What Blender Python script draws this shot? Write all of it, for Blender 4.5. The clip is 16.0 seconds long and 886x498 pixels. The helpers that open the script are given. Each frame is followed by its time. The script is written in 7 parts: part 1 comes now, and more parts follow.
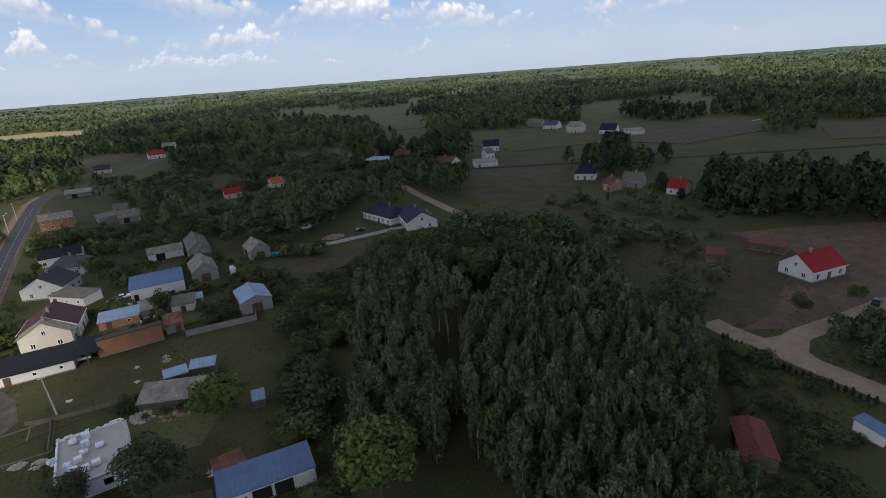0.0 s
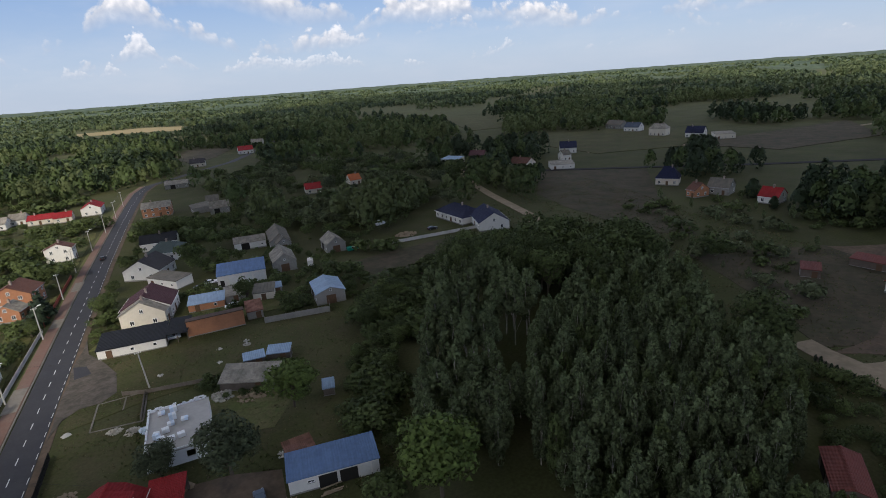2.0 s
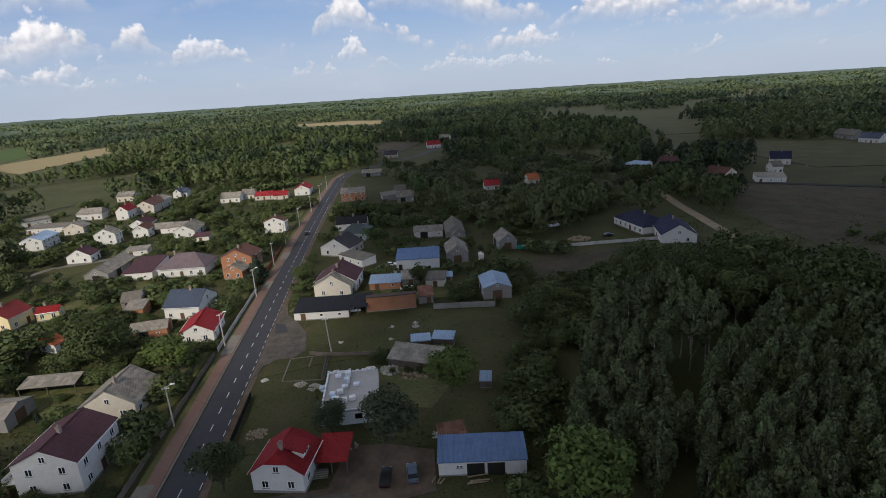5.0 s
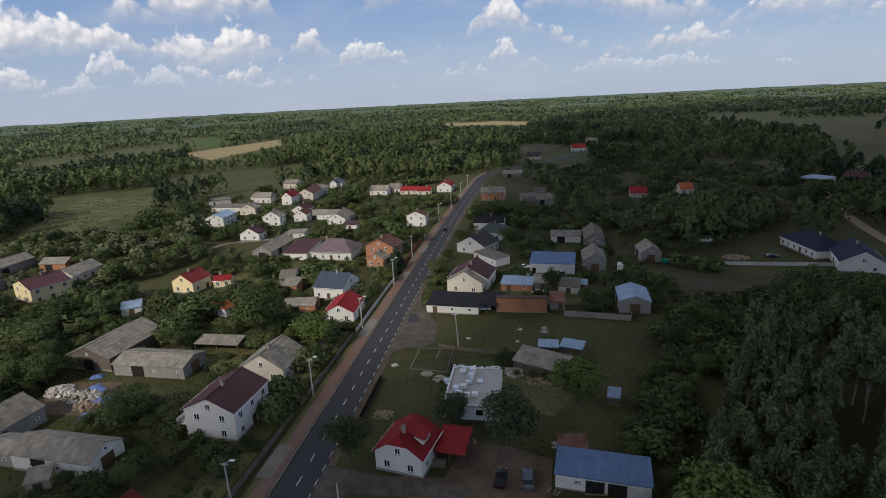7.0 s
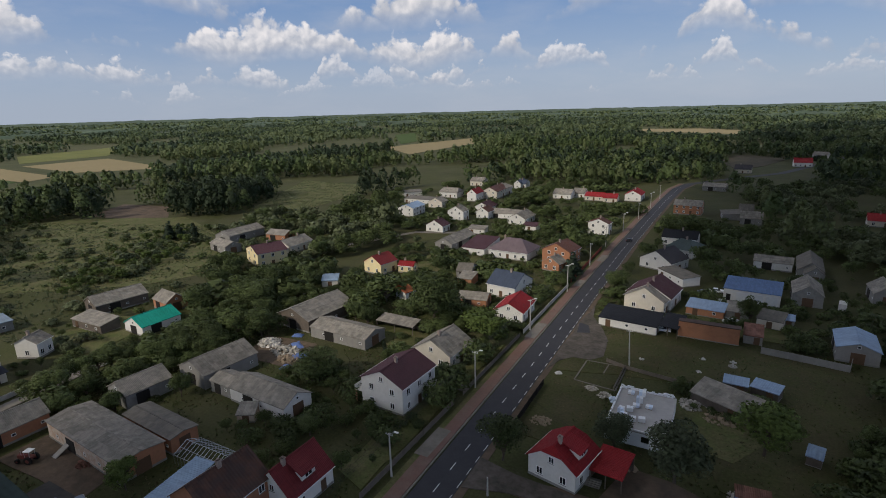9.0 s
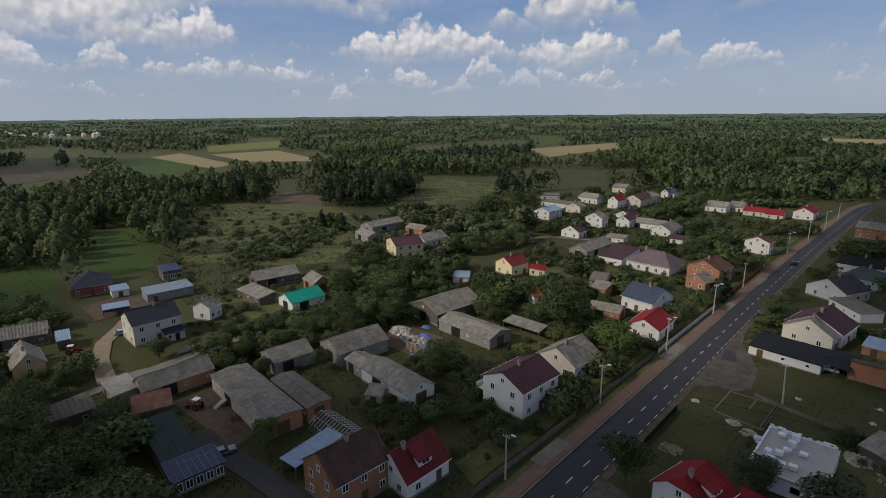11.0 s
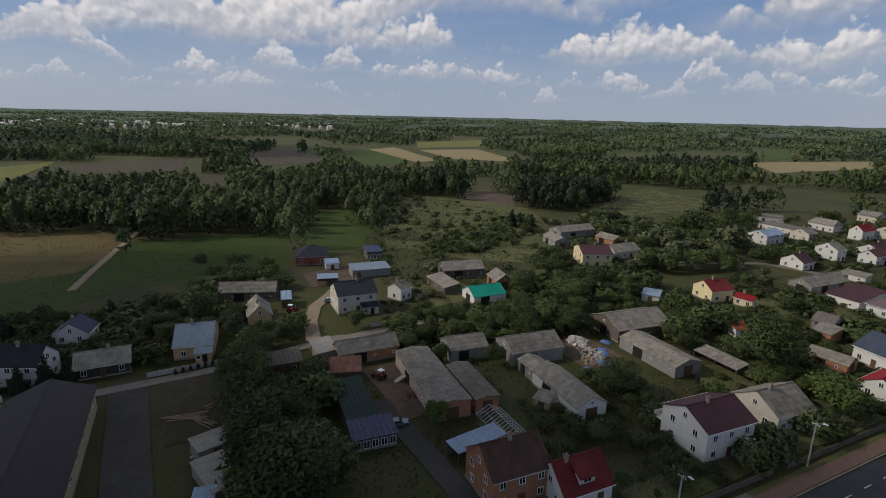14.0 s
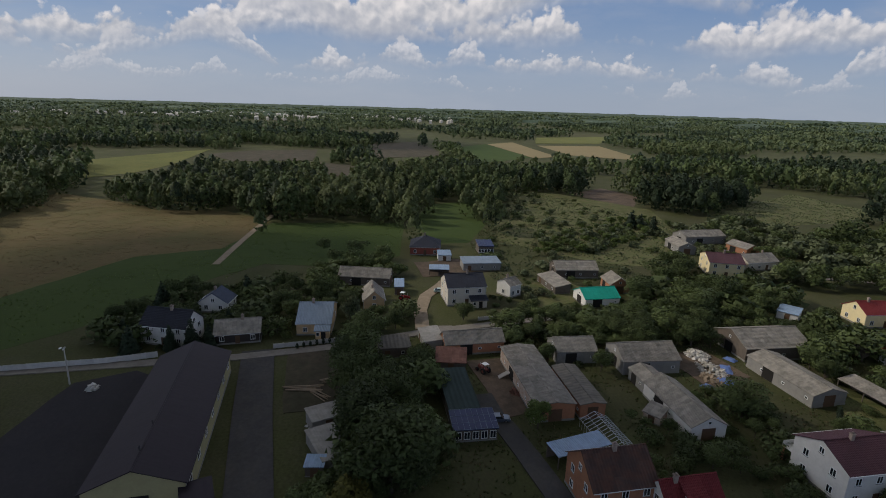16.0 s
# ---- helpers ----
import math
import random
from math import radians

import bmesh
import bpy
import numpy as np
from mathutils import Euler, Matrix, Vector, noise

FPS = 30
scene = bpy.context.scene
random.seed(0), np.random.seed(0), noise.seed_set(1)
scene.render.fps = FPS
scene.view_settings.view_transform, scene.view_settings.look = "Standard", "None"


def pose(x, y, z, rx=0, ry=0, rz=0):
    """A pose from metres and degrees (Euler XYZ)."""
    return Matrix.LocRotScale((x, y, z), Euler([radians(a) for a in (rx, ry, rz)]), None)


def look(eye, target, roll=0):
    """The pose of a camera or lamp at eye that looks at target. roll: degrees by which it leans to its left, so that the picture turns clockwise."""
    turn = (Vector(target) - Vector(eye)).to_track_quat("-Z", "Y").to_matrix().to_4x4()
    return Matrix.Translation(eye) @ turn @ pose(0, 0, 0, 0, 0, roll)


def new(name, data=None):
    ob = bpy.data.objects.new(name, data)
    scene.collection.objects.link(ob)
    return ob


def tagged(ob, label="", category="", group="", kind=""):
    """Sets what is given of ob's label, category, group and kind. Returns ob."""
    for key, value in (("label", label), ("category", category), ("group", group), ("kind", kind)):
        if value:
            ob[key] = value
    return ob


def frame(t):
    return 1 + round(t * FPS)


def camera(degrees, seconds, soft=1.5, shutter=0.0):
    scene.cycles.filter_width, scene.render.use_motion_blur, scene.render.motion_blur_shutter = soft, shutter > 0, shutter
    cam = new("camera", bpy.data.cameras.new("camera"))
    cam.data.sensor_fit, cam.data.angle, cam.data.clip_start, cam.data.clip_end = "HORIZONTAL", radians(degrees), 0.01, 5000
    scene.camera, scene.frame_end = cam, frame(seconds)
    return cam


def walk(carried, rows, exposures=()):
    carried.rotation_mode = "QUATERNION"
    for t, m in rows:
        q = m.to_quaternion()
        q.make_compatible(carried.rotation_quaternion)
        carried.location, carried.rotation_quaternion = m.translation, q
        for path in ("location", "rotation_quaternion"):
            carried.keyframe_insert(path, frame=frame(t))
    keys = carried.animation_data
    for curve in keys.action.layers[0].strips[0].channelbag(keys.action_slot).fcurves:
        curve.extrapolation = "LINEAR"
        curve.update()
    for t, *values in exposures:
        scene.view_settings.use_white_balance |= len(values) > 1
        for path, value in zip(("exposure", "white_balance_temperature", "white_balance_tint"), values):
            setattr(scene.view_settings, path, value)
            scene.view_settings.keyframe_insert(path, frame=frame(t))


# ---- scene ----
cam = camera(79.30, 16.0, soft=0.95)
# seconds, place, then the turn in degrees
PATH = [
    (0.0, 0.00, 0.00, 60.00, 71.64, 4.03, -33.22),
    (0.5, 0.00, 0.00, 60.00, 71.70, 4.12, -31.68),
    (1.0, 0.00, 0.00, 60.00, 71.88, 4.09, -29.75),
    (1.5, 0.00, 0.00, 60.00, 72.11, 3.98, -27.19),
    (2.0, 0.00, 0.00, 60.00, 72.21, 4.01, -25.23),
    (2.5, 0.00, 0.00, 60.00, 72.41, 3.98, -22.50),
    (3.0, 0.00, 0.00, 60.00, 72.57, 3.87, -19.12),
    (3.5, 0.00, 0.00, 60.00, 72.80, 3.74, -15.47),
    (4.0, 0.00, 0.00, 60.00, 72.96, 3.59, -11.98),
    (6.5, 0.00, 0.00, 60.00, 73.99, 3.14, 4.46),
    (7.0, 0.00, 0.00, 60.00, 74.34, 2.80, 9.11),
    (7.5, 0.00, 0.00, 60.00, 74.58, 2.59, 13.07),
    (8.0, 0.00, 0.00, 60.00, 74.85, 2.23, 18.35),
    (8.5, 0.00, 0.00, 60.00, 75.08, 1.84, 23.47),
    (9.0, 0.00, 0.00, 60.00, 75.25, 1.48, 28.91),
    (9.5, 0.00, 0.00, 60.00, 75.40, 1.28, 32.71),
    (10.0, 0.00, 0.00, 60.00, 75.46, 1.00, 36.63),
    (12.5, 0.00, 0.00, 60.00, 75.85, -0.33, 54.01),
    (13.0, 0.00, 0.00, 60.00, 75.79, -0.69, 57.77),
    (13.5, 0.00, 0.00, 60.00, 75.77, -0.95, 60.97),
    (14.0, 0.00, 0.00, 60.00, 75.75, -1.25, 64.54),
    (14.5, 0.00, 0.00, 60.00, 75.75, -1.50, 67.89),
    (15.0, 0.00, 0.00, 60.00, 75.57, -1.71, 71.24),
    (15.5, 0.00, 0.00, 60.00, 75.28, -1.81, 74.25),
    (16.0, 0.00, 0.00, 60.00, 74.92, -1.62, 76.96),
]
EXPOSURES = [(0.0, 0.15), (4.0, 0.02), (7.0, -0.15), (10.0, -0.4), (16.0, -0.52)]
walk(cam, [(t, pose(*p)) for t, *p in PATH], exposures=EXPOSURES)

# ---- world, sun, exposure ----
SUN_FROM = Vector((-0.42, -0.80, 0.62)).normalized()
world = bpy.data.worlds.new("sky")
scene.world = world
world.use_nodes = True


def sky_nodes():
    nt = world.node_tree
    nt.nodes.clear()
    N, L = nt.nodes.new, nt.links.new

    def math_(op, a, b=None, clamp=False):
        n = N("ShaderNodeMath")
        n.operation, n.use_clamp = op, clamp
        for i, v in enumerate((a, b)):
            if v is None:
                continue
            if isinstance(v, (int, float)):
                n.inputs[i].default_value = v
            else:
                L(v, n.inputs[i])
        return n.outputs[0]

    def ramp(fac, stops):
        n = N("ShaderNodeValToRGB")
        r = n.color_ramp
        while len(r.elements) < len(stops):
            r.elements.new(0.5)
        for e, (p, c) in zip(r.elements, stops):
            e.position, e.color = p, (*c, 1)
        L(fac, n.inputs[0])
        return n.outputs[0]

    def mix(fac, a, b):
        n = N("ShaderNodeMix")
        n.data_type = "RGBA"
        for i, v in ((0, fac), (6, a), (7, b)):
            if isinstance(v, tuple):
                n.inputs[i].default_value = (*v, 1)
            elif isinstance(v, (int, float)):
                n.inputs[i].default_value = v
            else:
                L(v, n.inputs[i])
        return n.outputs[2]

    tc = N("ShaderNodeTexCoord")
    sep = N("ShaderNodeSeparateXYZ")
    L(tc.outputs["Generated"], sep.inputs[0])
    x, y, z = sep.outputs
    sky = N("ShaderNodeTexSky")
    sky.sky_type, sky.sun_disc = "NISHITA", False
    sky.sun_elevation = math.asin(SUN_FROM.z)
    sky.sun_rotation = math.atan2(SUN_FROM.x, SUN_FROM.y)
    sky.air_density, sky.dust_density, sky.ozone_density = 1.0, 1.2, 2.0
    zc = math_("MAXIMUM", z, 0.0)
    # bearing from north and height over the horizon, both in radians
    bearing = math_("ARCTAN2", x, y)
    height = math_("ARCSINE", z)

    def wrap(u, v, w):
        c = N("ShaderNodeCombineXYZ")
        for k, q in enumerate((u, v, w)):
            if isinstance(q, (int, float)):
                c.inputs[k].default_value = q
            else:
                L(q, c.inputs[k])
        return c.outputs[0]

    def fbm(vec, scale, detail, rough):
        n = N("ShaderNodeTexNoise")
        n.noise_dimensions = "2D"
        n.inputs["Scale"].default_value, n.inputs["Detail"].default_value, n.inputs["Roughness"].default_value = scale, detail, rough
        L(vec, n.inputs["Vector"])
        return n.outputs[0]

    def puffs(vec, scale):
        v = N("ShaderNodeTexVoronoi")
        v.voronoi_dimensions = "2D"
        v.inputs["Scale"].default_value = scale
        L(vec, v.inputs["Vector"])
        return math_("SUBTRACT", 0.5, v.outputs["Distance"])

    def lumps(u, v, seed, fine=True):
        vec = wrap(math_("ADD", u, 7.3 * seed), v, 0.0)
        wob = N("ShaderNodeTexNoise")
        wob.noise_dimensions = "2D"
        wob.inputs["Scale"].default_value, wob.inputs["Detail"].default_value = 2.2, 1.0
        L(vec, wob.inputs["Vector"])
        add = N("ShaderNodeVectorMath")
        add.operation = "MULTIPLY_ADD"
        add.inputs[1].default_value = (0.35, 0.35, 0.0)
        L(wob.outputs["Color"], add.inputs[0])
        L(vec, add.inputs[2])
        out = math_("MULTIPLY", puffs(add.outputs[0], 1.7), 0.55)
        out = math_("ADD", out, math_("MULTIPLY", puffs(add.outputs[0], 3.6), 0.26))
        return math_("ADD", out, math_("MULTIPLY", math_("SUBTRACT", fbm(vec, 6.0, 3.0, 0.6), 0.5), 0.34)) if fine else out

    blue = mix(math_("MULTIPLY", zc, 4.2, True), SKY_LOW, SKY_HIGH)
    base = mix(0.8, sky.outputs[0], blue)
    thin = math_("MULTIPLY", math_("SUBTRACT", fbm(wrap(bearing, math_("MULTIPLY", height, 3.5), 4.0), 3.2, 7.0, 0.62), 0.45), 2.6, True)
    col = mix(math_("MULTIPLY", thin, 0.3), base, CLOUD_MID)
    # rows of cumulus, each nearer, higher and larger than the one behind it, denser towards the west
    for k, (low, size, need, clear) in enumerate(CLOUD_ROWS):
        seed = 3.7 + 5.3 * k
        u = math_("DIVIDE", bearing, size)
        sway = math_("SUBTRACT", fbm(wrap(u, seed, 0.0), 0.16, 1.0, 0.5), 0.5)
        v = math_("SUBTRACT", math_("DIVIDE", math_("SUBTRACT", height, low), size), math_("MULTIPLY", sway, 2.6))
        swell = math_("SUBTRACT", fbm(wrap(u, seed + 2.0, 0.0), 0.27, 2.0, 0.55), math_("ADD", math_("MULTIPLY", bearing, 0.075), need))
        swell = math_("MULTIPLY", swell, 5.0)
        bulge = lumps(u, v, seed)
        lit = lumps(math_("SUBTRACT", u, 0.10), math_("ADD", v, 0.16), seed, False)
        top = math_("MULTIPLY", math_("SUBTRACT", math_("ADD", swell, bulge), v), 4.2, True)
        foot = math_("MULTIPLY", math_("ADD", v, math_("MULTIPLY", bulge, 0.15)), 1.7, True)
        cover = math_("MULTIPLY", math_("MULTIPLY", top, foot), clear)
        shade = math_("ADD", math_("MULTIPLY", v, 0.42), math_("MULTIPLY", math_("SUBTRACT", bulge, lit), 0.6))
        cloud = ramp(math_("ADD", shade, 0.16, True), [(0.0, CLOUD_DARK), (0.38, CLOUD_MID), (0.72, CLOUD_LIGHT)])
        col = mix(cover, col, cloud)
    # the unseen upper sky holds an added bright fill that lifts the ambient light
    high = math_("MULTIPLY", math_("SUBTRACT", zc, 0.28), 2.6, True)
    col = mix(math_("MULTIPLY", high, 0.8), col, SKY_FILL)
    bg = N("ShaderNodeBackground")
    bg.inputs[1].default_value = SKY_STRENGTH
    L(col, bg.inputs[0])
    out = N("ShaderNodeOutputWorld")
    L(bg.outputs[0], out.inputs[0])


SKY_STRENGTH = 0.1
# height of the base, size of a puff (radians), how rare, how opaque
CLOUD_ROWS = [(0.030, 0.018, 0.45, 0.35), (0.055, 0.030, 0.42, 0.65), (0.084, 0.048, 0.41, 0.92), (0.132, 0.066, 0.415, 1.0), (0.205, 0.085, 0.42, 1.0)]
CLOUD_DARK, CLOUD_MID, CLOUD_LIGHT = (3.9, 4.4, 5.7), (6.6, 6.8, 7.5), (11.1, 10.6, 10.6)
SKY_FILL = (14.2, 14.4, 16.4)
SKY_LOW, SKY_HIGH = (5.2, 6.1, 7.7), (1.3, 3.0, 6.6)
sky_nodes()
sun = new("sun", bpy.data.lights.new("sun", "SUN"))
sun.data.energy, sun.data.angle, sun.data.color = 3.1, radians(1.8), (1.0, 0.92, 0.79)
sun.matrix_world = look(SUN_FROM * 500, (0, 0, 0))


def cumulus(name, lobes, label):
    """A heap of cloud with a flat base, out of view and added to shade the land; lobes: x, y, radius over the base at
    z.
    """
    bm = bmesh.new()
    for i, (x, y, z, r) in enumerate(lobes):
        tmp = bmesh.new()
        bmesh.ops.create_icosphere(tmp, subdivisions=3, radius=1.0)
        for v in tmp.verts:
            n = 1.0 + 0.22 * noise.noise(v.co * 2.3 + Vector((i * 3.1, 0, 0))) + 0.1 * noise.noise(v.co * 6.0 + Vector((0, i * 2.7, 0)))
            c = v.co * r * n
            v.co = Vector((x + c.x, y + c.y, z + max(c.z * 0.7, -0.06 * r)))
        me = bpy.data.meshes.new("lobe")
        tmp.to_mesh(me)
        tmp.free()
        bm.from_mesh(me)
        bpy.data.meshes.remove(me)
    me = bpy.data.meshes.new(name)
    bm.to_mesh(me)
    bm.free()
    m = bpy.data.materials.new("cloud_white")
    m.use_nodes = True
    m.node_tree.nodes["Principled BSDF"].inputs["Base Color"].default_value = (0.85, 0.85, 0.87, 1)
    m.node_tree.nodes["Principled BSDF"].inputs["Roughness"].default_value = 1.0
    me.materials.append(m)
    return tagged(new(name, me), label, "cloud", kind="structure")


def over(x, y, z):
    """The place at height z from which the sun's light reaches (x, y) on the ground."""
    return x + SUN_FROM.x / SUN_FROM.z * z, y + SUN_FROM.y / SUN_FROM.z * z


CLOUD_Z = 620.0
# unseen cloud; each lobe is set so that its shadow falls at x, y
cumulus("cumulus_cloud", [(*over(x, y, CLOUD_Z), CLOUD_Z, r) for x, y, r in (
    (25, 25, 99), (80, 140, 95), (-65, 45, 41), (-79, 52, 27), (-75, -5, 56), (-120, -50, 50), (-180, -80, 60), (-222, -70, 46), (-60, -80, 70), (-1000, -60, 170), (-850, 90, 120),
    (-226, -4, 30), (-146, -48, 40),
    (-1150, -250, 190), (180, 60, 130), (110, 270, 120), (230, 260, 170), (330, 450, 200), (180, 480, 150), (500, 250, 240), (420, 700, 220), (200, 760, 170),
    (700, 500, 300), (15, 225, 52), (35, 320, 70), (50, 410, 84), (20, 560, 66), (70, 720, 100), (160, 1060, 190), (520, 1350, 380), (900, 900, 330))], "broad unseen cumulus cloud added to shade the land")


# ---- materials ----
def material(name, color, rough=0.8, metal=0.0, var=0.25, fine=3.0, coarse=0.35, stain=None, stain_amount=0.4, bump=0.15,
             ribs=0.0, rib_axis=0, courses=0.0, island=0.0, each=0.0, where="Object", gloss=0.3, through_light=0.0,
             streak=0.0, sheet=0.0):
    """A surface with grain and stains at two scales. ribs, courses: spacing in metres of pressed ribs or of rows, as relief."""
    m = bpy.data.materials.new(name)
    m.use_nodes = True
    nt = m.node_tree
    N, L = nt.nodes.new, nt.links.new
    p = nt.nodes["Principled BSDF"]
    p.inputs["Roughness"].default_value, p.inputs["Metallic"].default_value = rough, metal
    p.inputs["Specular IOR Level"].default_value = gloss
    if where == "World":
        pos = N("ShaderNodeNewGeometry").outputs["Position"]
    else:
        pos = N("ShaderNodeTexCoord").outputs["Object"]
    info = N("ShaderNodeObjectInfo")
    shift = N("ShaderNodeVectorMath")
    shift.operation = "ADD"
    L(pos, shift.inputs[0])
    if where != "World":
        mul = N("ShaderNodeMath")
        mul.operation, mul.inputs[1].default_value = "MULTIPLY", 40.0
        L(info.outputs["Random"], mul.inputs[0])
        L(mul.outputs[0], shift.inputs[1])

    def noise_(scale, detail=5.0, rgh=0.6):
        n = N("ShaderNodeTexNoise")
        n.inputs["Scale"].default_value, n.inputs["Detail"].default_value, n.inputs["Roughness"].default_value = scale, detail, rgh
        L(shift.outputs[0], n.inputs["Vector"])
        return n.outputs[0]

    def math_(op, a, b, clamp=False):
        n = N("ShaderNodeMath")
        n.operation, n.use_clamp = op, clamp
        for i, v in enumerate((a, b)):
            if isinstance(v, (int, float)):
                n.inputs[i].default_value = v
            else:
                L(v, n.inputs[i])
        return n.outputs[0]

    def mix(fac, a, b):
        n = N("ShaderNodeMix")
        n.data_type = "RGBA"
        L(fac, n.inputs[0])
        for i, v in ((6, a), (7, b)):
            if isinstance(v, tuple):
                n.inputs[i].default_value = (*v, 1)
            else:
                L(v, n.inputs[i])
        return n.outputs[2]

    f, c = noise_(fine), noise_(coarse, 4.0)
    tone = math_("ADD", math_("MULTIPLY", math_("SUBTRACT", f, 0.5), 2 * var), 1.0)
    tone = math_("ADD", tone, math_("MULTIPLY", math_("SUBTRACT", c, 0.5), 1.6 * var))
    if streak:
        # rain streaks that run down the slope
        stretch = N("ShaderNodeVectorMath")
        stretch.operation = "MULTIPLY"
        stretch.inputs[1].default_value = (2.6, 0.22, 0.22)
        L(shift.outputs[0], stretch.inputs[0])
        n = N("ShaderNodeTexNoise")
        n.inputs["Scale"].default_value, n.inputs["Detail"].default_value = 1.0, 4.0
        L(stretch.outputs[0], n.inputs["Vector"])
        tone = math_("ADD", tone, math_("MULTIPLY", math_("SUBTRACT", n.outputs[0], 0.5), 2 * streak))
    if sheet:
        # sheets of different age
        snap = N("ShaderNodeVectorMath")
        snap.operation = "SNAP"
        snap.inputs[1].default_value = (1.1, 1.5, 60.0)
        L(shift.outputs[0], snap.inputs[0])
        n = N("ShaderNodeTexWhiteNoise")
        L(snap.outputs[0], n.inputs["Vector"])
        tone = math_("ADD", tone, math_("MULTIPLY", math_("SUBTRACT", n.outputs[0], 0.5), sheet))
    if island:
        g = N("ShaderNodeNewGeometry")
        tone = math_("ADD", tone, math_("MULTIPLY", math_("SUBTRACT", g.outputs["Random Per Island"], 0.5), island))
    if each:
        tone = math_("ADD", tone, math_("MULTIPLY", math_("SUBTRACT", info.outputs["Random"], 0.5), each))
    col = color
    if stain:
        s = math_("MULTIPLY", math_("SUBTRACT", noise_(coarse * 2.3, 7.0, 0.7), 0.5 - 0.14 * stain_amount), 5.0, True)
        col = mix(math_("MULTIPLY", s, stain_amount), tuple(color), tuple(stain))
    v = N("ShaderNodeVectorMath")
    v.operation = "SCALE"
    if isinstance(col, tuple):
        v.inputs[0].default_value = col
    else:
        L(col, v.inputs[0])
    L(tone, v.inputs["Scale"])
    L(v.outputs[0], p.inputs["Base Color"])
    height = math_("MULTIPLY", f, 0.5)
    if ribs or courses:
        sp = N("ShaderNodeSeparateXYZ")
        L(pos, sp.inputs[0])
        for gap, ax in ((ribs, rib_axis), (courses, 1 - rib_axis)):
            if gap:
                w = math_("SINE", math_("MULTIPLY", sp.outputs[ax], 2 * math.pi / gap), 0.0)
                height = math_("ADD", height, math_("MULTIPLY", w, 0.8))
    if bump:
        b = N("ShaderNodeBump")
        b.inputs["Strength"].default_value, b.inputs["Distance"].default_value = min(1.0, bump * 2), 0.05
        L(height, b.inputs["Height"])
        L(b.outputs[0], p.inputs["Normal"])
    if through_light:
        t = N("ShaderNodeBsdfTranslucent")
        L(v.outputs[0], t.inputs[0])
        ms = N("ShaderNodeMixShader")
        ms.inputs[0].default_value = through_light
        L(p.outputs[0], ms.inputs[1])
        L(t.outputs[0], ms.inputs[2])
        L(ms.outputs[0], nt.nodes["Material Output"].inputs[0])
    return m


def wall_mat(name, color, stain, amount=0.35, **k):
    return material(name, color, 0.9, var=0.1, fine=2.5, coarse=0.3, stain=stain, stain_amount=amount, bump=0.1, each=0.12, **k)


def roof_mat(name, color, stain=None, amount=0.4, rough=0.7, ribs=0.35, courses=0.0, shine=0.0, sheet=0.0, **k):
    return material(name, color, 0.48 if shine else max(rough, 0.7), var=0.2, streak=0.22, sheet=sheet, fine=1.6, coarse=0.22, stain=stain, stain_amount=amount, bump=0.35, ribs=ribs,
                    courses=courses, each=0.22, gloss=shine or 0.15, **k)


WHITE = wall_mat("white_render", (0.66, 0.64, 0.60), (0.5, 0.48, 0.44), 0.3)
CREAM = wall_mat("cream_render", (0.58, 0.525, 0.44), (0.42, 0.38, 0.32), 0.35)
YELLOW = wall_mat("yellow_render", (0.74, 0.62, 0.36), (0.55, 0.45, 0.28), 0.25)
PALEYELLOW = wall_mat("pale_yellow_render", (0.40, 0.355, 0.19), (0.30, 0.26, 0.15), 0.3)
YELLOWBRICK = wall_mat("yellow_brick", (0.58, 0.40, 0.22), (0.36, 0.24, 0.14), 0.4)
GREYWALL = wall_mat("grey_plaster", (0.26, 0.25, 0.23), (0.15, 0.14, 0.13), 0.5)
BLOCK = wall_mat("concrete_block", (0.27, 0.255, 0.235), (0.2, 0.19, 0.18), 0.5)
BRICK = wall_mat("orange_brick", (0.38, 0.175, 0.095), (0.23, 0.115, 0.07), 0.45)
BRICKRED = wall_mat("red_brick", (0.30, 0.085, 0.06), (0.18, 0.06, 0.05), 0.4)
BRICKWHITE = wall_mat("worn_whitewash", (0.52, 0.44, 0.36), (0.36, 0.17, 0.09), 0.6)
TIMBER = wall_mat("weathered_timber", (0.13, 0.105, 0.085), (0.07, 0.06, 0.05), 0.5)
LOG = wall_mat("dark_logs", (0.055, 0.045, 0.04), (0.03, 0.026, 0.024), 0.4)
PLINTH = wall_mat("plinth_render", (0.25, 0.24, 0.22), (0.15, 0.14, 0.13), 0.4)
TRIMW = wall_mat("white_window_frame", (0.8, 0.8, 0.78), (0.6, 0.6, 0.58), 0.15)
DOORM = wall_mat("brown_door_paint", (0.12, 0.07, 0.04), (0.07, 0.04, 0.03), 0.3)
GATEW = wall_mat("white_gate_sheet", (0.62, 0.62, 0.6), (0.42, 0.41, 0.4), 0.3)
GATED = wall_mat("dark_boards_and_bay_shade", (0.02, 0.018, 0.016), (0.012, 0.011, 0.01), 0.3)
ETERNIT = roof_mat("grey_fibre_cement", (0.280, 0.252, 0.215), (0.125, 0.12, 0.105), 0.6, 0.9, 0.3, 1.2, sheet=0.28)
FELT = roof_mat("dark_grey_felt", (0.159, 0.142, 0.120), (0.09, 0.088, 0.08), 0.5, 0.9, 1.0, sheet=0.2)
CONCRETE = roof_mat("concrete_slab", (0.33, 0.31, 0.28), (0.2, 0.19, 0.17), 0.5, 0.9, 3.0)
MAROON = roof_mat("maroon_sheet", (0.085, 0.038, 0.045), (0.055, 0.03, 0.032), 0.3, 0.6, 0.3, 0.35)
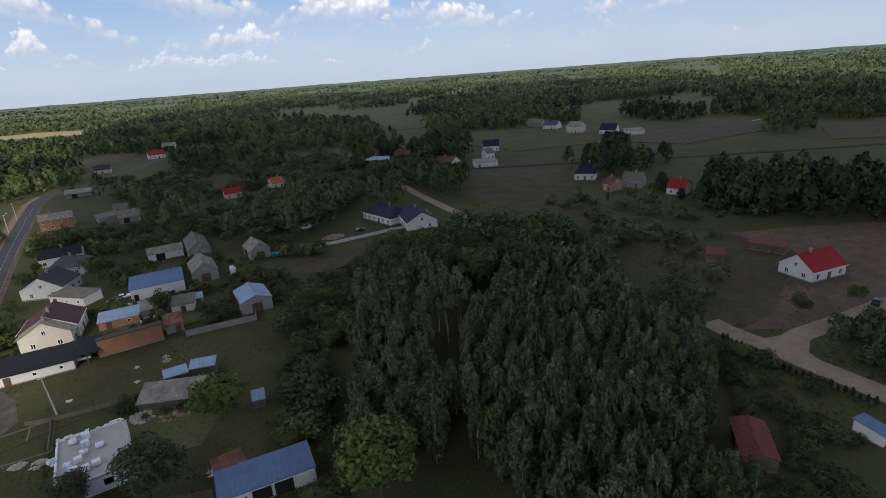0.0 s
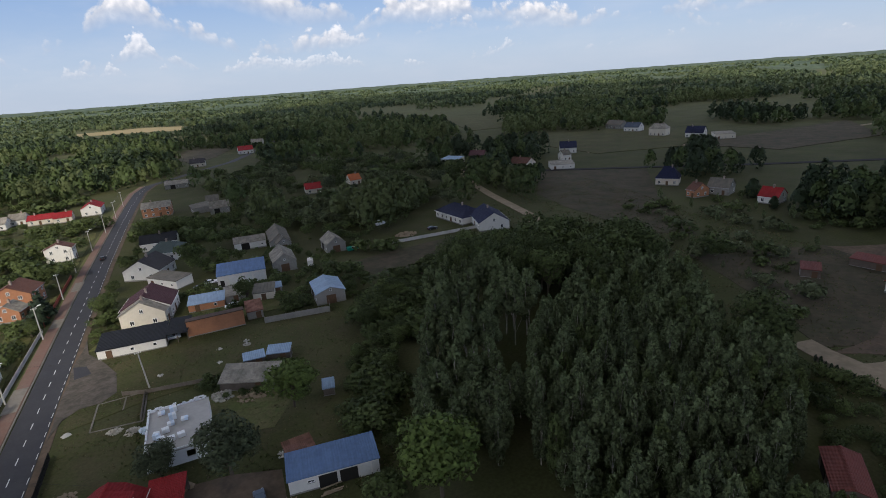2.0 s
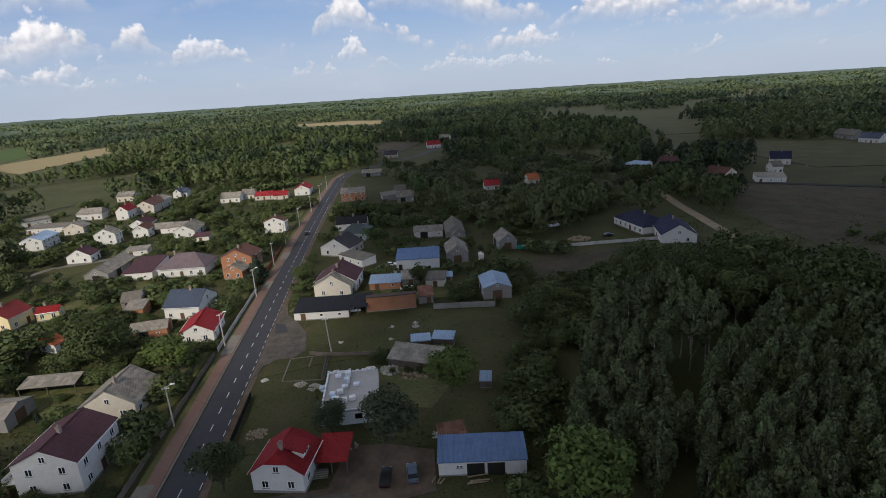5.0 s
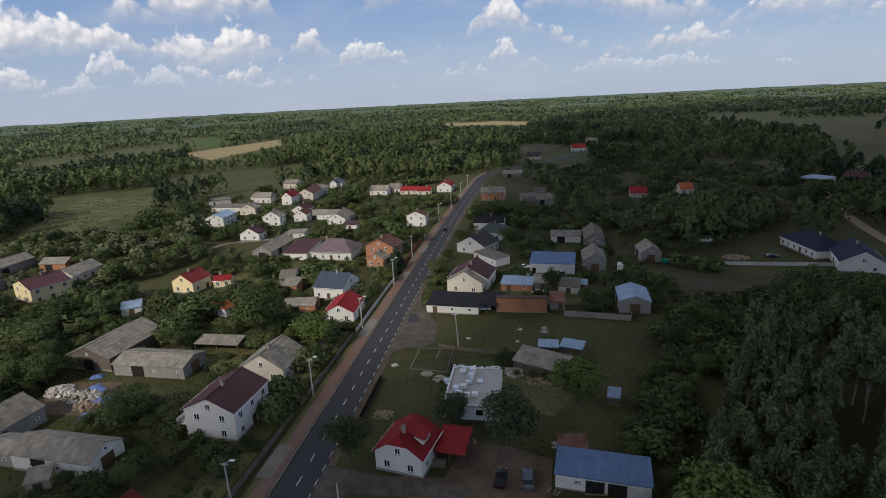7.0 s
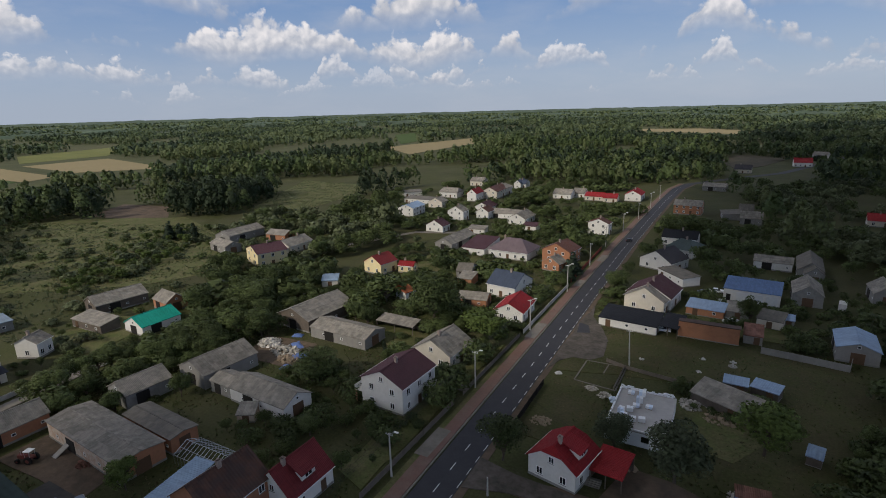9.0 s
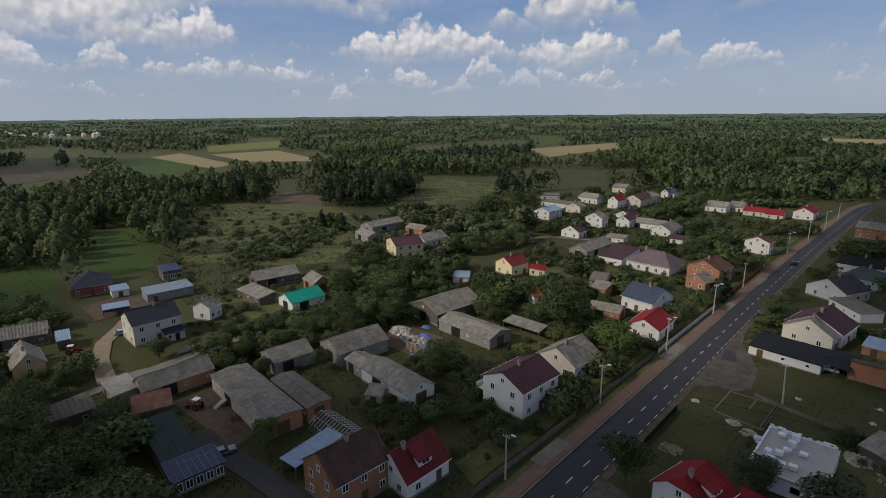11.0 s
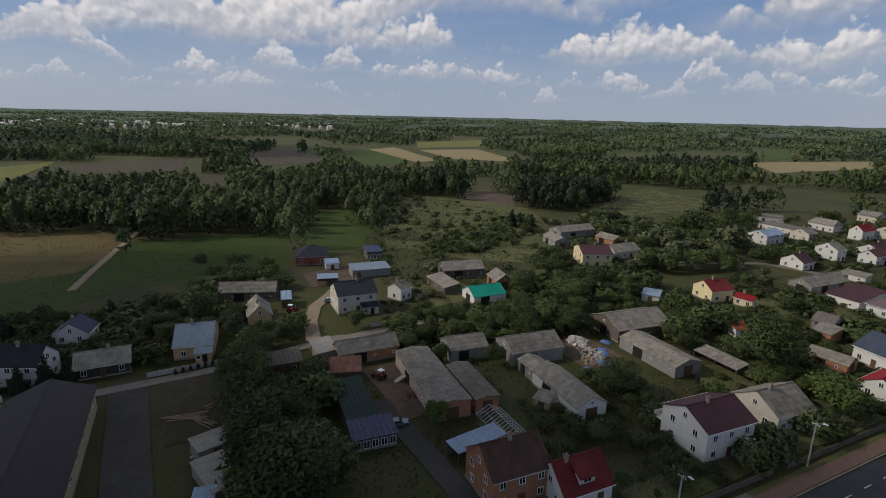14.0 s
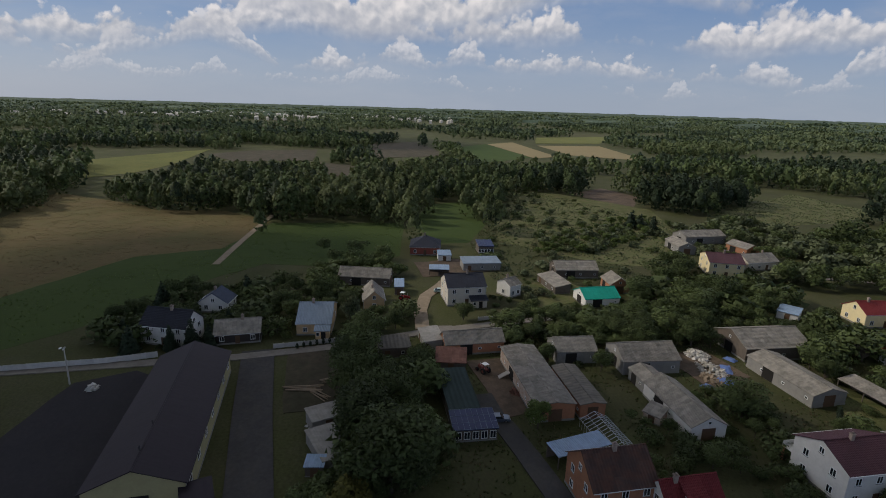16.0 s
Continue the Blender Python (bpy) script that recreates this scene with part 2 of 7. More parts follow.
MAROONRED = roof_mat("wine_red_sheet", (0.15, 0.025, 0.028), (0.09, 0.02, 0.022), 0.3, 0.6, 0.3, 0.35)
RED = roof_mat("red_tile_sheet", (0.27, 0.020, 0.023), (0.18, 0.018, 0.02), 0.3, 0.55, 0.25, 0.35)
WINE = roof_mat("wine_red_tile", (0.19, 0.028, 0.028), (0.13, 0.024, 0.024), 0.3, 0.6, 0.25, 0.35)
REDDARK = roof_mat("dull_red_sheet", (0.16, 0.05, 0.042), (0.1, 0.04, 0.035), 0.4, 0.7, 0.3, 0.4)
ORANGE = roof_mat("orange_tile", (0.40, 0.12, 0.05), (0.25, 0.09, 0.05), 0.4, 0.8, 0.25, 0.35)
BROWN = roof_mat("brown_tile", (0.13, 0.06, 0.045), (0.08, 0.045, 0.035), 0.4, 0.7, 0.25, 0.35)
MAUVE = roof_mat("mauve_tile", (0.16, 0.12, 0.13), (0.10, 0.075, 0.085), 0.4, 0.7, 0.25, 0.35)
SLATE = roof_mat("slate_blue_sheet", (0.062, 0.078, 0.115), (0.045, 0.055, 0.075), 0.3, 0.5, 0.3, 0.35)
SLATEDARK = roof_mat("dark_slate_sheet", (0.034, 0.037, 0.05), (0.024, 0.026, 0.034), 0.3, 0.55, 0.3, 0.35)
NAVY = roof_mat("navy_tile", (0.018, 0.022, 0.055), (0.014, 0.016, 0.034), 0.3, 0.5, 0.25, 0.35)
DARK = roof_mat("dark_grey_sheet", (0.055, 0.05, 0.055), (0.035, 0.033, 0.035), 0.4, 0.6, 0.3, 0.35)
BLACK = roof_mat("black_sheet", (0.016, 0.017, 0.021), (0.012, 0.012, 0.014), 0.4, 0.6, 0.3)
GREENGREY = roof_mat("grey_green_sheet", (0.07, 0.09, 0.085), (0.05, 0.06, 0.055), 0.4, 0.6, 0.3)
BLUE = roof_mat("blue_sheet", (0.12, 0.19, 0.34), (0.09, 0.13, 0.21), 0.35, 0.5, 0.4)
BLUEPALE = roof_mat("pale_blue_sheet", (0.27, 0.36, 0.49), (0.17, 0.22, 0.29), 0.35, 0.5, 0.4)
BLUEGREY = roof_mat("blue_grey_sheet", (0.20, 0.25, 0.31), (0.14, 0.17, 0.2), 0.3, 0.5, 0.4)
TEAL = roof_mat("teal_green_sheet", (0.012, 0.30, 0.22), (0.012, 0.22, 0.16), 0.2, 0.5, 0.3)
DARKGREEN = roof_mat("dark_green_felt", (0.03, 0.045, 0.042), (0.02, 0.028, 0.026), 0.4, 0.9, 1.0)
RUST = roof_mat("rusty_sheet", (0.20, 0.10, 0.075), (0.10, 0.045, 0.03), 0.6, 0.8, 0.3, sheet=0.5)
RUSTBROWN = roof_mat("rust_brown_sheet", (0.070, 0.045, 0.040), (0.13, 0.055, 0.035), 0.5, 0.7, 0.5, sheet=0.3)
HALLBROWN = roof_mat("brown_steel_sheet", (0.027, 0.021, 0.026), (0.023, 0.019, 0.022), 0.3, 0.65, 0.0, shine=0.08)
BRICKROOF = roof_mat("brown_felt", (0.09, 0.06, 0.05), (0.06, 0.045, 0.04), 0.4, 0.9, 1.0)
SOLAR = material("solar_cells", (0.016, 0.026, 0.085), 0.4, var=0.2, bump=0.0, gloss=0.2, each=0.2)
GLASS = material("window_glass", (0.02, 0.024, 0.03), 0.08, var=0.1, bump=0.0, gloss=0.7)
METAL = material("galvanised_steel", (0.42, 0.43, 0.44), 0.45, 0.8, var=0.15, bump=0.05)
CHIM = wall_mat("chimney_brick", (0.34, 0.27, 0.23), (0.15, 0.12, 0.1), 0.5)
POLEM = wall_mat("pole_concrete", (0.42, 0.40, 0.37), (0.28, 0.27, 0.25), 0.3)
RUBBER = material("black_rubber", (0.015, 0.015, 0.015), 0.8, var=0.2)
BARK = material("bark", (0.09, 0.072, 0.055), 0.95, var=0.3, fine=6, coarse=1.0, bump=0.4)
BIRCHBARK = material("pale_birch_bark", (0.42, 0.39, 0.34), 0.9, var=0.25, fine=5, coarse=1.2, stain=(0.08, 0.07, 0.06), stain_amount=0.6, bump=0.3)


def leaf_mat(name, color, var=0.35, island=0.75):
    return material(name, color, 0.75, var=var, fine=0.9, coarse=0.12, bump=0.0, island=island, each=0.4, gloss=0.25, through_light=0.22)


LEAF = {
    "dark": leaf_mat("dark_leaves", (0.062, 0.083, 0.028)),
    "mid": leaf_mat("green_leaves", (0.082, 0.107, 0.036)),
    "bright": leaf_mat("bright_green_leaves", (0.094, 0.130, 0.032)),
    "grey": leaf_mat("grey_green_leaves", (0.080, 0.098, 0.052)),
    "birch": leaf_mat("birch_leaves", (0.112, 0.140, 0.066)),
    "willow": leaf_mat("pale_willow_leaves", (0.100, 0.118, 0.058)),
    "pine": leaf_mat("pine_needles", (0.030, 0.046, 0.026)),
    "yellow": leaf_mat("yellowing_leaves", (0.140, 0.135, 0.030)),
}
GROUND = material("meadow_grass", (0.057, 0.062, 0.024), 0.95, var=0.6, fine=1.7, coarse=0.03, stain=(0.080, 0.072, 0.044),
                  stain_amount=0.5, bump=0.5, where="World", gloss=0.1)
MEADOW = material("mown_grass", (0.062, 0.066, 0.026), 0.95, var=0.55, fine=2.0, coarse=0.06, stain=(0.084, 0.068, 0.040), stain_amount=0.6,
                  bump=0.4, where="World", gloss=0.1)
# yellow-green grass, set lighter than MEADOW so that sunlight stands in its colour
LAWN = material("sunlit_tint_lawn", (0.086, 0.100, 0.036), 0.95, var=0.55, fine=2.2, coarse=0.1, stain=(0.135, 0.115, 0.062), stain_amount=0.7,
                bump=0.4, where="World", gloss=0.1)
CROP = material("green_crop", (0.047, 0.070, 0.019), 0.95, var=0.2, fine=0.5, coarse=0.02, stain=(0.056, 0.080, 0.021), stain_amount=0.5,
                bump=0.4, where="World", gloss=0.1)
STUBBLE = material("dry_stubble", (0.132, 0.100, 0.046), 0.95, var=0.22, fine=0.4, coarse=0.02, stain=(0.10, 0.092, 0.036), stain_amount=0.7,
                   bump=0.4, where="World", gloss=0.1)
TANFIELD = material("tan_stubble", (0.21, 0.168, 0.086), 0.95, var=0.15, fine=0.2, coarse=0.015, bump=0.3, where="World", gloss=0.1)
YELLOWMEADOW = material("yellow_meadow", (0.125, 0.125, 0.038), 0.95, var=0.25, fine=0.3, coarse=0.02, stain=(0.085, 0.10, 0.034), stain_amount=0.5,
                        bump=0.3, where="World", gloss=0.1)
DRYGRASS = material("dry_heath", (0.082, 0.066, 0.046), 0.95, var=0.4, fine=0.5, coarse=0.05, stain=(0.044, 0.047, 0.027), stain_amount=0.7,
                    bump=0.5, where="World", gloss=0.1)
EARTH = material("trodden_earth", (0.132, 0.097, 0.070), 0.95, var=0.35, fine=0.9, coarse=0.1, stain=(0.055, 0.048, 0.040), stain_amount=0.6,
                 bump=0.4, where="World", gloss=0.1)
GRAVEL = material("dusty_gravel", (0.115, 0.098, 0.085), 0.95, var=0.45, fine=1.2, coarse=0.16, stain=(0.06, 0.056, 0.045), stain_amount=0.7,
                  bump=0.4, where="World", gloss=0.1)
SAND = material("sandy_track", (0.27, 0.215, 0.155), 0.95, var=0.25, fine=0.9, coarse=0.12, stain=(0.17, 0.14, 0.10), stain_amount=0.5,
                bump=0.3, where="World", gloss=0.1)
ASPHALT = material("asphalt", (0.038, 0.038, 0.044), 0.85, var=0.2, fine=2.0, coarse=0.09, stain=(0.055, 0.054, 0.058), stain_amount=0.4,
                   bump=0.15, where="World")
OLDASPHALT = material("old_asphalt", (0.033, 0.031, 0.034), 0.95, gloss=0.1, var=0.25, fine=1.5, coarse=0.12, stain=(0.034, 0.033, 0.033), stain_amount=0.5,
                      bump=0.2, where="World")
WORNASPHALT = material("worn_grey_asphalt", (0.062, 0.060, 0.060), 0.95, var=0.3, fine=1.5, coarse=0.12, stain=(0.085, 0.078, 0.068), stain_amount=0.5,
                       bump=0.2, where="World", gloss=0.1)
PAVER = material("red_paving", (0.165, 0.096, 0.076), 0.9, var=0.22, fine=2.0, coarse=0.1, stain=(0.17, 0.13, 0.105), stain_amount=0.5,
                 bump=0.2, where="World")
PALEPAVE = material("pale_paving", (0.20, 0.18, 0.155), 0.9, var=0.2, fine=1.5, coarse=0.12, stain=(0.12, 0.108, 0.092), stain_amount=0.6,
                    bump=0.2, where="World")
PAINT = material("white_road_paint", (0.56, 0.56, 0.55), 0.7, var=0.2, fine=4.0, where="World")


# ---- helpers for meshes ----
def mesh_of(bm, name, mat):
    me = bpy.data.meshes.new(name)
    bmesh.ops.recalc_face_normals(bm, faces=bm.faces)
    bm.to_mesh(me)
    bm.free()
    me.materials.append(mat)
    return me


def part(name, bm, mat, parent, label=""):
    me = bm if isinstance(bm, bpy.types.Mesh) else mesh_of(bm, name, mat)
    ob = new(name, me)
    ob.parent = parent
    return tagged(ob, label)


def box(bm, x0, x1, y0, y1, z0, z1):
    v = [bm.verts.new((x, y, z)) for x in (x0, x1) for y in (y0, y1) for z in (z0, z1)]
    for f in ((0, 1, 3, 2), (4, 6, 7, 5), (0, 4, 5, 1), (2, 3, 7, 6), (0, 2, 6, 4), (1, 5, 7, 3)):
        bm.faces.new([v[i] for i in f])
    return bm


def solid(bm, pts, z0, z1):
    """A prism over a plan outline."""
    a = [bm.verts.new((x, y, z0)) for x, y in pts]
    b = [bm.verts.new((x, y, z1)) for x, y in pts]
    n = len(pts)
    bm.faces.new(list(reversed(a)))
    bm.faces.new(b)
    for i in range(n):
        bm.faces.new((a[i], a[(i + 1) % n], b[(i + 1) % n], b[i]))
    return bm


def rod(bm, p, q, r0, r1=None, sides=6):
    """A tapered rod from p to q."""
    p, q, r1 = Vector(p), Vector(q), r0 if r1 is None else r1
    d = (q - p).normalized()
    a = d.cross(Vector((0, 0, 1)) if abs(d.z) < 0.9 else Vector((1, 0, 0))).normalized()
    b = d.cross(a)
    rings = []
    for c, r in ((p, r0), (q, r1)):
        rings.append([bm.verts.new(c + (a * math.cos(2 * math.pi * i / sides) + b * math.sin(2 * math.pi * i / sides)) * r) for i in range(sides)])
    for i in range(sides):
        j = (i + 1) % sides
        bm.faces.new((rings[0][i], rings[0][j], rings[1][j], rings[1][i]))
    bm.faces.new(list(reversed(rings[0])))
    bm.faces.new(rings[1])
    return bm


def tube(bm, pts, radii, sides=6):
    """One connected tapered tube along a line of places. Returns its rings."""
    pts = [Vector(p) for p in pts]
    rings = []
    for i, c in enumerate(pts):
        d = (pts[min(i + 1, len(pts) - 1)] - pts[max(i - 1, 0)]).normalized()
        a = d.cross(Vector((0, 0, 1)) if abs(d.z) < 0.9 else Vector((1, 0, 0))).normalized()
        b = d.cross(a)
        rings.append([bm.verts.new(c + (a * math.cos(2 * math.pi * k / sides) + b * math.sin(2 * math.pi * k / sides)) * radii[i]) for k in range(sides)])
    for r0, r1 in zip(rings, rings[1:]):
        for k in range(sides):
            j = (k + 1) % sides
            bm.faces.new((r0[k], r0[j], r1[j], r1[k]))
    bm.faces.new(list(reversed(rings[0])))
    bm.faces.new(rings[-1])
    return rings


def inside(px, py, poly):
    hit = False
    n = len(poly)
    for i in range(n):
        (x0, y0), (x1, y1) = poly[i], poly[i - 1]
        if (y0 > py) != (y1 > py) and px < (x1 - x0) * (py - y0) / (y1 - y0) + x0:
            hit = not hit
    return hit


# ---- the ground: one sheet to the horizon ----
def rise(r):
    """The land is flat and lifts gently far off."""
    t = min(max((r - 1500.0) / 3300.0, 0.0), 1.0)
    return 17.0 * t * t * (3 - 2 * t)


def build_ground():
    bm = bmesh.new()
    radii = [0, 40, 80, 120, 170, 230, 300, 400, 550, 750, 1000, 1300, 1700, 2200, 2700, 3200, 3800, 4400, 4950]
    n = 96
    centre = bm.verts.new((0, 0, 0))
    prev = None
    for r in radii[1:]:
        ring = [bm.verts.new((r * math.cos(2 * math.pi * i / n), r * math.sin(2 * math.pi * i / n), rise(r))) for i in range(n)]
        for i in range(n):
            j = (i + 1) % n
            bm.faces.new((centre, ring[i], ring[j]) if prev is None else (prev[i], ring[i], ring[j], prev[j]))
        prev = ring
    tagged(new("ground", mesh_of(bm, "ground", GROUND)), "flat meadow land with dry and green grass", "ground", kind="structure")


build_ground()
OPEN = []      # plan outlines kept free of trees
CLEAR = []     # plan outlines of roads and yards, kept free of every plant


def wavy(pts, amount, step):
    """The outline with an uneven edge."""
    out = []
    n = len(pts)
    for i in range(n):
        a, b = Vector((*pts[i], 0)), Vector((*pts[(i + 1) % n], 0))
        k = max(1, int((b - a).length / step))
        for s in range(k):
            p = a.lerp(b, s / k)
            w = noise.noise_vector(p * 0.13) * amount
            out.append((p.x + w.x, p.y + w.y))
    return out


LAYER = [0]


def patch(name, pts, mat, label, category="ground", z=None, open_=True, clear=False, rough=1.0, step=6.0):
    """A piece of land cover: a thin slab that lies on the ground."""
    LAYER[0] += 1
    r = min(math.hypot(x, y) for x, y in pts)
    top = (0.03 + 0.0025 * LAYER[0] if z is None else z) * (1.0 if r < 400 else 4.0) + rise(r)
    bm = bmesh.new()
    edge = wavy(pts, rough, step) if rough else pts
    vs = [bm.verts.new((x, y, top)) for x, y in edge]
    f = bm.faces.new(vs)
    ex = bmesh.ops.extrude_face_region(bm, geom=[f])
    bmesh.ops.translate(bm, verts=[v for v in ex["geom"] if isinstance(v, bmesh.types.BMVert)], vec=(0, 0, -top - 0.3 if r < 400 else -top))
    bmesh.ops.triangulate(bm, faces=bm.faces)
    tagged(new(name, mesh_of(bm, name, mat)), label, category, kind="structure")
    if clear:
        CLEAR.append(pts)
    elif open_:
        OPEN.append(pts)


def ribbon(name, pts, width, mat, label, category="road", z=None, clear=True):
    """A strip of road along a line."""
    LAYER[0] += 1
    top = 0.05 + 0.0025 * LAYER[0] if z is None else z
    left, right = [], []
    for i, p in enumerate(pts):
        a, b = Vector((*pts[max(i - 1, 0)], 0)), Vector((*pts[min(i + 1, len(pts) - 1)], 0))
        n = (b - a).normalized().cross(Vector((0, 0, 1)))
        left.append((p[0] - n.x * width / 2, p[1] - n.y * width / 2))
        right.append((p[0] + n.x * width / 2, p[1] + n.y * width / 2))
    bm = bmesh.new()
    for i in range(len(pts) - 1):
        q = [(*left[i], top), (*right[i], top), (*right[i + 1], top), (*left[i + 1], top)]
        lo = [(x, y, -0.25) for x, y, _ in q]
        hi_, lo_ = [bm.verts.new(c) for c in q], [bm.verts.new(c) for c in lo]
        bm.faces.new(hi_)
        bm.faces.new((lo_[1], lo_[0], hi_[0], hi_[1])) if i == 0 else None
        bm.faces.new((lo_[0], lo_[3], hi_[3], hi_[0]))
        bm.faces.new((lo_[2], lo_[1], hi_[1], hi_[2]))
    bmesh.ops.remove_doubles(bm, verts=bm.verts, dist=0.001)
    ob = tagged(new(name, mesh_of(bm, name, mat)), label, category, kind="structure")
    if clear:
        CLEAR.append(left + right[::-1])
    return ob


# fields, meadows and yards
patch("field", [(-177, -94.5), (-200, -130), (-270, -150), (-380, -160), (-315, -78), (-311, -50), (-281, -24), (-229, -38), (-220, -69)], STUBBLE,
      "dry brown hay field with a green edge", "field")
patch("field", [(-277, -23), (-270, 43), (-208, 32), (-198, 0), (-204, -20), (-187, -38), (-160, -53), (-130, -84), (-177, -95), (-220, -70), (-229, -39)],
      CROP, "smooth green crop field", "field")
patch("field", [(-272, 46), (-322, 69), (-330, 97), (-259, 84), (-225, 66), (-226, 52)], CROP, "narrow green meadow strip", "field")
patch("clearing", [(-356, 180), (-380, 218), (-339, 224), (-292, 191)], EARTH, "bare brown clearing by the wood", "field")
patch("field", [(-775, 204), (-850, 271), (-626, 258), (-556, 172)], CROP, "green field among far woods", "field")
patch("field", [(-850, 273), (-900, 335), (-640, 300), (-616, 260)], TANFIELD, "tan stubble field among far woods", "field")
patch("field", [(-830, 352), (-830, 464), (-590, 400), (-660, 330)], TANFIELD, "tan stubble field", "field")
patch("field", [(-1270, 620), (-1200, 700), (-1028, 592), (-1022, 501)], MEADOW, "pale green far meadow", "field")
patch("field", [(-573, -215), (-648, -165), (-704, -125), (-537, -129), (-475, -145), (-447, -170)], YELLOWMEADOW, "sunny yellow-green far meadow", "field")
patch("field", [(-1053, 442), (-1135, 664), (-896, 502), (-882, 371)], YELLOWMEADOW, "pale yellow far field strip", "field")
patch("field", [(-818, 82), (-886, 162), (-641, 158), (-608, 61)], DRYGRASS, "dull brown far meadow", "field")
patch("field", [(-641, -117), (-690, -79), (-716, 2), (-580, -4), (-567, -80)], DRYGRASS, "dull far meadow among woods", "field")
patch("field", [(-744, 1103), (-747, 1202), (-549, 889), (-536, 812)], CROP, "narrow green far field", "field")
patch("field", [(-216, 1370), (-92, 1380), (-7, 1285), (-8, 1138), (-127, 1217), (-200, 1257)], TANFIELD, "tan far field in the woods", "field")
patch("meadow", [(-23, 624), (-5, 699), (46, 673), (18, 583), (-2, 545)], DRYGRASS, "dry meadow behind the village", "meadow")
patch("meadow", [(190, 960), (262, 930), (322, 884), (262, 866)], MEADOW, "grey-green far pasture", "meadow")
patch("field", [(-560, 2), (-530, 41), (-445, 35), (-469, 1)], DRYGRASS, "dry far meadow", "field")
patch("field", [(-520, 740), (-480, 1000), (-405, 860), (-400, 625)], TANFIELD, "pale tan stubble field", "field")
patch("field", [(-268, 223), (-344, 362), (-270, 355), (-245, 300), (-240, 249)], LAWN, "olive meadow before the wood", "field")
patch("meadow", [(-380, 130), (-360, 168), (-292, 203), (-197, 163), (-178, 130), (-186, 112), (-205, 95), (-228, 81), (-300, 100)], LAWN,
      "overgrown meadow with weeds", "meadow", open_=False)
patch("meadow", [(194, 280), (240, 236), (190, 178), (158, 130), (146, 143), (148, 193), (155, 225)], DRYGRASS, "dry olive meadow", "meadow")
patch("meadow", [(319, 446), (400, 397), (375, 316), (322, 285), (262, 305), (264, 385)], MEADOW, "olive meadow by the hamlet", "meadow")
patch("meadow", [(331, 289), (520, 284), (440, 215), (345, 225)], DRYGRASS, "tan dry meadow", "meadow")
patch("meadow", [(347, 762), (430, 701), (332, 543), (290, 549)], MEADOW, "far olive meadow", "meadow")
patch("meadow", [(138, 116), (178, 98), (172, 70), (125, 54), (112, 59), (126, 85)], DRYGRASS, "dry brown heath with bare soil", "meadow")
patch("yard", [(177, 97), (220, 70), (240, 20), (150, 38), (122, 49), (111, 57), (125, 56), (172, 72)], EARTH, "bare sandy yard round the house", "yard")
patch("meadow", [(464, 192), (560, 173), (440, 126), (405, 159)], DRYGRASS, "pale dry far meadow", "meadow")
patch("meadow", [(40, 178), (88, 184), (80, 158), (48, 154)], DRYGRASS, "brown mown meadow by a concrete wall", "meadow")
patch("meadow", [(4, 124), (30, 128), (27, 98), (20, 78), (2, 84), (-2, 96), (0, 106)], MEADOW, "rough green meadow", "meadow")
patch("meadow", [(-33, 136), (-9, 144), (26, 141), (30, 128), (12, 122), (-7, 118), (-33, 112)], MEADOW, "mown green yard beside a brick barn", "yard")
patch("meadow", [(-33, 110), (-20, 112), (-19, 84), (-33, 84)], MEADOW, "grass plot before a building site", "yard")
patch("yard", [(-114, 34), (-114, 44), (-90, 41), (-88, 35)], EARTH, "brown earth farmyard", "yard", clear=True)
patch("yard", [(-12, 84), (3, 80), (3, 69), (-14, 68), (-32, 68), (-33, 72), (-14, 73)], EARTH, "brown earth yard with tyre tracks", "yard", clear=True)
patch("yard", [(-111, 97), (-94, 98), (-90, 84), (-107, 84)], EARTH, "bare yard with rubble", "yard")
patch("yard", [(-180, 54), (-180, 36), (-198, 36), (-202, 66), (-184, 66)], EARTH, "brown yard between sheds", "yard")
patch("meadow", [(-144, 64), (-150, 92), (-170, 84), (-166, 66)], LAWN, "dry garden lawn", "yard")
patch("meadow", [(-98, -8), (-128, -8), (-128, 6), (-100, 4)], DRYGRASS, "rough dry plot with old tools", "yard")
patch("meadow", [(-132, 200), (-122, 215), (-138, 226), (-146, 206)], MEADOW, "olive lawn before a white house", "yard")

for pts in ([(-49.2, 58), (-49.2, 128), (-57, 126), (-55, 100), (-56, 60)], [(-49.4, 140), (-49.6, 205), (-58, 204), (-56, 142)], [(-62, 112), (-61, 120), (-80, 118), (-84, 108), (-70, 104)],
            [(-94, 160), (-80, 176), (-92, 196), (-112, 188), (-108, 166)], [(-100, 228), (-76, 236), (-84, 262), (-110, 258)], [(-49.8, 232), (-50, 300), (-64, 298), (-62, 236)]):
    patch("lawn", pts, LAWN, "yellow-green lawn with worn spots, tinted as sunlit", "lawn", open_=False)
for pts in ([(-34, 150), (20, 150), (24, 162), (-30, 160)], [(-20, 98), (4, 92), (10, 104), (-4, 112)]):
    patch("lawn", pts, LAWN, "trodden yellow-green grass behind the houses", "lawn", open_=False)

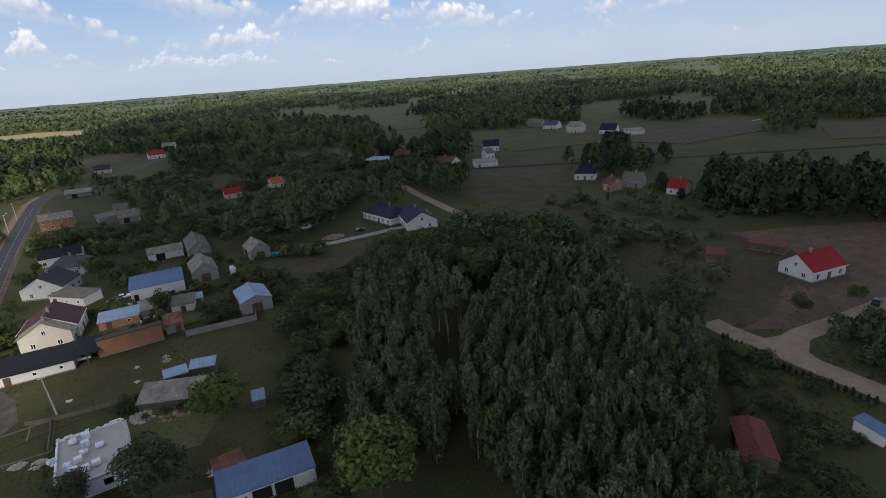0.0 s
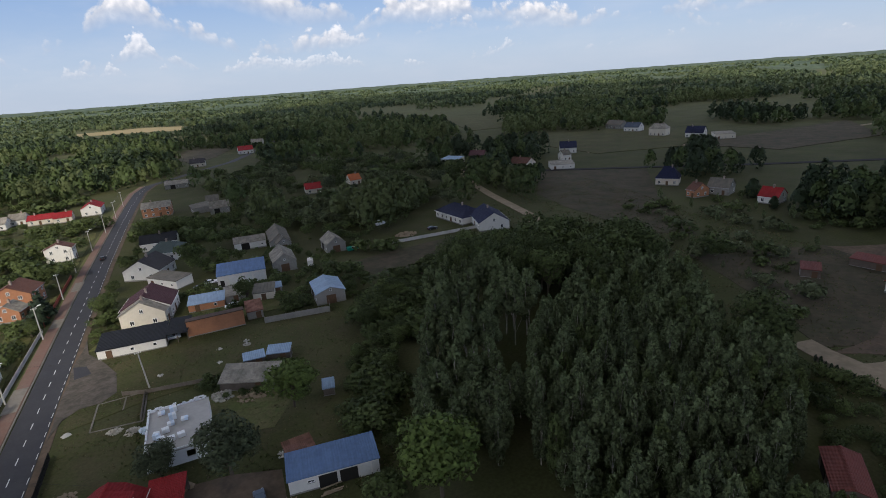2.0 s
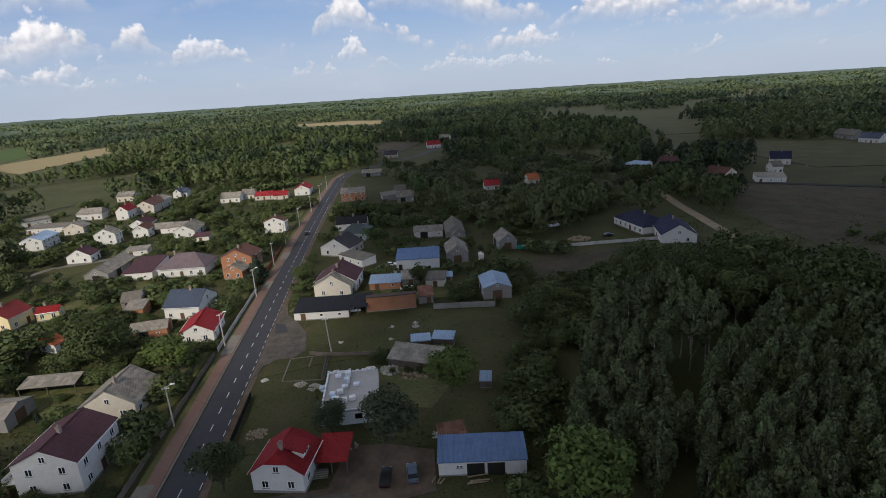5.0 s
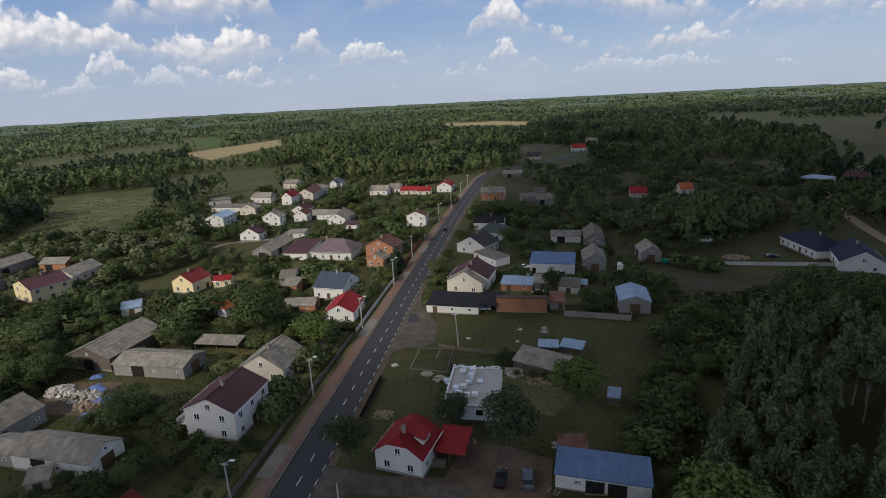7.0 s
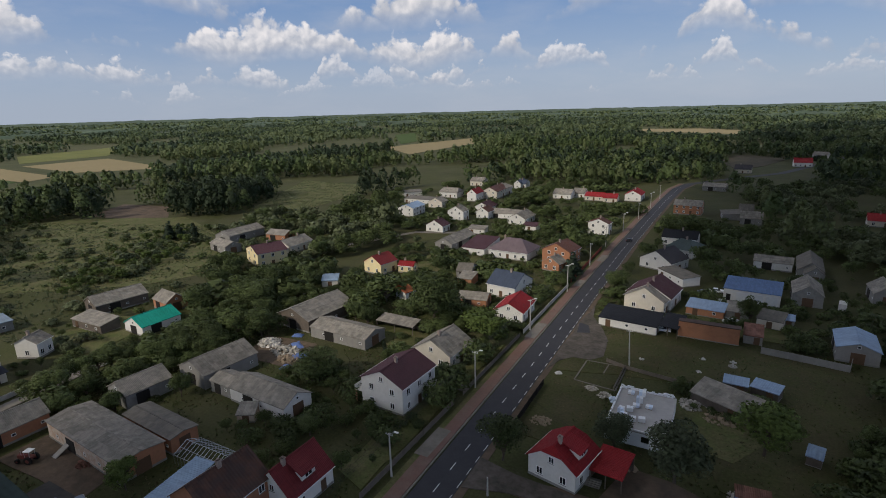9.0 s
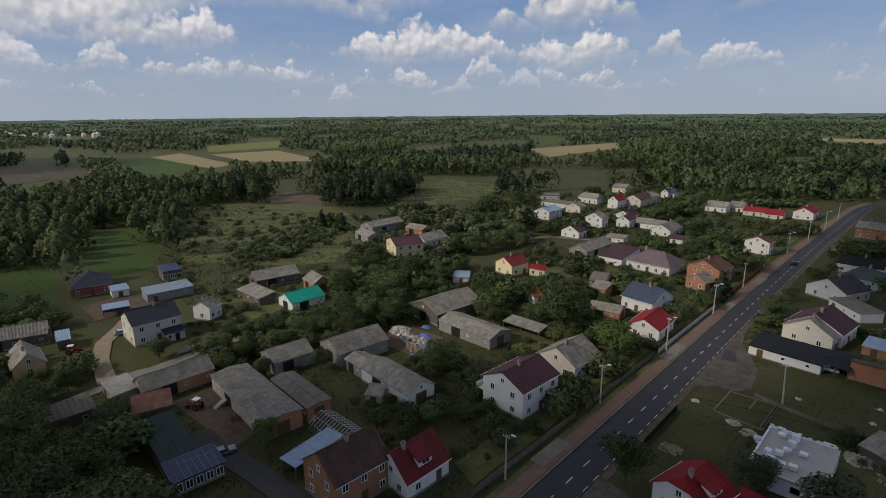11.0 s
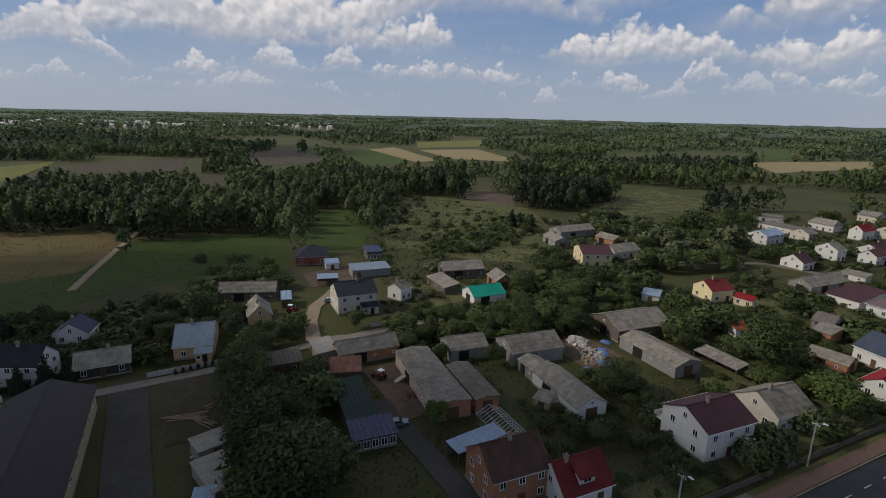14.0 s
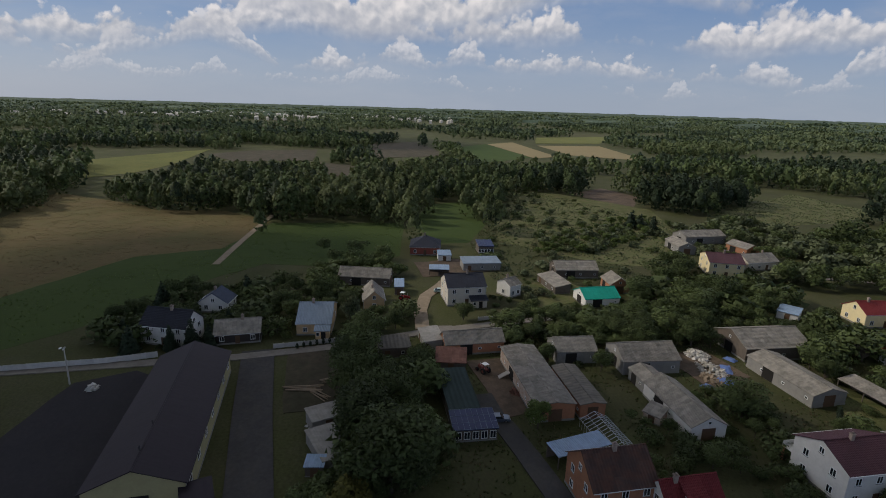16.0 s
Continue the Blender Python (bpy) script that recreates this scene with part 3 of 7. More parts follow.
# the main road with its pavement, kerbs and markings
ROADX = [(-38.2, -400), (-38.2, -100), (-38.3, 60), (-38.8, 90), (-39.4, 130), (-40, 170), (-40.6, 230), (-40.4, 300), (-39.6, 360), (-38, 412),
         (-33, 440), (-10, 475), (30, 530), (75, 640), (140, 820), (210, 1000)]
for nm, off, wid, mt, lb, zz in (("road", 0.0, 6.6, ASPHALT, "straight dark asphalt village road with a dashed centre line", 0.07),
                                 ("pavement", -5.3, 2.6, PAVER, "reddish block-paved pavement along the road", 0.19),
                                 ("verge", -7.2, 1.2, LAWN, "narrow grass verge", 0.12),
                                 ("kerb", -3.7, 0.3, PALEPAVE, "pale concrete kerb", 0.21),
                                 ("verge", 4.1, 1.4, EARTH, "worn gravel verge of the road", 0.10)):
    line = ROADX[:11] if off else ROADX
    ribbon(nm, [(x + off, y) for x, y in line], wid, mt, lb, "road" if nm == "road" else nm, z=zz)


OPEN.append([(-47, 408), (-41, 445), (-18, 482), (22, 536), (64, 640), (84, 640), (44, 528), (0, 470), (-22, 436), (-30, 408)])


def road_x(y):
    for (x0, y0), (x1, y1) in zip(ROADX, ROADX[1:]):
        if y0 <= y <= y1:
            return x0 + (x1 - x0) * (y - y0) / (y1 - y0)
    return ROADX[0][0]


def road_marks():
    bm = box(bmesh.new(), -0.08, 0.08, -1.1, 1.1, 0.0, 0.012)
    me = mesh_of(bm, "lane_mark", PAINT)
    road_ob = bpy.data.objects["road"]
    y = -20.0
    while y < 425:
        ob = new("lane_mark", me)
        ob.parent = road_ob
        ob.location = (road_x(y), y, 0.071)
        y += 6.0
    bm = box(bmesh.new(), -0.06, 0.06, -0.9, 0.9, 0.0, 0.012)
    me = mesh_of(bm, "edge_mark", PAINT)
    y = -20.0
    while y < 320:
        ob = new("edge_mark", me)
        ob.parent = road_ob
        ob.location = (road_x(y) + 3.05, y, 0.071)
        y += 3.6


road_marks()
for k, (y0, y1) in enumerate(((70, 79), (126, 137), (173, 180), (206, 216))):
    patch("driveway", [(-43.6, y0), (-43.6, y1), (-46.4, y1), (-46.4, y0)], PALEPAVE, "pale paved driveway crossing the pavement", "driveway", z=0.2,
          clear=True, rough=0)
patch("layby", [(-35.4, 110), (-35.4, 158), (-33.4, 148), (-29, 141), (-26, 133), (-25, 124), (-27, 120.5), (-31, 120), (-34, 117)], GRAVEL,
      "dusty brown gravel lay-by beside the road", "driveway", clear=True)
# darker patch on the lay-by, in the same colour as the road
patch("layby_patch", [(-35.2, 142), (-32.6, 141), (-31.6, 136), (-34.6, 135)], ASPHALT, "dark patch on the gravel lay-by", "driveway", clear=True)
for line in ([(-18.8, 120), (-19, 108)], [(-22.8, 120), (-23, 114.6)], [(-28, 119.6), (-28.2, 109)], [(-28, 119.6), (-18.8, 120)], [(-28.2, 109), (-19, 108)]):
    ribbon("garden_edging", line, 0.28, PALEPAVE, "pale concrete edging of a garden bed", "edging", clear=False)
patch("driveway", [(-35, 66), (-35, 74), (-28, 73), (-10, 71), (-10, 69), (-28, 68)], GRAVEL, "dusty gravel drive to the red-roofed house", "driveway", clear=True)
ribbon("field_track", [(-296, -24), (-260, -30), (-227, -35), (-205, -38)], 2.6, SAND, "pale sandy track between two fields", clear=False)
ribbon("dirt_road", [(111, 63), (109.7, 57.5), (109.3, 49), (108.6, 42), (108.1, 35), (107.4, 28), (105, -10), (99, -80)], 5.6, SAND, "pale sandy dirt road", clear=True)
ribbon("dirt_road", [(107, 47.4), (112, 47.3), (120, 47.1), (129, 45.4), (138.6, 43.6), (149.5, 42.2), (190, 30), (260, -5)], 5.0, SAND, "pale sandy dirt road branching off", clear=True)
patch("junction", [(108.5, 56), (112.5, 51), (119, 48.4), (119, 45.2), (112.5, 42.5), (109.5, 36)], SAND, "trodden sandy road junction", "road", clear=True, rough=0.4)
ribbon("dirt_road", [(172, 335), (160, 318), (145, 281), (136, 240), (127, 186), (118, 176)], 4.5, SAND, "pale gravel lane past new houses")
ribbon("far_road", [(160, 318), (193, 281), (242, 243), (292, 202), (380, 140), (520, 60)], 5.0, OLDASPHALT, "grey road across the far meadow")
ribbon("far_road", [(262, 315), (322, 290), (400, 262), (560, 250)], 4.0, SAND, "pale far track")
for off in (0.0, 1.7):
    ribbon("cart_track", [(-48.0, 95.4 - off), (-52.0, 95.3 - off), (-57.0, 95.0 - off)], 0.6, PALEPAVE, "pale concrete wheel track beside a white house", "driveway", clear=False)
ribbon("hall_lane", [(-128, -15.5), (-100, -14), (-74, -12), (-50, -11), (-42, -11)], 7.6, WORNASPHALT, "grey asphalt lane beside the warehouse")
ribbon("west_road", [(-126, -120), (-126, -70), (-125.5, -45), (-125, -20), (-127, 4), (-132, 26), (-134, 45), (-136, 66)],
       3.2, PALEPAVE, "narrow pale concrete lane")
ribbon("west_road", [(-160, 178), (-150, 200), (-140, 222), (-112, 232)], 3.4, PALEPAVE, "narrow pale concrete lane between gardens")
patch("hall_yard", [(-98, -57), (-118, -52), (-122, -41), (-118, -36), (-76, -36), (-60, -40), (-60, -57)], OLDASPHALT, "dark asphalt yard beside the warehouse", "yard", clear=True)
ribbon("farm_drive", [(-98, 33), (-90, 33), (-86, 34), (-77, 35), (-65, 36), (-46, 36)], 4.4, WORNASPHALT, "grey paved drive into the farmyard")
ribbon("driveway", [(-134, 27), (-148, 29), (-160, 33), (-169, 40), (-174, 43)], 4.0, SAND, "curved pale gravel driveway")
patch("driveway", [(-128, 26), (-129, 38), (-135, 36), (-136, 26)], PALEPAVE, "pale paved forecourt", "driveway", clear=True)


# ---- houses and sheds ----
FOOT = []     # footprints: x, y, cos, sin, half length, half width
CACHE = {}
rng = random.Random(7)


def shared(key, make):
    if key not in CACHE:
        CACHE[key] = make()
    return CACHE[key]


def window_at(parent, x, y, z, turn, w, h, name="window"):
    """A framed window with two sashes; local -y looks out."""
    def frame_mesh():
        bm = bmesh.new()
        t = 0.09
        xs = [-w / 2, -w / 2 + t, -t / 2, t / 2, w / 2 - t, w / 2] if w > 0.9 else [-w / 2, -w / 2 + t, w / 2 - t, w / 2]
        zs = [0, t, h - t, h]
        for i in range(len(xs) - 1):
            for j in range(3):
                if j == 1 and i % 2:
                    continue
                box(bm, xs[i], xs[i + 1], -0.05, 0.06, zs[j], zs[j + 1])
        bmesh.ops.remove_doubles(bm, verts=bm.verts, dist=0.001)
        return mesh_of(bm, "window", TRIMW)

    def sill_mesh():
        return mesh_of(box(bmesh.new(), -w / 2 - 0.08, w / 2 + 0.08, -0.14, 0.0, -0.07, -0.003), "sill", PLINTH)

    def pane_mesh():
        return mesh_of(box(bmesh.new(), -w / 2 + 0.09, w / 2 - 0.09, -0.02, 0.05, 0.09, h - 0.09), "pane", GLASS)

    ob = part(name, shared(("wf", w, h), frame_mesh), None, parent)
    ob.matrix_basis = pose(x, y, z, 0, 0, turn)
    part("pane", shared(("wp", w, h), pane_mesh), None, ob)
    if w > 0.9:
        part("sill", shared(("ws", w), sill_mesh), None, ob)
    return ob


def leaf_at(parent, name, x, y, turn, w, h, mat, z=0.0, panels=0):
    """A door or gate leaf in its frame."""
    def door_mesh():
        bm = bmesh.new()
        box(bm, -w / 2, w / 2, -0.05, 0.05, 0.02, h)
        box(bm, -w / 2 - 0.07, -w / 2, -0.09, 0.05, 0.0, h + 0.07)
        box(bm, w / 2, w / 2 + 0.07, -0.09, 0.05, 0.0, h + 0.07)
        box(bm, -w / 2, w / 2, -0.09, 0.05, h, h + 0.07)
        for i in range(panels):
            z0 = 0.1 + (h - 0.2) * i / panels
            box(bm, -w / 2 + 0.1, w / 2 - 0.1, -0.075, -0.05, z0 + 0.04, z0 + (h - 0.2) / panels - 0.04)
        return mesh_of(bm, name, mat)

    ob = part(name, shared((name, w, h, mat.name, panels), door_mesh), None, parent)
    ob.matrix_basis = pose(x, y, z, 0, 0, turn)
    return ob


def slab(bm, pts, t):
    """A roof plane of thickness t under the outline pts."""
    a = [bm.verts.new(p) for p in pts]
    b = [bm.verts.new((p[0], p[1], p[2] - t)) for p in pts]
    n = len(pts)
    bm.faces.new(a)
    bm.faces.new(list(reversed(b)))
    for i in range(n):
        bm.faces.new((a[i], b[i], b[(i + 1) % n], a[(i + 1) % n]))


def chimney_on(roof_ob, x, y, z, h=1.2):
    def mk():
        bm = bmesh.new()
        box(bm, -0.32, 0.32, -0.28, 0.28, -1.0, h)
        box(bm, -0.4, 0.4, -0.36, 0.36, h - 0.16, h)
        box(bm, -0.14, 0.14, -0.12, 0.12, h, h + 0.25)
        return mesh_of(bm, "chimney", CHIM)
    ob = part("chimney", shared(("chimney", h), mk), None, roof_ob)
    ob.location = (x, y, z)


def start(name, x, y, r, L, W, label, category, group=""):
    FOOT.append((x, y, math.cos(radians(r)), math.sin(radians(r)), L / 2, W / 2))
    e = tagged(new(name), label, category, group)
    e.empty_display_size = 1.0
    e.matrix_basis = pose(x, y, 0, 0, 0, r)
    return e


def house(x, y, r, L, W, ze, zr, label, walls, roof, floors=1, hip=0.0, chimneys=None, barn=False, balcony=False, dormer=False, porch=False,
          hall=False):
    """A gabled or hipped building. L runs along the ridge; ze and zr are the heights of eave and ridge."""
    far = math.hypot(x, y) > 330
    e = start("barn" if barn else "warehouse" if hall else "house", x, y, r, L, W, label, "barn" if barn else "warehouse" if hall else "house")
    o = 0.25 if barn else 0.4
    slope = (zr - ze) / (W / 2)
    a, b = L / 2 - (0.25 if hip < 0.3 else o), W / 2 - o
    zw = ze + slope * o - 0.16                 # top of the long walls
    za = zr - 0.22                             # top of the gable
    bm = bmesh.new()
    prof = [(-b, 0.0), (b, 0.0), (b, zw), (0, za if hip < 0.3 else zw), (-b, zw)]
    if hip >= 0.3:
        prof = [(-b, 0.0), (b, 0.0), (b, zw), (-b, zw)]
    elif hip > 0:
        cut = za - (za - zw) * hip * 2.2
        yy = b * (za - cut) / max(za - zw, 0.01)
        prof = [(-b, 0.0), (b, 0.0), (b, zw), (yy, cut), (-yy, cut), (-b, zw)]
    ends = [[bm.verts.new((sx * a, p, q)) for p, q in prof] for sx in (-1, 1)]
    n = len(prof)
    bm.faces.new(ends[0])
    bm.faces.new(list(reversed(ends[1])))
    for i in range(n):
        j = (i + 1) % n
        bm.faces.new((ends[0][i], ends[1][i], ends[1][j], ends[0][j]))
    part("wall", bm, walls, e)
    bm = bmesh.new()
    box(bm, -a - 0.05, a + 0.05, -b - 0.05, b + 0.05, -0.2, 0.45)
    part("plinth", bm, PLINTH, e, "grey rendered plinth")
    # roof
    bm = bmesh.new()
    A, B, t = L / 2, W / 2, 0.16
    if hip >= 0.3:
        k = min(A - 0.3, B * hip)
        slab(bm, [(-A, -B, ze), (A, -B, ze), (A - k, 0, zr), (-A + k, 0, zr)], t)
        slab(bm, [(A, B, ze), (-A, B, ze), (-A + k, 0, zr), (A - k, 0, zr)], t)
        slab(bm, [(A, -B, ze), (A, B, ze), (A - k, 0, zr)], t)
        slab(bm, [(-A, B, ze), (-A, -B, ze), (-A + k, 0, zr)], t)
        rl = A - k
    elif hip > 0:
        zc = zr - (zr - ze) * hip * 2.2
        yc = B * (zr - zc) / (zr - ze)
        k = B * hip * 1.2
        for s in (-1, 1):
            slab(bm, [(-A, s * B, ze), (A, s * B, ze), (A, s * yc, zc), (A - k, 0, zr), (-A + k, 0, zr), (-A, s * yc, zc)][::s], t)
            slab(bm, [(s * A, -yc * s, zc), (s * A, yc * s, zc), (s * (A - k), 0, zr)], t)
        rl = A - k
    else:
        for s in (-1, 1):
            slab(bm, [(-A, s * B, ze), (A, s * B, ze), (A, 0, zr), (-A, 0, zr)][::s], t)
        rl = A
    roof_ob = part("roof", bm, roof, e)
    part("ridge", box(bmesh.new(), -rl, rl, -0.13, 0.13, zr - 0.07, zr + 0.05), roof, roof_ob)
    if not barn and not far:
        for s in (-1, 1):
            bm = rod(bmesh.new(), (-A, s * (B + 0.06), ze - 0.08), (A, s * (B + 0.06), ze - 0.08), 0.07)
            part("gutter", bm, roof if hall else TRIMW if walls is WHITE else METAL, roof_ob)
            bm = rod(bmesh.new(), (A - 0.5, s * (b + 0.08), 0.1), (A - 0.5, s * (b + 0.08), ze - 0.1), 0.05)
            part("downpipe", bm, TRIMW if walls is WHITE else METAL, e)
    nch = (0 if barn or hall else 1) if chimneys is None else chimneys
    for i in range(nch):
        chimney_on(roof_ob, (rng.random() - 0.5) * L * 0.5, 0.5 * (1 if i else -0.6), zr - 0.4 * slope)
    # openings
    if barn:
        leaf_at(e, "gate", -a * 0.3, -b - 0.02, 0, min(3.0, L * 0.25), min(2.7, zw - 0.3), GATED)
        k = int(L / 5)
        for i in range(k):
            window_at(e, -a + 2 * a * (i + 0.75) / k, -b - 0.01, 1.3, 0, 0.8, 0.6)
            if not far:
                window_at(e, -a + 2 * a * (i + 0.75) / k, b + 0.01, 1.3, 180, 0.8, 0.6)
        for s in (-1, 1):
            leaf_at(e, "gate", s * (a + 0.02), 0, 90 * s, min(2.6, W * 0.35), min(2.6, zw - 0.3), DOORM if s > 0 else GATED)
            if za > zw + 1.4 and hip < 0.1:
                window_at(e, s * (a + 0.01), 0, zw + 0.3, 90 * s, 0.7, 0.7)
        return e
    if hall:
        k = int(L / 6)
        for i in range(k):
            for s in (-1, 1):
                window_at(e, -a + 2 * a * (i + 0.5) / k, s * (b + 0.01), 2.4, 0 if s < 0 else 180, 2.0, 1.2)
        for s in (-1, 1):
            leaf_at(e, "gate", s * (a + 0.02), 0.0, 90 * s, 3.6, 3.4, GATED, panels=4)
        bm = bmesh.new()
        for i in range(12):
            rod(bm, (-A + 2 * A * i / 11, -B - 0.05, ze - 0.05), (-A + 2 * A * i / 11, -B + 0.1, ze + 0.05), 0.03)
        part("snow_guard", bm, DARK, roof_ob)
        for px in (10.0, 17.0):
            bm = bmesh.new()
            rod(bm, (px, -0.25, zr - 0.3), (px, -0.25, zr + 0.45), 0.10)
            rod(bm, (px, -0.25, zr + 0.45), (px, -0.25, zr + 0.58), 0.17)
            part("vent_pipe", bm, DARK, roof_ob)
        return e
    fl = zw / floors
    k = max(2, int(L / 3.4))
    for f in range(floors):
        z = f * fl + (0.95 if fl > 2.4 else 0.8)
        hh = min(1.35, fl - 1.3) if fl > 2.4 else 1.0
        for i in range(k):
            px = -a + 2 * a * (i + 0.5) / k
            if f == 0 and i == k // 2:
                leaf_at(e, "door", px, -b - 0.02, 0, 1.0, 2.05, DOORM, 0.1, 3)
            else:
                window_at(e, px, -b - 0.01, z, 0, 1.15, hh)
            if not far:
                window_at(e, px, b + 0.01, z, 180, 1.15, hh)
        kg = 2 if W > 7.5 else 1
        for s in (-1, 1):
            for i in range(kg):
                if f == 0 and s > 0 and i == 0 and W > 9:
                    continue
                window_at(e, s * (a + 0.01), -b + 2 * b * (i + 0.5) / kg, z, 90 * s, 1.15, hh)
    if hip < 0.3 and za - zw > 1.7:
        for s in (-1, 1):
            window_at(e, s * (a + 0.01), 0, zw + (0.15 if hip == 0 else 0.05), 90 * s, 1.0, min(1.15, (za - zw) * 0.5))
    if balcony:
        bm = bmesh.new()
        box(bm, -a - 0.02, a * 0.2, b + 0.01, b + 2.0, 2.75, 2.95)
        box(bm, -a - 0.02, a * 0.2, b + 1.9, b + 2.0, 2.95, 3.85)
        part("balcony", bm, WHITE, e)
        for px in (-a + 0.2, a * 0.15):
            part("post", box(bmesh.new(), px - 0.15, px + 0.15, b + 1.7, b + 2.0, 0, 2.75), BRICK, e, "brick balcony post")
        bm = bmesh.new()
        box(bm, a * 0.25, a * 0.75, -b - 1.5, -b - 0.01, 2.75, 2.95)
        box(bm, a * 0.25, a * 0.75, -b - 1.5, -b - 1.4, 2.95, 3.85)
        part("balcony", bm, WHITE, e)
        for px in (a * 0.3, a * 0.7):
            part("post", box(bmesh.new(), px - 0.12, px + 0.12, -b - 1.45, -b - 1.2, 0, 2.75), WHITE, e)
    if dormer:
        bm = bmesh.new()
        y1 = -B * 0.75
        z1 = ze + slope * (B + y1)
        box(bm, -1.5, 1.5, y1, -0.6, z1 - 0.3, z1 + 1.2)
        d = part("dormer", bm, walls, roof_ob)
        bm = bmesh.new()
        slab(bm, [(-1.8, y1 - 0.35, z1 + 1.2), (1.8, y1 - 0.35, z1 + 1.2), (1.8, -0.1, zr - 0.05), (-1.8, -0.1, zr - 0.05)], 0.12)
        part("dormer_roof", bm, roof, roof_ob)
        window_at(e, 0.0, y1 - 0.02, z1 + 0.12, 0, 1.6, 0.85)
    if porch:
        bm = bmesh.new()
        box(bm, a * 0.15, a * 0.95, -b - 2.6, -b - 0.01, 0, 2.4)
        part("porch", bm, walls, e)
        bm = bmesh.new()
        slab(bm, [(a * 0.08, -b - 3.0, 2.45), (a * 1.02, -b - 3.0, 2.45), (a * 1.02, -b, 3.3), (a * 0.08, -b, 3.3)], 0.12)
        part("porch_roof", bm, roof, e)
        window_at(e, a * 0.3, -b - 2.62, 0.9, 0, 0.9, 1.1)
        leaf_at(e, "door", a * 0.62, -b - 2.63, 0, 1.0, 2.0, GATED)
    return e


def shed(x, y, r, L, W, ze, zr, label, walls, roof, gates=0, blank=False):
    """A lean-to roofed building, low at the front; with no walls it is an open shelter on posts."""
    e = start("shed" if walls else "shelter", x, y, r, L, W, label, "shed" if walls else "shelter")
    A, B = L / 2, W / 2
    a, b = A - 0.2, B - 0.25
    sl = (zr - ze) / W
    z0, z1 = ze + sl * 0.25 - 0.13, zr - sl * 0.25 - 0.13
    bm = bmesh.new()
    slab(bm, [(-A, -B, ze), (A, -B, ze), (A, B, zr), (-A, B, zr)], 0.12)
    roof_ob = part("roof", bm, roof, e)
    if roof is SOLAR:
        nx, ny = max(2, int(L / 1.05)), max(2, int(W / 1.7))
        bm = bmesh.new()
        for i in range(nx + 1):
            px = -A + 2 * A * i / nx
            slab(bm, [(px - 0.02, -B, ze + 0.03), (px + 0.02, -B, ze + 0.03), (px + 0.02, B, zr + 0.03), (px - 0.02, B, zr + 0.03)], 0.04)
        for i in range(ny + 1):
            q = i / ny
            py, pz = -B + 2 * B * q, ze + (zr - ze) * q + 0.034
            slab(bm, [(-A, py - 0.02, pz), (A, py - 0.02, pz), (A, py + 0.02, pz), (-A, py + 0.02, pz)], 0.04)
        part("panel_frame", bm, BLUEGREY, roof_ob, "aluminium panel frames")
    if not walls:
        for px in (-a, 0, a):
            for py, pz in ((-b, z0), (b, z1)):
                part("post", box(bmesh.new(), px - 0.08, px + 0.08, py - 0.08, py + 0.08, 0, pz), TIMBER, e)
        part("back_wall", box(bmesh.new(), -a, a, b - 0.06, b + 0.02, 0, z1 - 0.02), TIMBER, e)
        return e
    bm = bmesh.new()
    v = [[bm.verts.new((s * a, p, q)) for p, q in ((-b, 0), (b, 0), (b, z1), (-b, z0))] for s in (-1, 1)]
    bm.faces.new(v[0])
    bm.faces.new(list(reversed(v[1])))
    for i in range(4):
        j = (i + 1) % 4
        bm.faces.new((v[0][i], v[1][i], v[1][j], v[0][j]))
    part("wall", bm, walls, e)
    part("plinth", box(bmesh.new(), -a - 0.04, a + 0.04, -b - 0.04, b + 0.04, -0.2, 0.25), PLINTH, e)
    part("fascia", box(bmesh.new(), -A, A, -B - 0.03, -B + 0.0, ze - 0.2, ze - 0.002), roof, roof_ob)
    if gates:
        w = min(3.0, 2 * a / gates - 0.9)
        if roof is BLUE and L > 14.58 and L < 14.65:
            # two dark leaves for the shade in open bays, white doors, a small window
            window_at(e, -a + 3.4, -b - 0.01, 1.5, 0, 1.1, 0.5)
            for px, ww, mt in ((-a + 6.0, 2.7, GATED), (-a + 9.3, 2.7, GATED), (-a + 11.9, 1.6, GATEW), (-a + 13.6, 1.0, GATEW)):
                leaf_at(e, "gate", px, -b - 0.02, 0, ww, 2.2, mt)
        else:
            leaf_at(e, "door", -a + 1.4, -b - 0.02, 0, 1.1, 2.1, GATED)
            for i in range(gates):
                leaf_at(e, "gate", -a + 3.2 + (2 * a - 3.4) * (i + 0.5) / gates, -b - 0.02, 0, w, min(3.0, z0 - 0.5), GATEW, panels=4)
    elif roof is SOLAR:
        for i in range(5):
            window_at(e, -a + 2 * a * (i + 0.5) / 5, -b - 0.01, 0.5, 0, 1.2, 1.6)
    elif not blank:
        k = max(1, int(L / 4))
        for i in range(k):
            if i == 0:
                leaf_at(e, "door", -a + 2 * a * (i + 0.5) / k, -b - 0.02, 0, 1.2, min(2.0, z0 - 0.2), DOORM)
            else:
                window_at(e, -a + 2 * a * (i + 0.5) / k, -b - 0.01, 1.0, 0, 0.9, min(0.8, z0 - 1.3))
    elif L > 4 and walls is not BRICK:
        leaf_at(e, "door", a * 0.4, -b - 0.02, 0, 1.2, min(1.9, z0 - 0.2), DOORM)
    return e


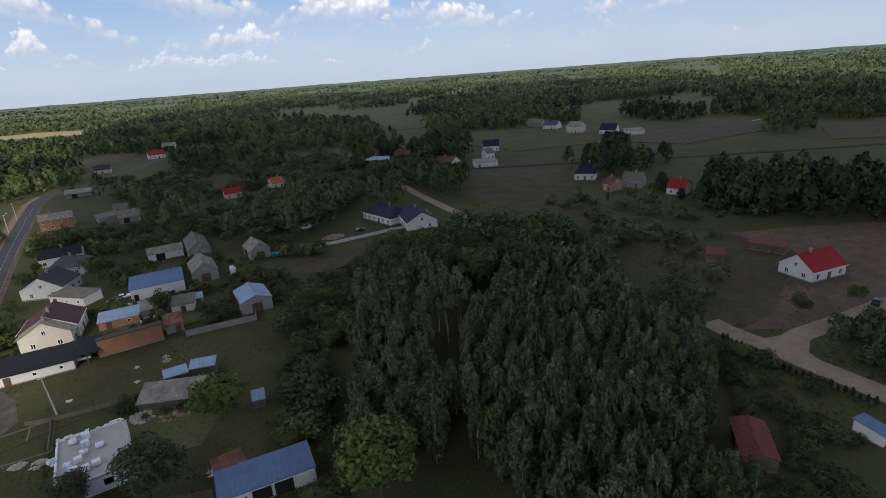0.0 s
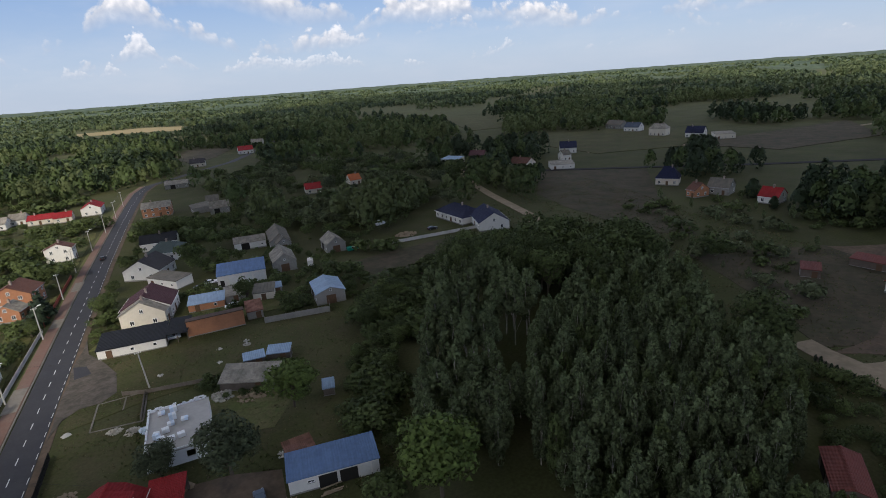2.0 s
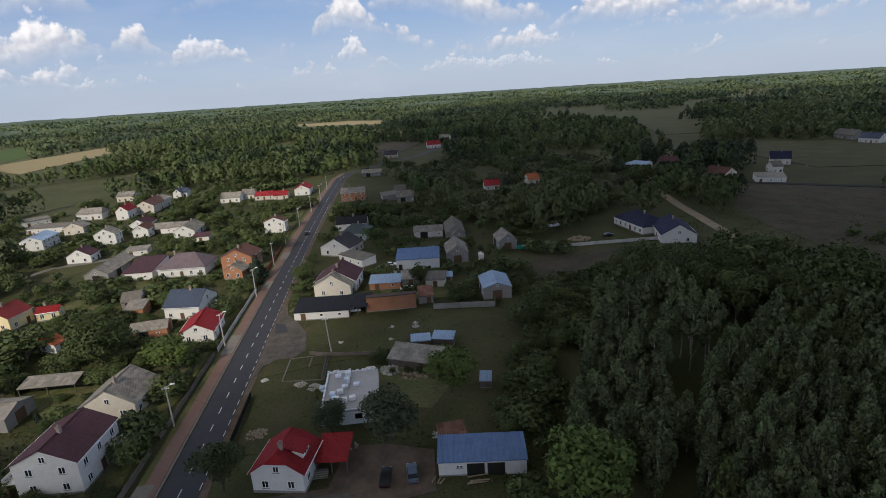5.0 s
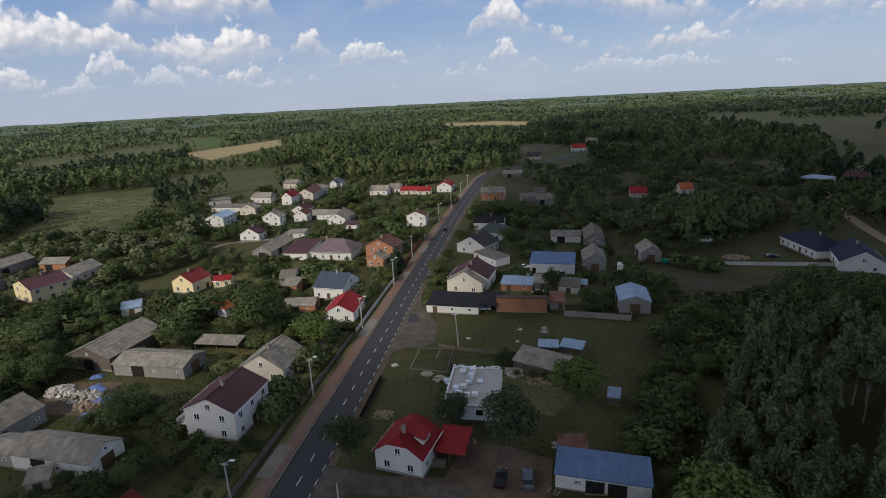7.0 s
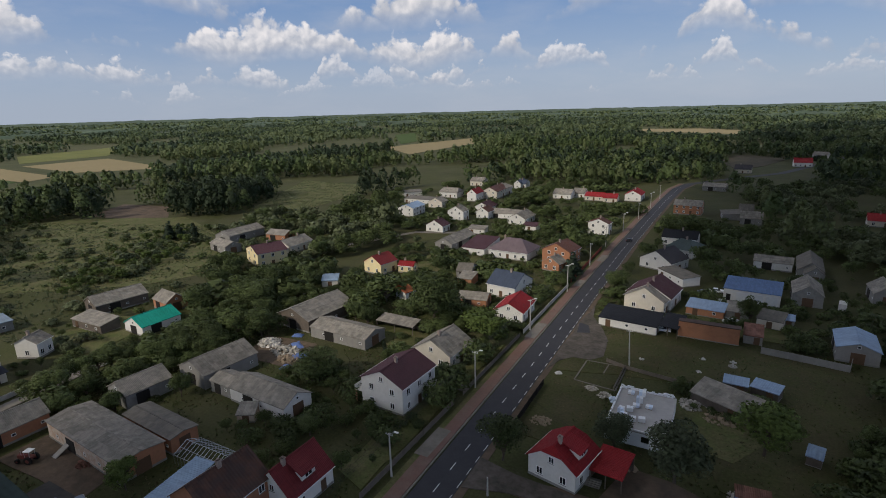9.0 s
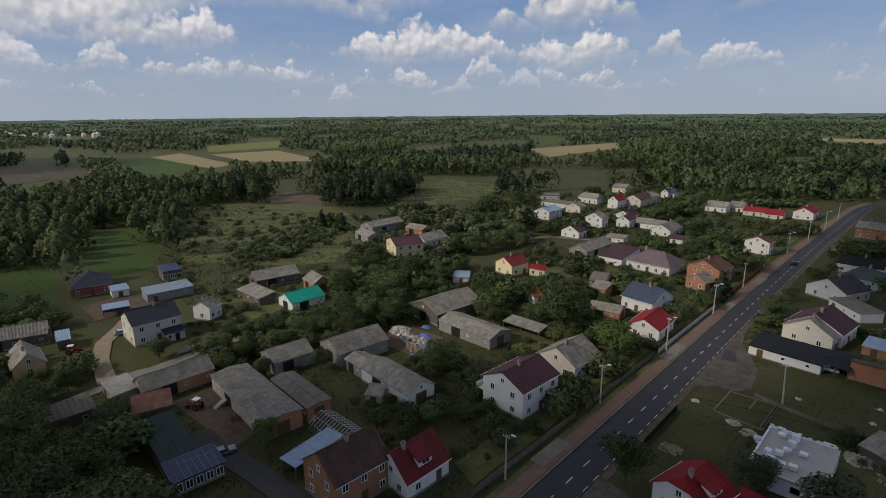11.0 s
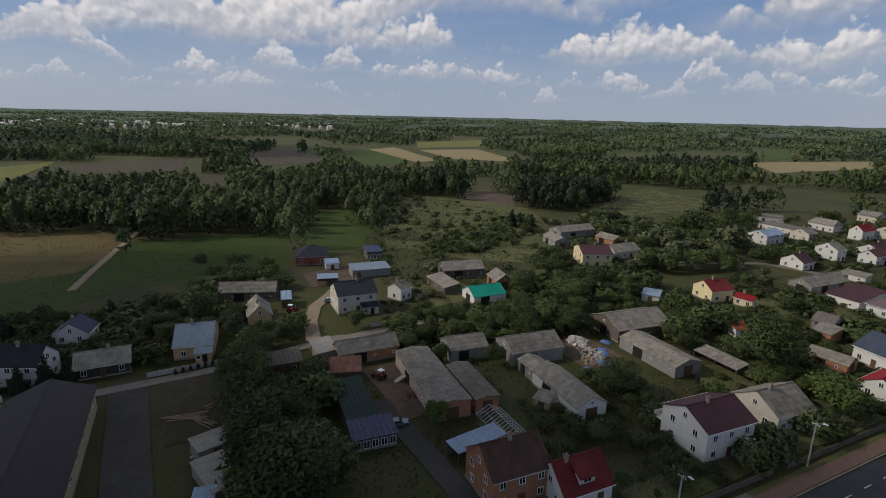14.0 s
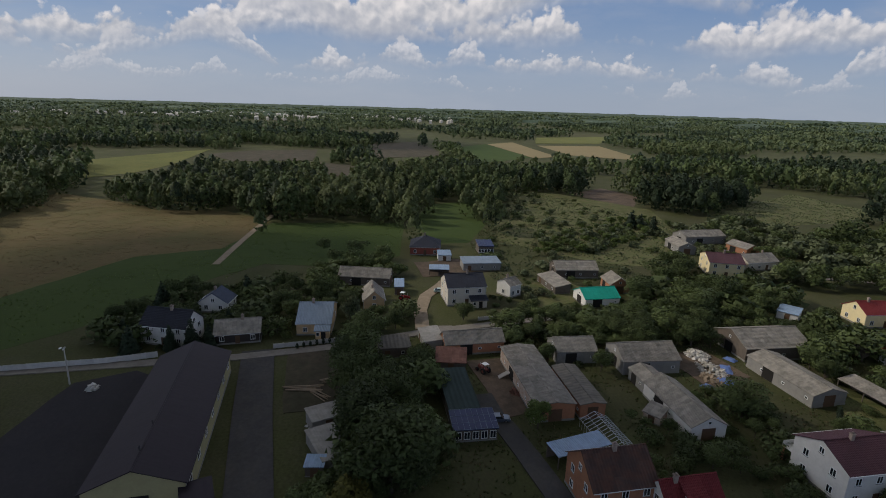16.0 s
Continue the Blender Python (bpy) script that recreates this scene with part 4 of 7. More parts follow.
house(-59.6, 85.4, 87, 12.4, 11.4, 6.2, 8.9, "white two-storey house with a dark maroon roof", walls=WHITE, roof=MAROON, floors=2, chimneys=1, balcony=True)
house(-60.3, 106.0, 87, 11.1, 11.4, 3.6, 7.0, "cream house with a grey sheet gable roof", walls=CREAM, roof=ETERNIT, chimneys=1)
house(-54.6, 139.8, 93, 12.0, 9.3, 3.3, 5.8, "white house with a bright red gable roof", walls=WHITE, roof=RED, chimneys=0)
house(-63.5, 158.0, -8, 11.0, 12.6, 4.0, 7.5, "white house with a slate blue gable roof", walls=WHITE, roof=SLATE, chimneys=1)
house(-59.5, 202.4, 81, 10.2, 12.6, 5.0, 8.0, "orange brick house with a brown gable roof", walls=BRICK, roof=BROWN, floors=2)
house(-58.2, 188.8, 77, 5.9, 8.0, 3.3, 5.6, "orange brick house with a grey roof", walls=BRICK, roof=ETERNIT)
house(-56.2, 253.2, 86, 5.7, 10.5, 5.8, 8.0, "white narrow two-storey house with a dark brown roof", walls=WHITE, roof=BROWN, floors=2)
house(-79.1, 201.4, -3, 17.9, 14.0, 3.4, 7.5, "low house with a large mauve hipped roof", walls=WHITE, roof=MAUVE, hip=0.8)
shed(-95.0, 202.9, -1, 11.0, 16.2, 3.2, 5.0, "shed with a dark red sheet roof", walls=WHITE, roof=MAROON)
house(-110.1, 208.0, 88, 22.0, 9.1, 3.0, 5.6, "long barn with a pale grey sheet roof", walls=BLOCK, roof=ETERNIT, barn=True)
house(-131.3, 229.4, 89, 7.7, 10.5, 3.4, 6.4, "white house with a dark maroon gable roof", walls=WHITE, roof=MAROON)
house(-167.7, 262.5, 93, 15.0, 10.6, 5.0, 7.0, "white house with a pale blue sheet roof", walls=WHITE, roof=BLUEPALE, floors=2)
house(-134.5, 258.0, 89, 6.9, 10.5, 5.4, 8.2, "tall white house with a grey gable roof", walls=WHITE, roof=ETERNIT, floors=2)
house(-164.1, 288.0, 90, 8.3, 10.5, 4.0, 6.6, "cream house with a grey gable roof", walls=CREAM, roof=ETERNIT)
shed(-183.6, 299.4, -1, 22.0, 9.0, 3.0, 3.6, "long low white building with a flat grey roof", walls=WHITE, roof=FELT)
shed(-205.0, 322.6, 42, 13.4, 8.0, 3.2, 3.8, "low building with a flat grey roof", walls=WHITE, roof=FELT)
house(-175.4, 326.8, -1, 14.8, 10.5, 4.0, 6.6, "white house with a grey hipped roof", walls=WHITE, roof=ETERNIT, hip=0.3)
house(-153.8, 320.2, 91, 12.2, 7.4, 5.2, 8.2, "white house with a red gable roof", walls=WHITE, roof=RED)
house(-147.3, 338.4, 92, 22.0, 11.5, 5.0, 8.0, "cream house with a dark brown roof", walls=CREAM, roof=BROWN, floors=2)
house(-146.6, 350.8, 86, 12.6, 10.5, 5.0, 7.4, "pale house with a light grey hipped roof", walls=CREAM, roof=ETERNIT, hip=0.5)
house(-146.3, 384.1, 92, 15.0, 6.0, 4.0, 6.5, "small white house with a blue-grey roof", walls=WHITE, roof=SLATE)
house(-129.0, 282.6, 91, 12.4, 10.5, 4.2, 7.0, "white house with a dark maroon gable roof", walls=WHITE, roof=MAROON)
house(-110.8, 274.3, 1, 15.0, 10.5, 3.2, 4.8, "long white outbuilding with a grey sheet roof", walls=WHITE, roof=ETERNIT, barn=True)
house(-99.9, 264.4, 89, 15.0, 10.5, 3.4, 6.2, "white house with a pale grey gable roof", walls=WHITE, roof=ETERNIT)
shed(-89.3, 250.0, 0, 7.9, 7.0, 2.6, 3.2, "low shed with a dark red flat roof", walls=WHITE, roof=MAROON)
shed(-110.9, 233.5, 5, 9.1, 6.0, 2.6, 3.3, "low white shed with a grey-green roof", walls=WHITE, roof=ETERNIT)
house(-122.8, 268.6, -90, 9.2, 8.0, 4.2, 6.6, "house with a dark brown roof", walls=WHITE, roof=BROWN)
house(-115.6, 274.0, 3, 10.3, 10.5, 3.0, 5.0, "white farm building with a grey sheet roof", walls=WHITE, roof=ETERNIT, barn=True)
house(-101.6, 348.0, -3, 12.6, 10.5, 3.4, 6.2, "white house with a grey gable roof", walls=WHITE, roof=ETERNIT)
house(-92.8, 355.9, -1, 8.3, 10.5, 3.2, 6.0, "small white house with a grey roof", walls=WHITE, roof=ETERNIT)
house(-81.0, 348.7, -1, 12.0, 10.5, 3.0, 5.0, "low house with a bright red roof", walls=CREAM, roof=RED)
house(-70.4, 345.1, 3, 9.0, 10.5, 3.0, 5.2, "low cream house with a bright red roof", walls=CREAM, roof=RED)
house(-58.0, 356.7, 89, 15.0, 10.5, 4.2, 7.0, "white house with a red gable roof", walls=WHITE, roof=RED)
house(-181.4, 384.9, 1, 11.5, 10.5, 4, 6.5, "house with a grey roof", walls=CREAM, roof=ETERNIT)
house(-143.7, 384.9, 2, 6.3, 10.5, 3.5, 6, "small white house with a slate roof", walls=WHITE, roof=SLATE)
shed(-80.6, 160.7, 4, 5.9, 7.0, 2.8, 3.6, "shed with a grey sheet roof", walls=BRICK, roof=ETERNIT)
house(-69.4, 143.1, 10, 9.7, 7.0, 2.8, 4.2, "low brick outbuilding with a grey sheet roof", walls=BRICK, roof=ETERNIT, barn=True)
house(-84.7, 168.4, 11, 5.9, 9.2, 3.0, 5.0, "outbuilding with a grey-brown roof", walls=GREYWALL, roof=FELT, barn=True)
shed(-92.6, 139.2, 78, 5.0, 5.0, 2.6, 4.0, "small shed with an orange roof", walls=WHITE, roof=ORANGE)
house(-117.6, 160.4, 80, 9.2, 9.8, 4.2, 7.0, "yellow house with a wine red gable roof", walls=YELLOW, roof=WINE)
house(-107.7, 164.1, -170, 6.6, 5.0, 2.8, 4.2, "small yellow shed with an orange-red roof", walls=YELLOW, roof=RED)
house(-23.4, 321.5, -4, 14.5, 10.5, 5.2, 7.6, "orange brick house with a grey gable roof", walls=BRICK, roof=ETERNIT, floors=2)
house(-20.0, 248.0, -4, 14.4, 10.5, 3.4, 6.2, "house with a black sheet roof", walls=WHITE, roof=BLACK)
house(-17.0, 230.7, -16, 11.8, 13.5, 3.4, 6.4, "white house with a grey-green hipped roof", walls=WHITE, roof=GREENGREY, hip=0.6)
house(-22.0, 208.8, 65, 12.0, 13.6, 3.6, 7.4, "white house with a dark grey gable roof", walls=WHITE, roof=DARK, chimneys=1)
shed(-15.3, 193.6, -49, 14.2, 7.0, 3.0, 3.4, "white annex with a grey flat roof", walls=WHITE, roof=FELT)
house(-21.0, 160.2, 77, 3.7, 12.6, 4.0, 7.6, "cream house with a worn grey gable roof", walls=CREAM, roof=ETERNIT)
house(-19.8, 168.3, 81, 11.8, 13.7, 4.0, 7.8, "house with a dark maroon gable roof", walls=WHITE, roof=MAROON, chimneys=1)
shed(-22.7, 146.6, -5, 15.8, 9.0, 2.6, 3.6, "long white shed with a black sheet roof", walls=WHITE, roof=BLACK)
shed(-12.1, 146.8, -9, 5.3, 9.0, 2.7, 3.6, "open carport with a black sheet roof", walls=None, roof=BLACK)
shed(-3.2, 146.9, -0, 14.6, 6.0, 4.6, 3.2, "long brick barn with a flat roof", walls=BRICK, roof=BRICKROOF, blank=True)
shed(7.0, 149.5, -1, 4.6, 6.0, 2.4, 3.6, "grey block shed with rusty sheets on its roof", walls=GREYWALL, roof=RUST, blank=True)
shed(7.0, 184.0, -5, 15.5, 11.0, 4.0, 5.0, "white workshop hall with a blue sheet roof and three garage doors", walls=WHITE, roof=BLUE, gates=3)
house(21.4, 189.0, -92, 13.3, 8.2, 3.6, 6.6, "barn with a grey sheet gable roof", walls=GREYWALL, roof=ETERNIT, barn=True)
house(24.6, 220.5, -93, 19.2, 8.2, 3.4, 6.4, "barn with a dark grey gable roof", walls=GREYWALL, roof=FELT, barn=True)
house(41.8, 198.0, -89, 10.7, 7.6, 3.4, 6.2, "grey block barn with a grey gable roof", walls=BLOCK, roof=ETERNIT, barn=True)
house(28.3, 150.6, -93, 11.8, 8.8, 3.6, 5.2, "grey garage with a pale blue gable roof", walls=BLOCK, roof=BLUEPALE, barn=True)
house(13.7, 222.7, -5, 12.6, 7.0, 3.0, 4.8, "long white farm building with a grey roof", walls=WHITE, roof=ETERNIT, barn=True)
house(24.4, 217.3, -87, 21.3, 6.0, 3.4, 5.8, "barn with a grey gable roof", walls=GREYWALL, roof=FELT, barn=True)
shed(-4.8, 164.9, -6, 10.3, 7.0, 2.4, 3.0, "low shed with a pale blue sheet roof", walls=BRICK, roof=BLUEPALE)
shed(3.3, 166.3, -2, 6.3, 7.0, 2.4, 3.2, "low shed with a grey sheet roof", walls=GREYWALL, roof=ETERNIT)
shed(11.5, 162.6, -12, 6.5, 7.0, 2.6, 3.3, "low shed with a grey felt roof", walls=CREAM, roof=FELT)
shed(15.6, 164.3, -5, 2.9, 4.0, 2.2, 2.7, "low lean-to with a blue sheet roof", walls=GREYWALL, roof=BLUEPALE)
shed(2.0, 110.7, -26, 12.4, 5.5, 2.2, 3.8, "old timber shed with a grey corrugated roof", walls=TIMBER, roof=ETERNIT, blank=True)
shed(9.3, 119.6, -17, 5.5, 4.0, 2.3, 2.7, "small shed with a pale blue sheet roof", walls=TIMBER, roof=BLUEPALE, blank=True)
shed(3.6, 119.5, -2, 4.9, 3.5, 2.3, 2.7, "small lean-to with a blue-grey roof", walls=TIMBER, roof=BLUEPALE, blank=True)
shed(15.9, 98.7, -12, 2.6, 3.5, 2.0, 2.4, "small garden shed with a pale blue roof", walls=TIMBER, roof=BLUEPALE, blank=True)
house(-21.3, 77.5, 78, 8.8, 9.4, 3.7, 6.9, "white house with a bright red tiled roof", walls=WHITE, roof=RED, hip=0.18, chimneys=1, dormer=True)
shed(-13.7, 79.5, -6, 5.5, 7.0, 2.7, 3.4, "porch annex with a bright red roof", walls=None, roof=RED)
shed(10.8, 74.7, -7, 14.6, 6.4, 2.9, 3.5, "white garage row with a blue sheet roof", walls=WHITE, roof=BLUE, gates=3)
shed(6.6, 81.2, 5, 5.0, 4.0, 2.4, 2.8, "lean-to with a rusty sheet roof", walls=TIMBER, roof=RUST, blank=True)
house(75.4, 34.0, -140, 9.8, 5.3, 2.6, 3.4, "garden house with a dark red sheet roof", walls=TIMBER, roof=REDDARK, barn=True)
shed(92.9, 24.5, -11, 3.0, 5.0, 2.2, 2.6, "small shed with a blue roof", walls=WHITE, roof=BLUE)
house(157.3, 62.0, -13, 13.0, 10.6, 3.2, 7.0, "white house with a red gable roof", walls=WHITE, roof=RED, chimneys=1)
shed(168.8, 79.3, -80, 10.5, 5.6, 2.4, 2.9, "low brown shed with a flat red-brown roof", walls=TIMBER, roof=REDDARK, blank=True)
shed(150.2, 85.5, -56, 5.1, 6.0, 2.5, 3.0, "low dark timber shed", walls=TIMBER, roof=REDDARK, blank=True)
house(101.8, 206.8, -82, 21.6, 14.0, 3.2, 6.6, "new white bungalow with a dark blue hipped roof", walls=WHITE, roof=NAVY, hip=0.8)
house(106.0, 189.2, -106, 18.3, 13.1, 3.6, 7.4, "new white house with a dark blue gable roof", walls=WHITE, roof=NAVY)
house(193.2, 297.1, -72, 15.0, 10.5, 3.6, 7, "cream house with a brown roof", walls=CREAM, roof=BROWN)
shed(210.0, 277.8, -27, 15.0, 12.0, 3.2, 4.0, "long white building with a grey roof", walls=WHITE, roof=ETERNIT)
house(253.2, 327.0, -34, 12.3, 10.5, 4.2, 8.5, "house with a dark slate roof", walls=WHITE, roof=NAVY)
house(229.8, 300.4, -9, 6.3, 9.0, 4.2, 7, "white house with a grey felt roof", walls=WHITE, roof=FELT)
shed(169.6, 353.3, -65, 15.0, 10.5, 3.5, 4.5, "white building with a pale roof", walls=WHITE, roof=BLUEPALE)
house(192.8, 356.3, -47, 12.4, 10.5, 3.2, 6.5, "house with a dark red roof", walls=CREAM, roof=MAROON)
house(217.4, 198.8, -54, 11.6, 10.5, 3.6, 9, "house with a dark blue hipped roof", walls=CREAM, roof=NAVY, hip=0.7)
house(217.9, 168.2, -68, 10.0, 10.5, 3.4, 7, "house with a grey gable roof", walls=GREYWALL, roof=FELT)
house(205.1, 170.3, -95, 5.6, 9.0, 3.4, 6.6, "orange house with a brown roof", walls=BRICK, roof=BROWN)
house(218.0, 143.5, -76, 8.4, 10.5, 3.0, 6.5, "house with a red roof", walls=WHITE, roof=RED)
house(60.3, 320.5, -5, 9.8, 10.0, 3, 6, "house with an orange-red roof", walls=CREAM, roof=RED)
house(88.0, 329.4, 4, 7.8, 10.0, 3.2, 6.4, "house with an orange roof", walls=CREAM, roof=ORANGE)
house(383.8, 418.5, -91, 22.0, 10.5, 4, 8, "house with a grey roof", walls=GREYWALL, roof=FELT)
house(375.6, 387.0, -70, 14.8, 12.0, 4, 8, "white house with a slate roof", walls=WHITE, roof=SLATE)
house(363.1, 344.5, -70, 15.0, 10.5, 6, 10, "pale house with a grey hipped roof", walls=CREAM, roof=ETERNIT, hip=0.5)
house(368.2, 311.3, -68, 14.4, 10.5, 4, 9, "white house with a dark roof", walls=WHITE, roof=NAVY)
shed(373.6, 290.5, -33, 15.0, 10.5, 4, 5, "long pale building with a grey roof", walls=CREAM, roof=ETERNIT)
house(48.4, 589.0, 1, 14.9, 12.0, 4, 8, "white house with a red roof", walls=WHITE, roof=RED)
house(70.3, 672.7, -24, 13.6, 10.0, 4, 7, "white house with a pale roof", walls=WHITE, roof=ETERNIT)
house(1.5, 524.7, -5, 13.1, 10.0, 3.5, 7, "house with a dark roof", walls=CREAM, roof=DARK)
house(6.9, 305.7, -1, 10.2, 10.5, 3.2, 6, "grey barn with a grey gable roof", walls=GREYWALL, roof=ETERNIT, barn=True)
house(4.5, 327.0, -1, 7.2, 8.0, 3.2, 6, "grey barn with a grey roof", walls=GREYWALL, roof=FELT, barn=True)
house(-14.6, 415.8, -6, 15.0, 12.0, 3, 5, "farm building with a grey roof", walls=GREYWALL, roof=ETERNIT, barn=True)
shed(-2.2, 316.5, -83, 14.3, 10.0, 2.8, 3.6, "low dark shed with a felt roof", walls=GREYWALL, roof=FELT)
house(-96.1, -27.5, 0, 44.5, 14.7, 5.0, 8.0, "long yellow warehouse with a brown sheet roof", walls=PALEYELLOW, roof=HALLBROWN, hall=True)
shed(-71.0, -18.4, 104, 4.7, 9.0, 3.8, 4.2, "annex with a flat brown roof", walls=PALEYELLOW, roof=HALLBROWN)
house(-64.1, 43.6, 88, 11.0, 10.2, 5.6, 9.4, "orange brick house with a rusty brown gable roof", walls=BRICK, roof=RUSTBROWN, floors=2, chimneys=1)
house(-58.3, 52.8, 89, 9.9, 8.5, 3.2, 7.2, "white house with a maroon gable roof", walls=WHITE, roof=MAROONRED, dormer=True)
shed(-74.7, 43.8, 99, 11.2, 4.0, 2.6, 2.9, "lean-to with pale blue sheet roof", walls=None, roof=BLUEPALE)
shed(-85.0, 27.2, 86, 8.6, 5.6, 2.7, 3.5, "small glazed shed under solar panels", walls=TIMBER, roof=SOLAR)
shed(-96.9, 27.2, 86, 6.4, 17.0, 3.0, 3.2, "shed with a dark green flat roof", walls=TIMBER, roof=DARKGREEN)
house(-120.2, 37.1, 89, 15.6, 6.9, 3.0, 5.4, "long barn with a pale grey sheet roof", walls=BRICK, roof=ETERNIT, barn=True)
shed(-112.1, 29.6, 75, 7.5, 6.0, 2.4, 3.6, "shed with a rusty orange roof", walls=TIMBER, roof=RUST)
house(-155.2, 44.1, 89, 12.7, 11.2, 6.0, 9.0, "cream two-storey house with a dark slate roof", walls=CREAM, roof=SLATEDARK, floors=2, porch=True)
house(-157.7, 60.5, -65, 5.4, 7.0, 4.2, 6.0, "white house with a grey gable roof", walls=WHITE, roof=ETERNIT)
house(-146.6, 86.3, 88, 12.1, 9.4, 2.8, 5.2, "pale shed with a bright teal green roof", walls=WHITE, roof=TEAL, barn=True)
house(-174.7, 92.2, 81, 16.2, 9.7, 3.2, 5.6, "long barn with a grey sheet roof", walls=TIMBER, roof=ETERNIT, barn=True)
house(-156.9, 99.0, -9, 9.4, 7.2, 3.2, 5.6, "small barn with a grey gable roof", walls=BRICK, roof=ETERNIT, barn=True)
shed(-162.4, 78.6, 1, 14.9, 6.0, 2.6, 3.6, "ramshackle shed with loose grey boards", walls=TIMBER, roof=ETERNIT)
house(-169.2, 151.8, 66, 12.8, 14.9, 5.6, 8.0, "yellow two-storey house with a maroon roof", walls=YELLOW, roof=MAROON, floors=2)
house(-173.3, 171.2, 91, 15.0, 9.9, 3.4, 6.0, "pale house with a grey gable roof", walls=CREAM, roof=ETERNIT)
house(-215.1, 177.7, 90, 22.0, 10.5, 3.6, 5.8, "long farm building with a grey roof", walls=BLOCK, roof=ETERNIT, barn=True)
house(-201.4, 157.4, -13, 15.0, 8.0, 3.4, 5.2, "farm building with a grey roof", walls=BLOCK, roof=ETERNIT, barn=True)
house(-193.8, 183.7, 5, 11.9, 8.0, 3.2, 5.0, "farm building with a grey roof", walls=BRICK, roof=ETERNIT, barn=True)
house(-142.6, -1.1, 82, 9.5, 15.9, 3.4, 6.6, "yellow house with a pale blue sheet roof", walls=YELLOWBRICK, roof=BLUEGREY, porch=True)
house(-137.4, -21.1, 92, 11.6, 9.7, 2.8, 5.2, "dark log cabin with white window frames and a grey roof", walls=LOG, roof=ETERNIT)
house(-138.4, -37.1, 68, 12.8, 8.5, 5.0, 8.6, "white house with a dark navy gable roof", walls=WHITE, roof=SLATEDARK, floors=2)
house(-159.1, -29.7, -13, 7.3, 9.0, 3.0, 6.0, "white house with a grey roof", walls=WHITE, roof=SLATE)
house(-214.3, 43.7, 77, 13.0, 14.0, 3.4, 7.0, "red brick bungalow with a dark hipped roof", walls=BRICKRED, roof=SLATEDARK, hip=0.9)
shed(-187.9, 59.8, 85, 14.7, 8.0, 3.0, 3.6, "long shed with a blue-grey sheet roof", walls=GREYWALL, roof=BLUEGREY)
shed(-201.1, 48.7, 82, 5.5, 6.0, 2.6, 3.2, "shed with a blue sheet roof", walls=WHITE, roof=BLUEPALE)
shed(-182.9, 42.6, 78, 7.4, 5.0, 2.4, 2.8, "open lean-to with a blue sheet roof", walls=None, roof=BLUEPALE)
shed(-211.0, 68.8, 82, 6.7, 9.0, 3.4, 4.0, "shed with a dark solar panel roof", walls=TIMBER, roof=SOLAR)
house(-176.5, 15.3, 72, 18.0, 6.9, 3.0, 5.6, "long dark barn with a grey sheet roof", walls=TIMBER, roof=ETERNIT, barn=True)
shed(-165.5, 25.2, 81, 3.3, 7.0, 3.0, 3.6, "shed with a pale blue roof", walls=TIMBER, roof=BLUEPALE)
house(-155.5, 15.6, -2, 11.3, 6.8, 3.2, 6.2, "small yellow house with a grey gable roof", walls=YELLOWBRICK, roof=ETERNIT)
house(-105.0, 75.9, 84, 14.6, 10.6, 3.4, 6.0, "large barn with a pale grey sheet roof", walls=BLOCK, roof=ETERNIT, barn=True)
house(-82.9, 70.9, -4, 17.6, 7.8, 3.2, 5.2, "long outbuilding with a grey sheet roof", walls=WHITE, roof=ETERNIT, barn=True)
house(-95.4, 71.2, -3, 7.2, 6.0, 2.8, 3.9, "low grey link between two barns", walls=GREYWALL, roof=ETERNIT, barn=True)
house(-107.0, 112.3, 85, 18.6, 13.6, 3.6, 6.4, "large barn with a grey sheet roof", walls=TIMBER, roof=ETERNIT, barn=True)
house(-89.6, 105.2, -2, 19.5, 9.0, 3.0, 4.4, "long outbuilding with a grey sheet roof", walls=BLOCK, roof=ETERNIT, barn=True)
shed(-80.0, 115.8, -1, 12.4, 4.4, 2.6, 3.4, "open timber shelter with a mossy grey roof", walls=None, roof=ETERNIT)
house(-111.9, 60.6, 84, 10.5, 8.4, 3.2, 5.4, "barn with a grey sheet roof", walls=GREYWALL, roof=ETERNIT, barn=True)
shed(-121.4, 17.3, 88, 8.0, 6.6, 2.8, 3.4, "shed with a grey roof", walls=TIMBER, roof=FELT)
shed(-125.2, 27.4, 0, 9.2, 5.4, 2.6, 3.0, "low block shed with a pale concrete roof", walls=BLOCK, roof=CONCRETE)
shed(-93.4, 0.1, 107, 6.8, 5.0, 2.6, 2.9, "flat shed with a pale concrete roof", walls=BLOCK, roof=CONCRETE)
shed(-84.0, 0.4, 108, 5.5, 10.0, 2.4, 2.6, "flat shed with a grey concrete roof", walls=BLOCK, roof=CONCRETE)
shed(-79.2, -1.8, 78, 3.4, 3.0, 2.2, 2.5, "lean-to with a blue sheet roof", walls=TIMBER, roof=BLUEPALE)
shed(-82.6, 64.6, 29, 3.9, 3.6, 1.9, 2.9, "ruined whitewashed shed with broken boards", walls=BRICKWHITE, roof=ETERNIT)
shed(-124.0, 138.6, 33, 6.0, 5.0, 2.6, 3.6, "shed with a pale blue sheet roof", walls=WHITE, roof=BLUEPALE)
WING = house(-99.0, 45.3, -4, 27.0, 8.6, 3.8, 4.4, "long orange brick farm building, whitewashed side, pale sheet roof", walls=BRICK, roof=ETERNIT, barn=True)
for child in WING.children:
    if child.name.startswith("wall"):
        # the yard side is whitewashed
        child.data.materials.append(BRICKWHITE)
        for f in child.data.polygons:
            f.material_index = 1 if f.normal.y < -0.9 else 0
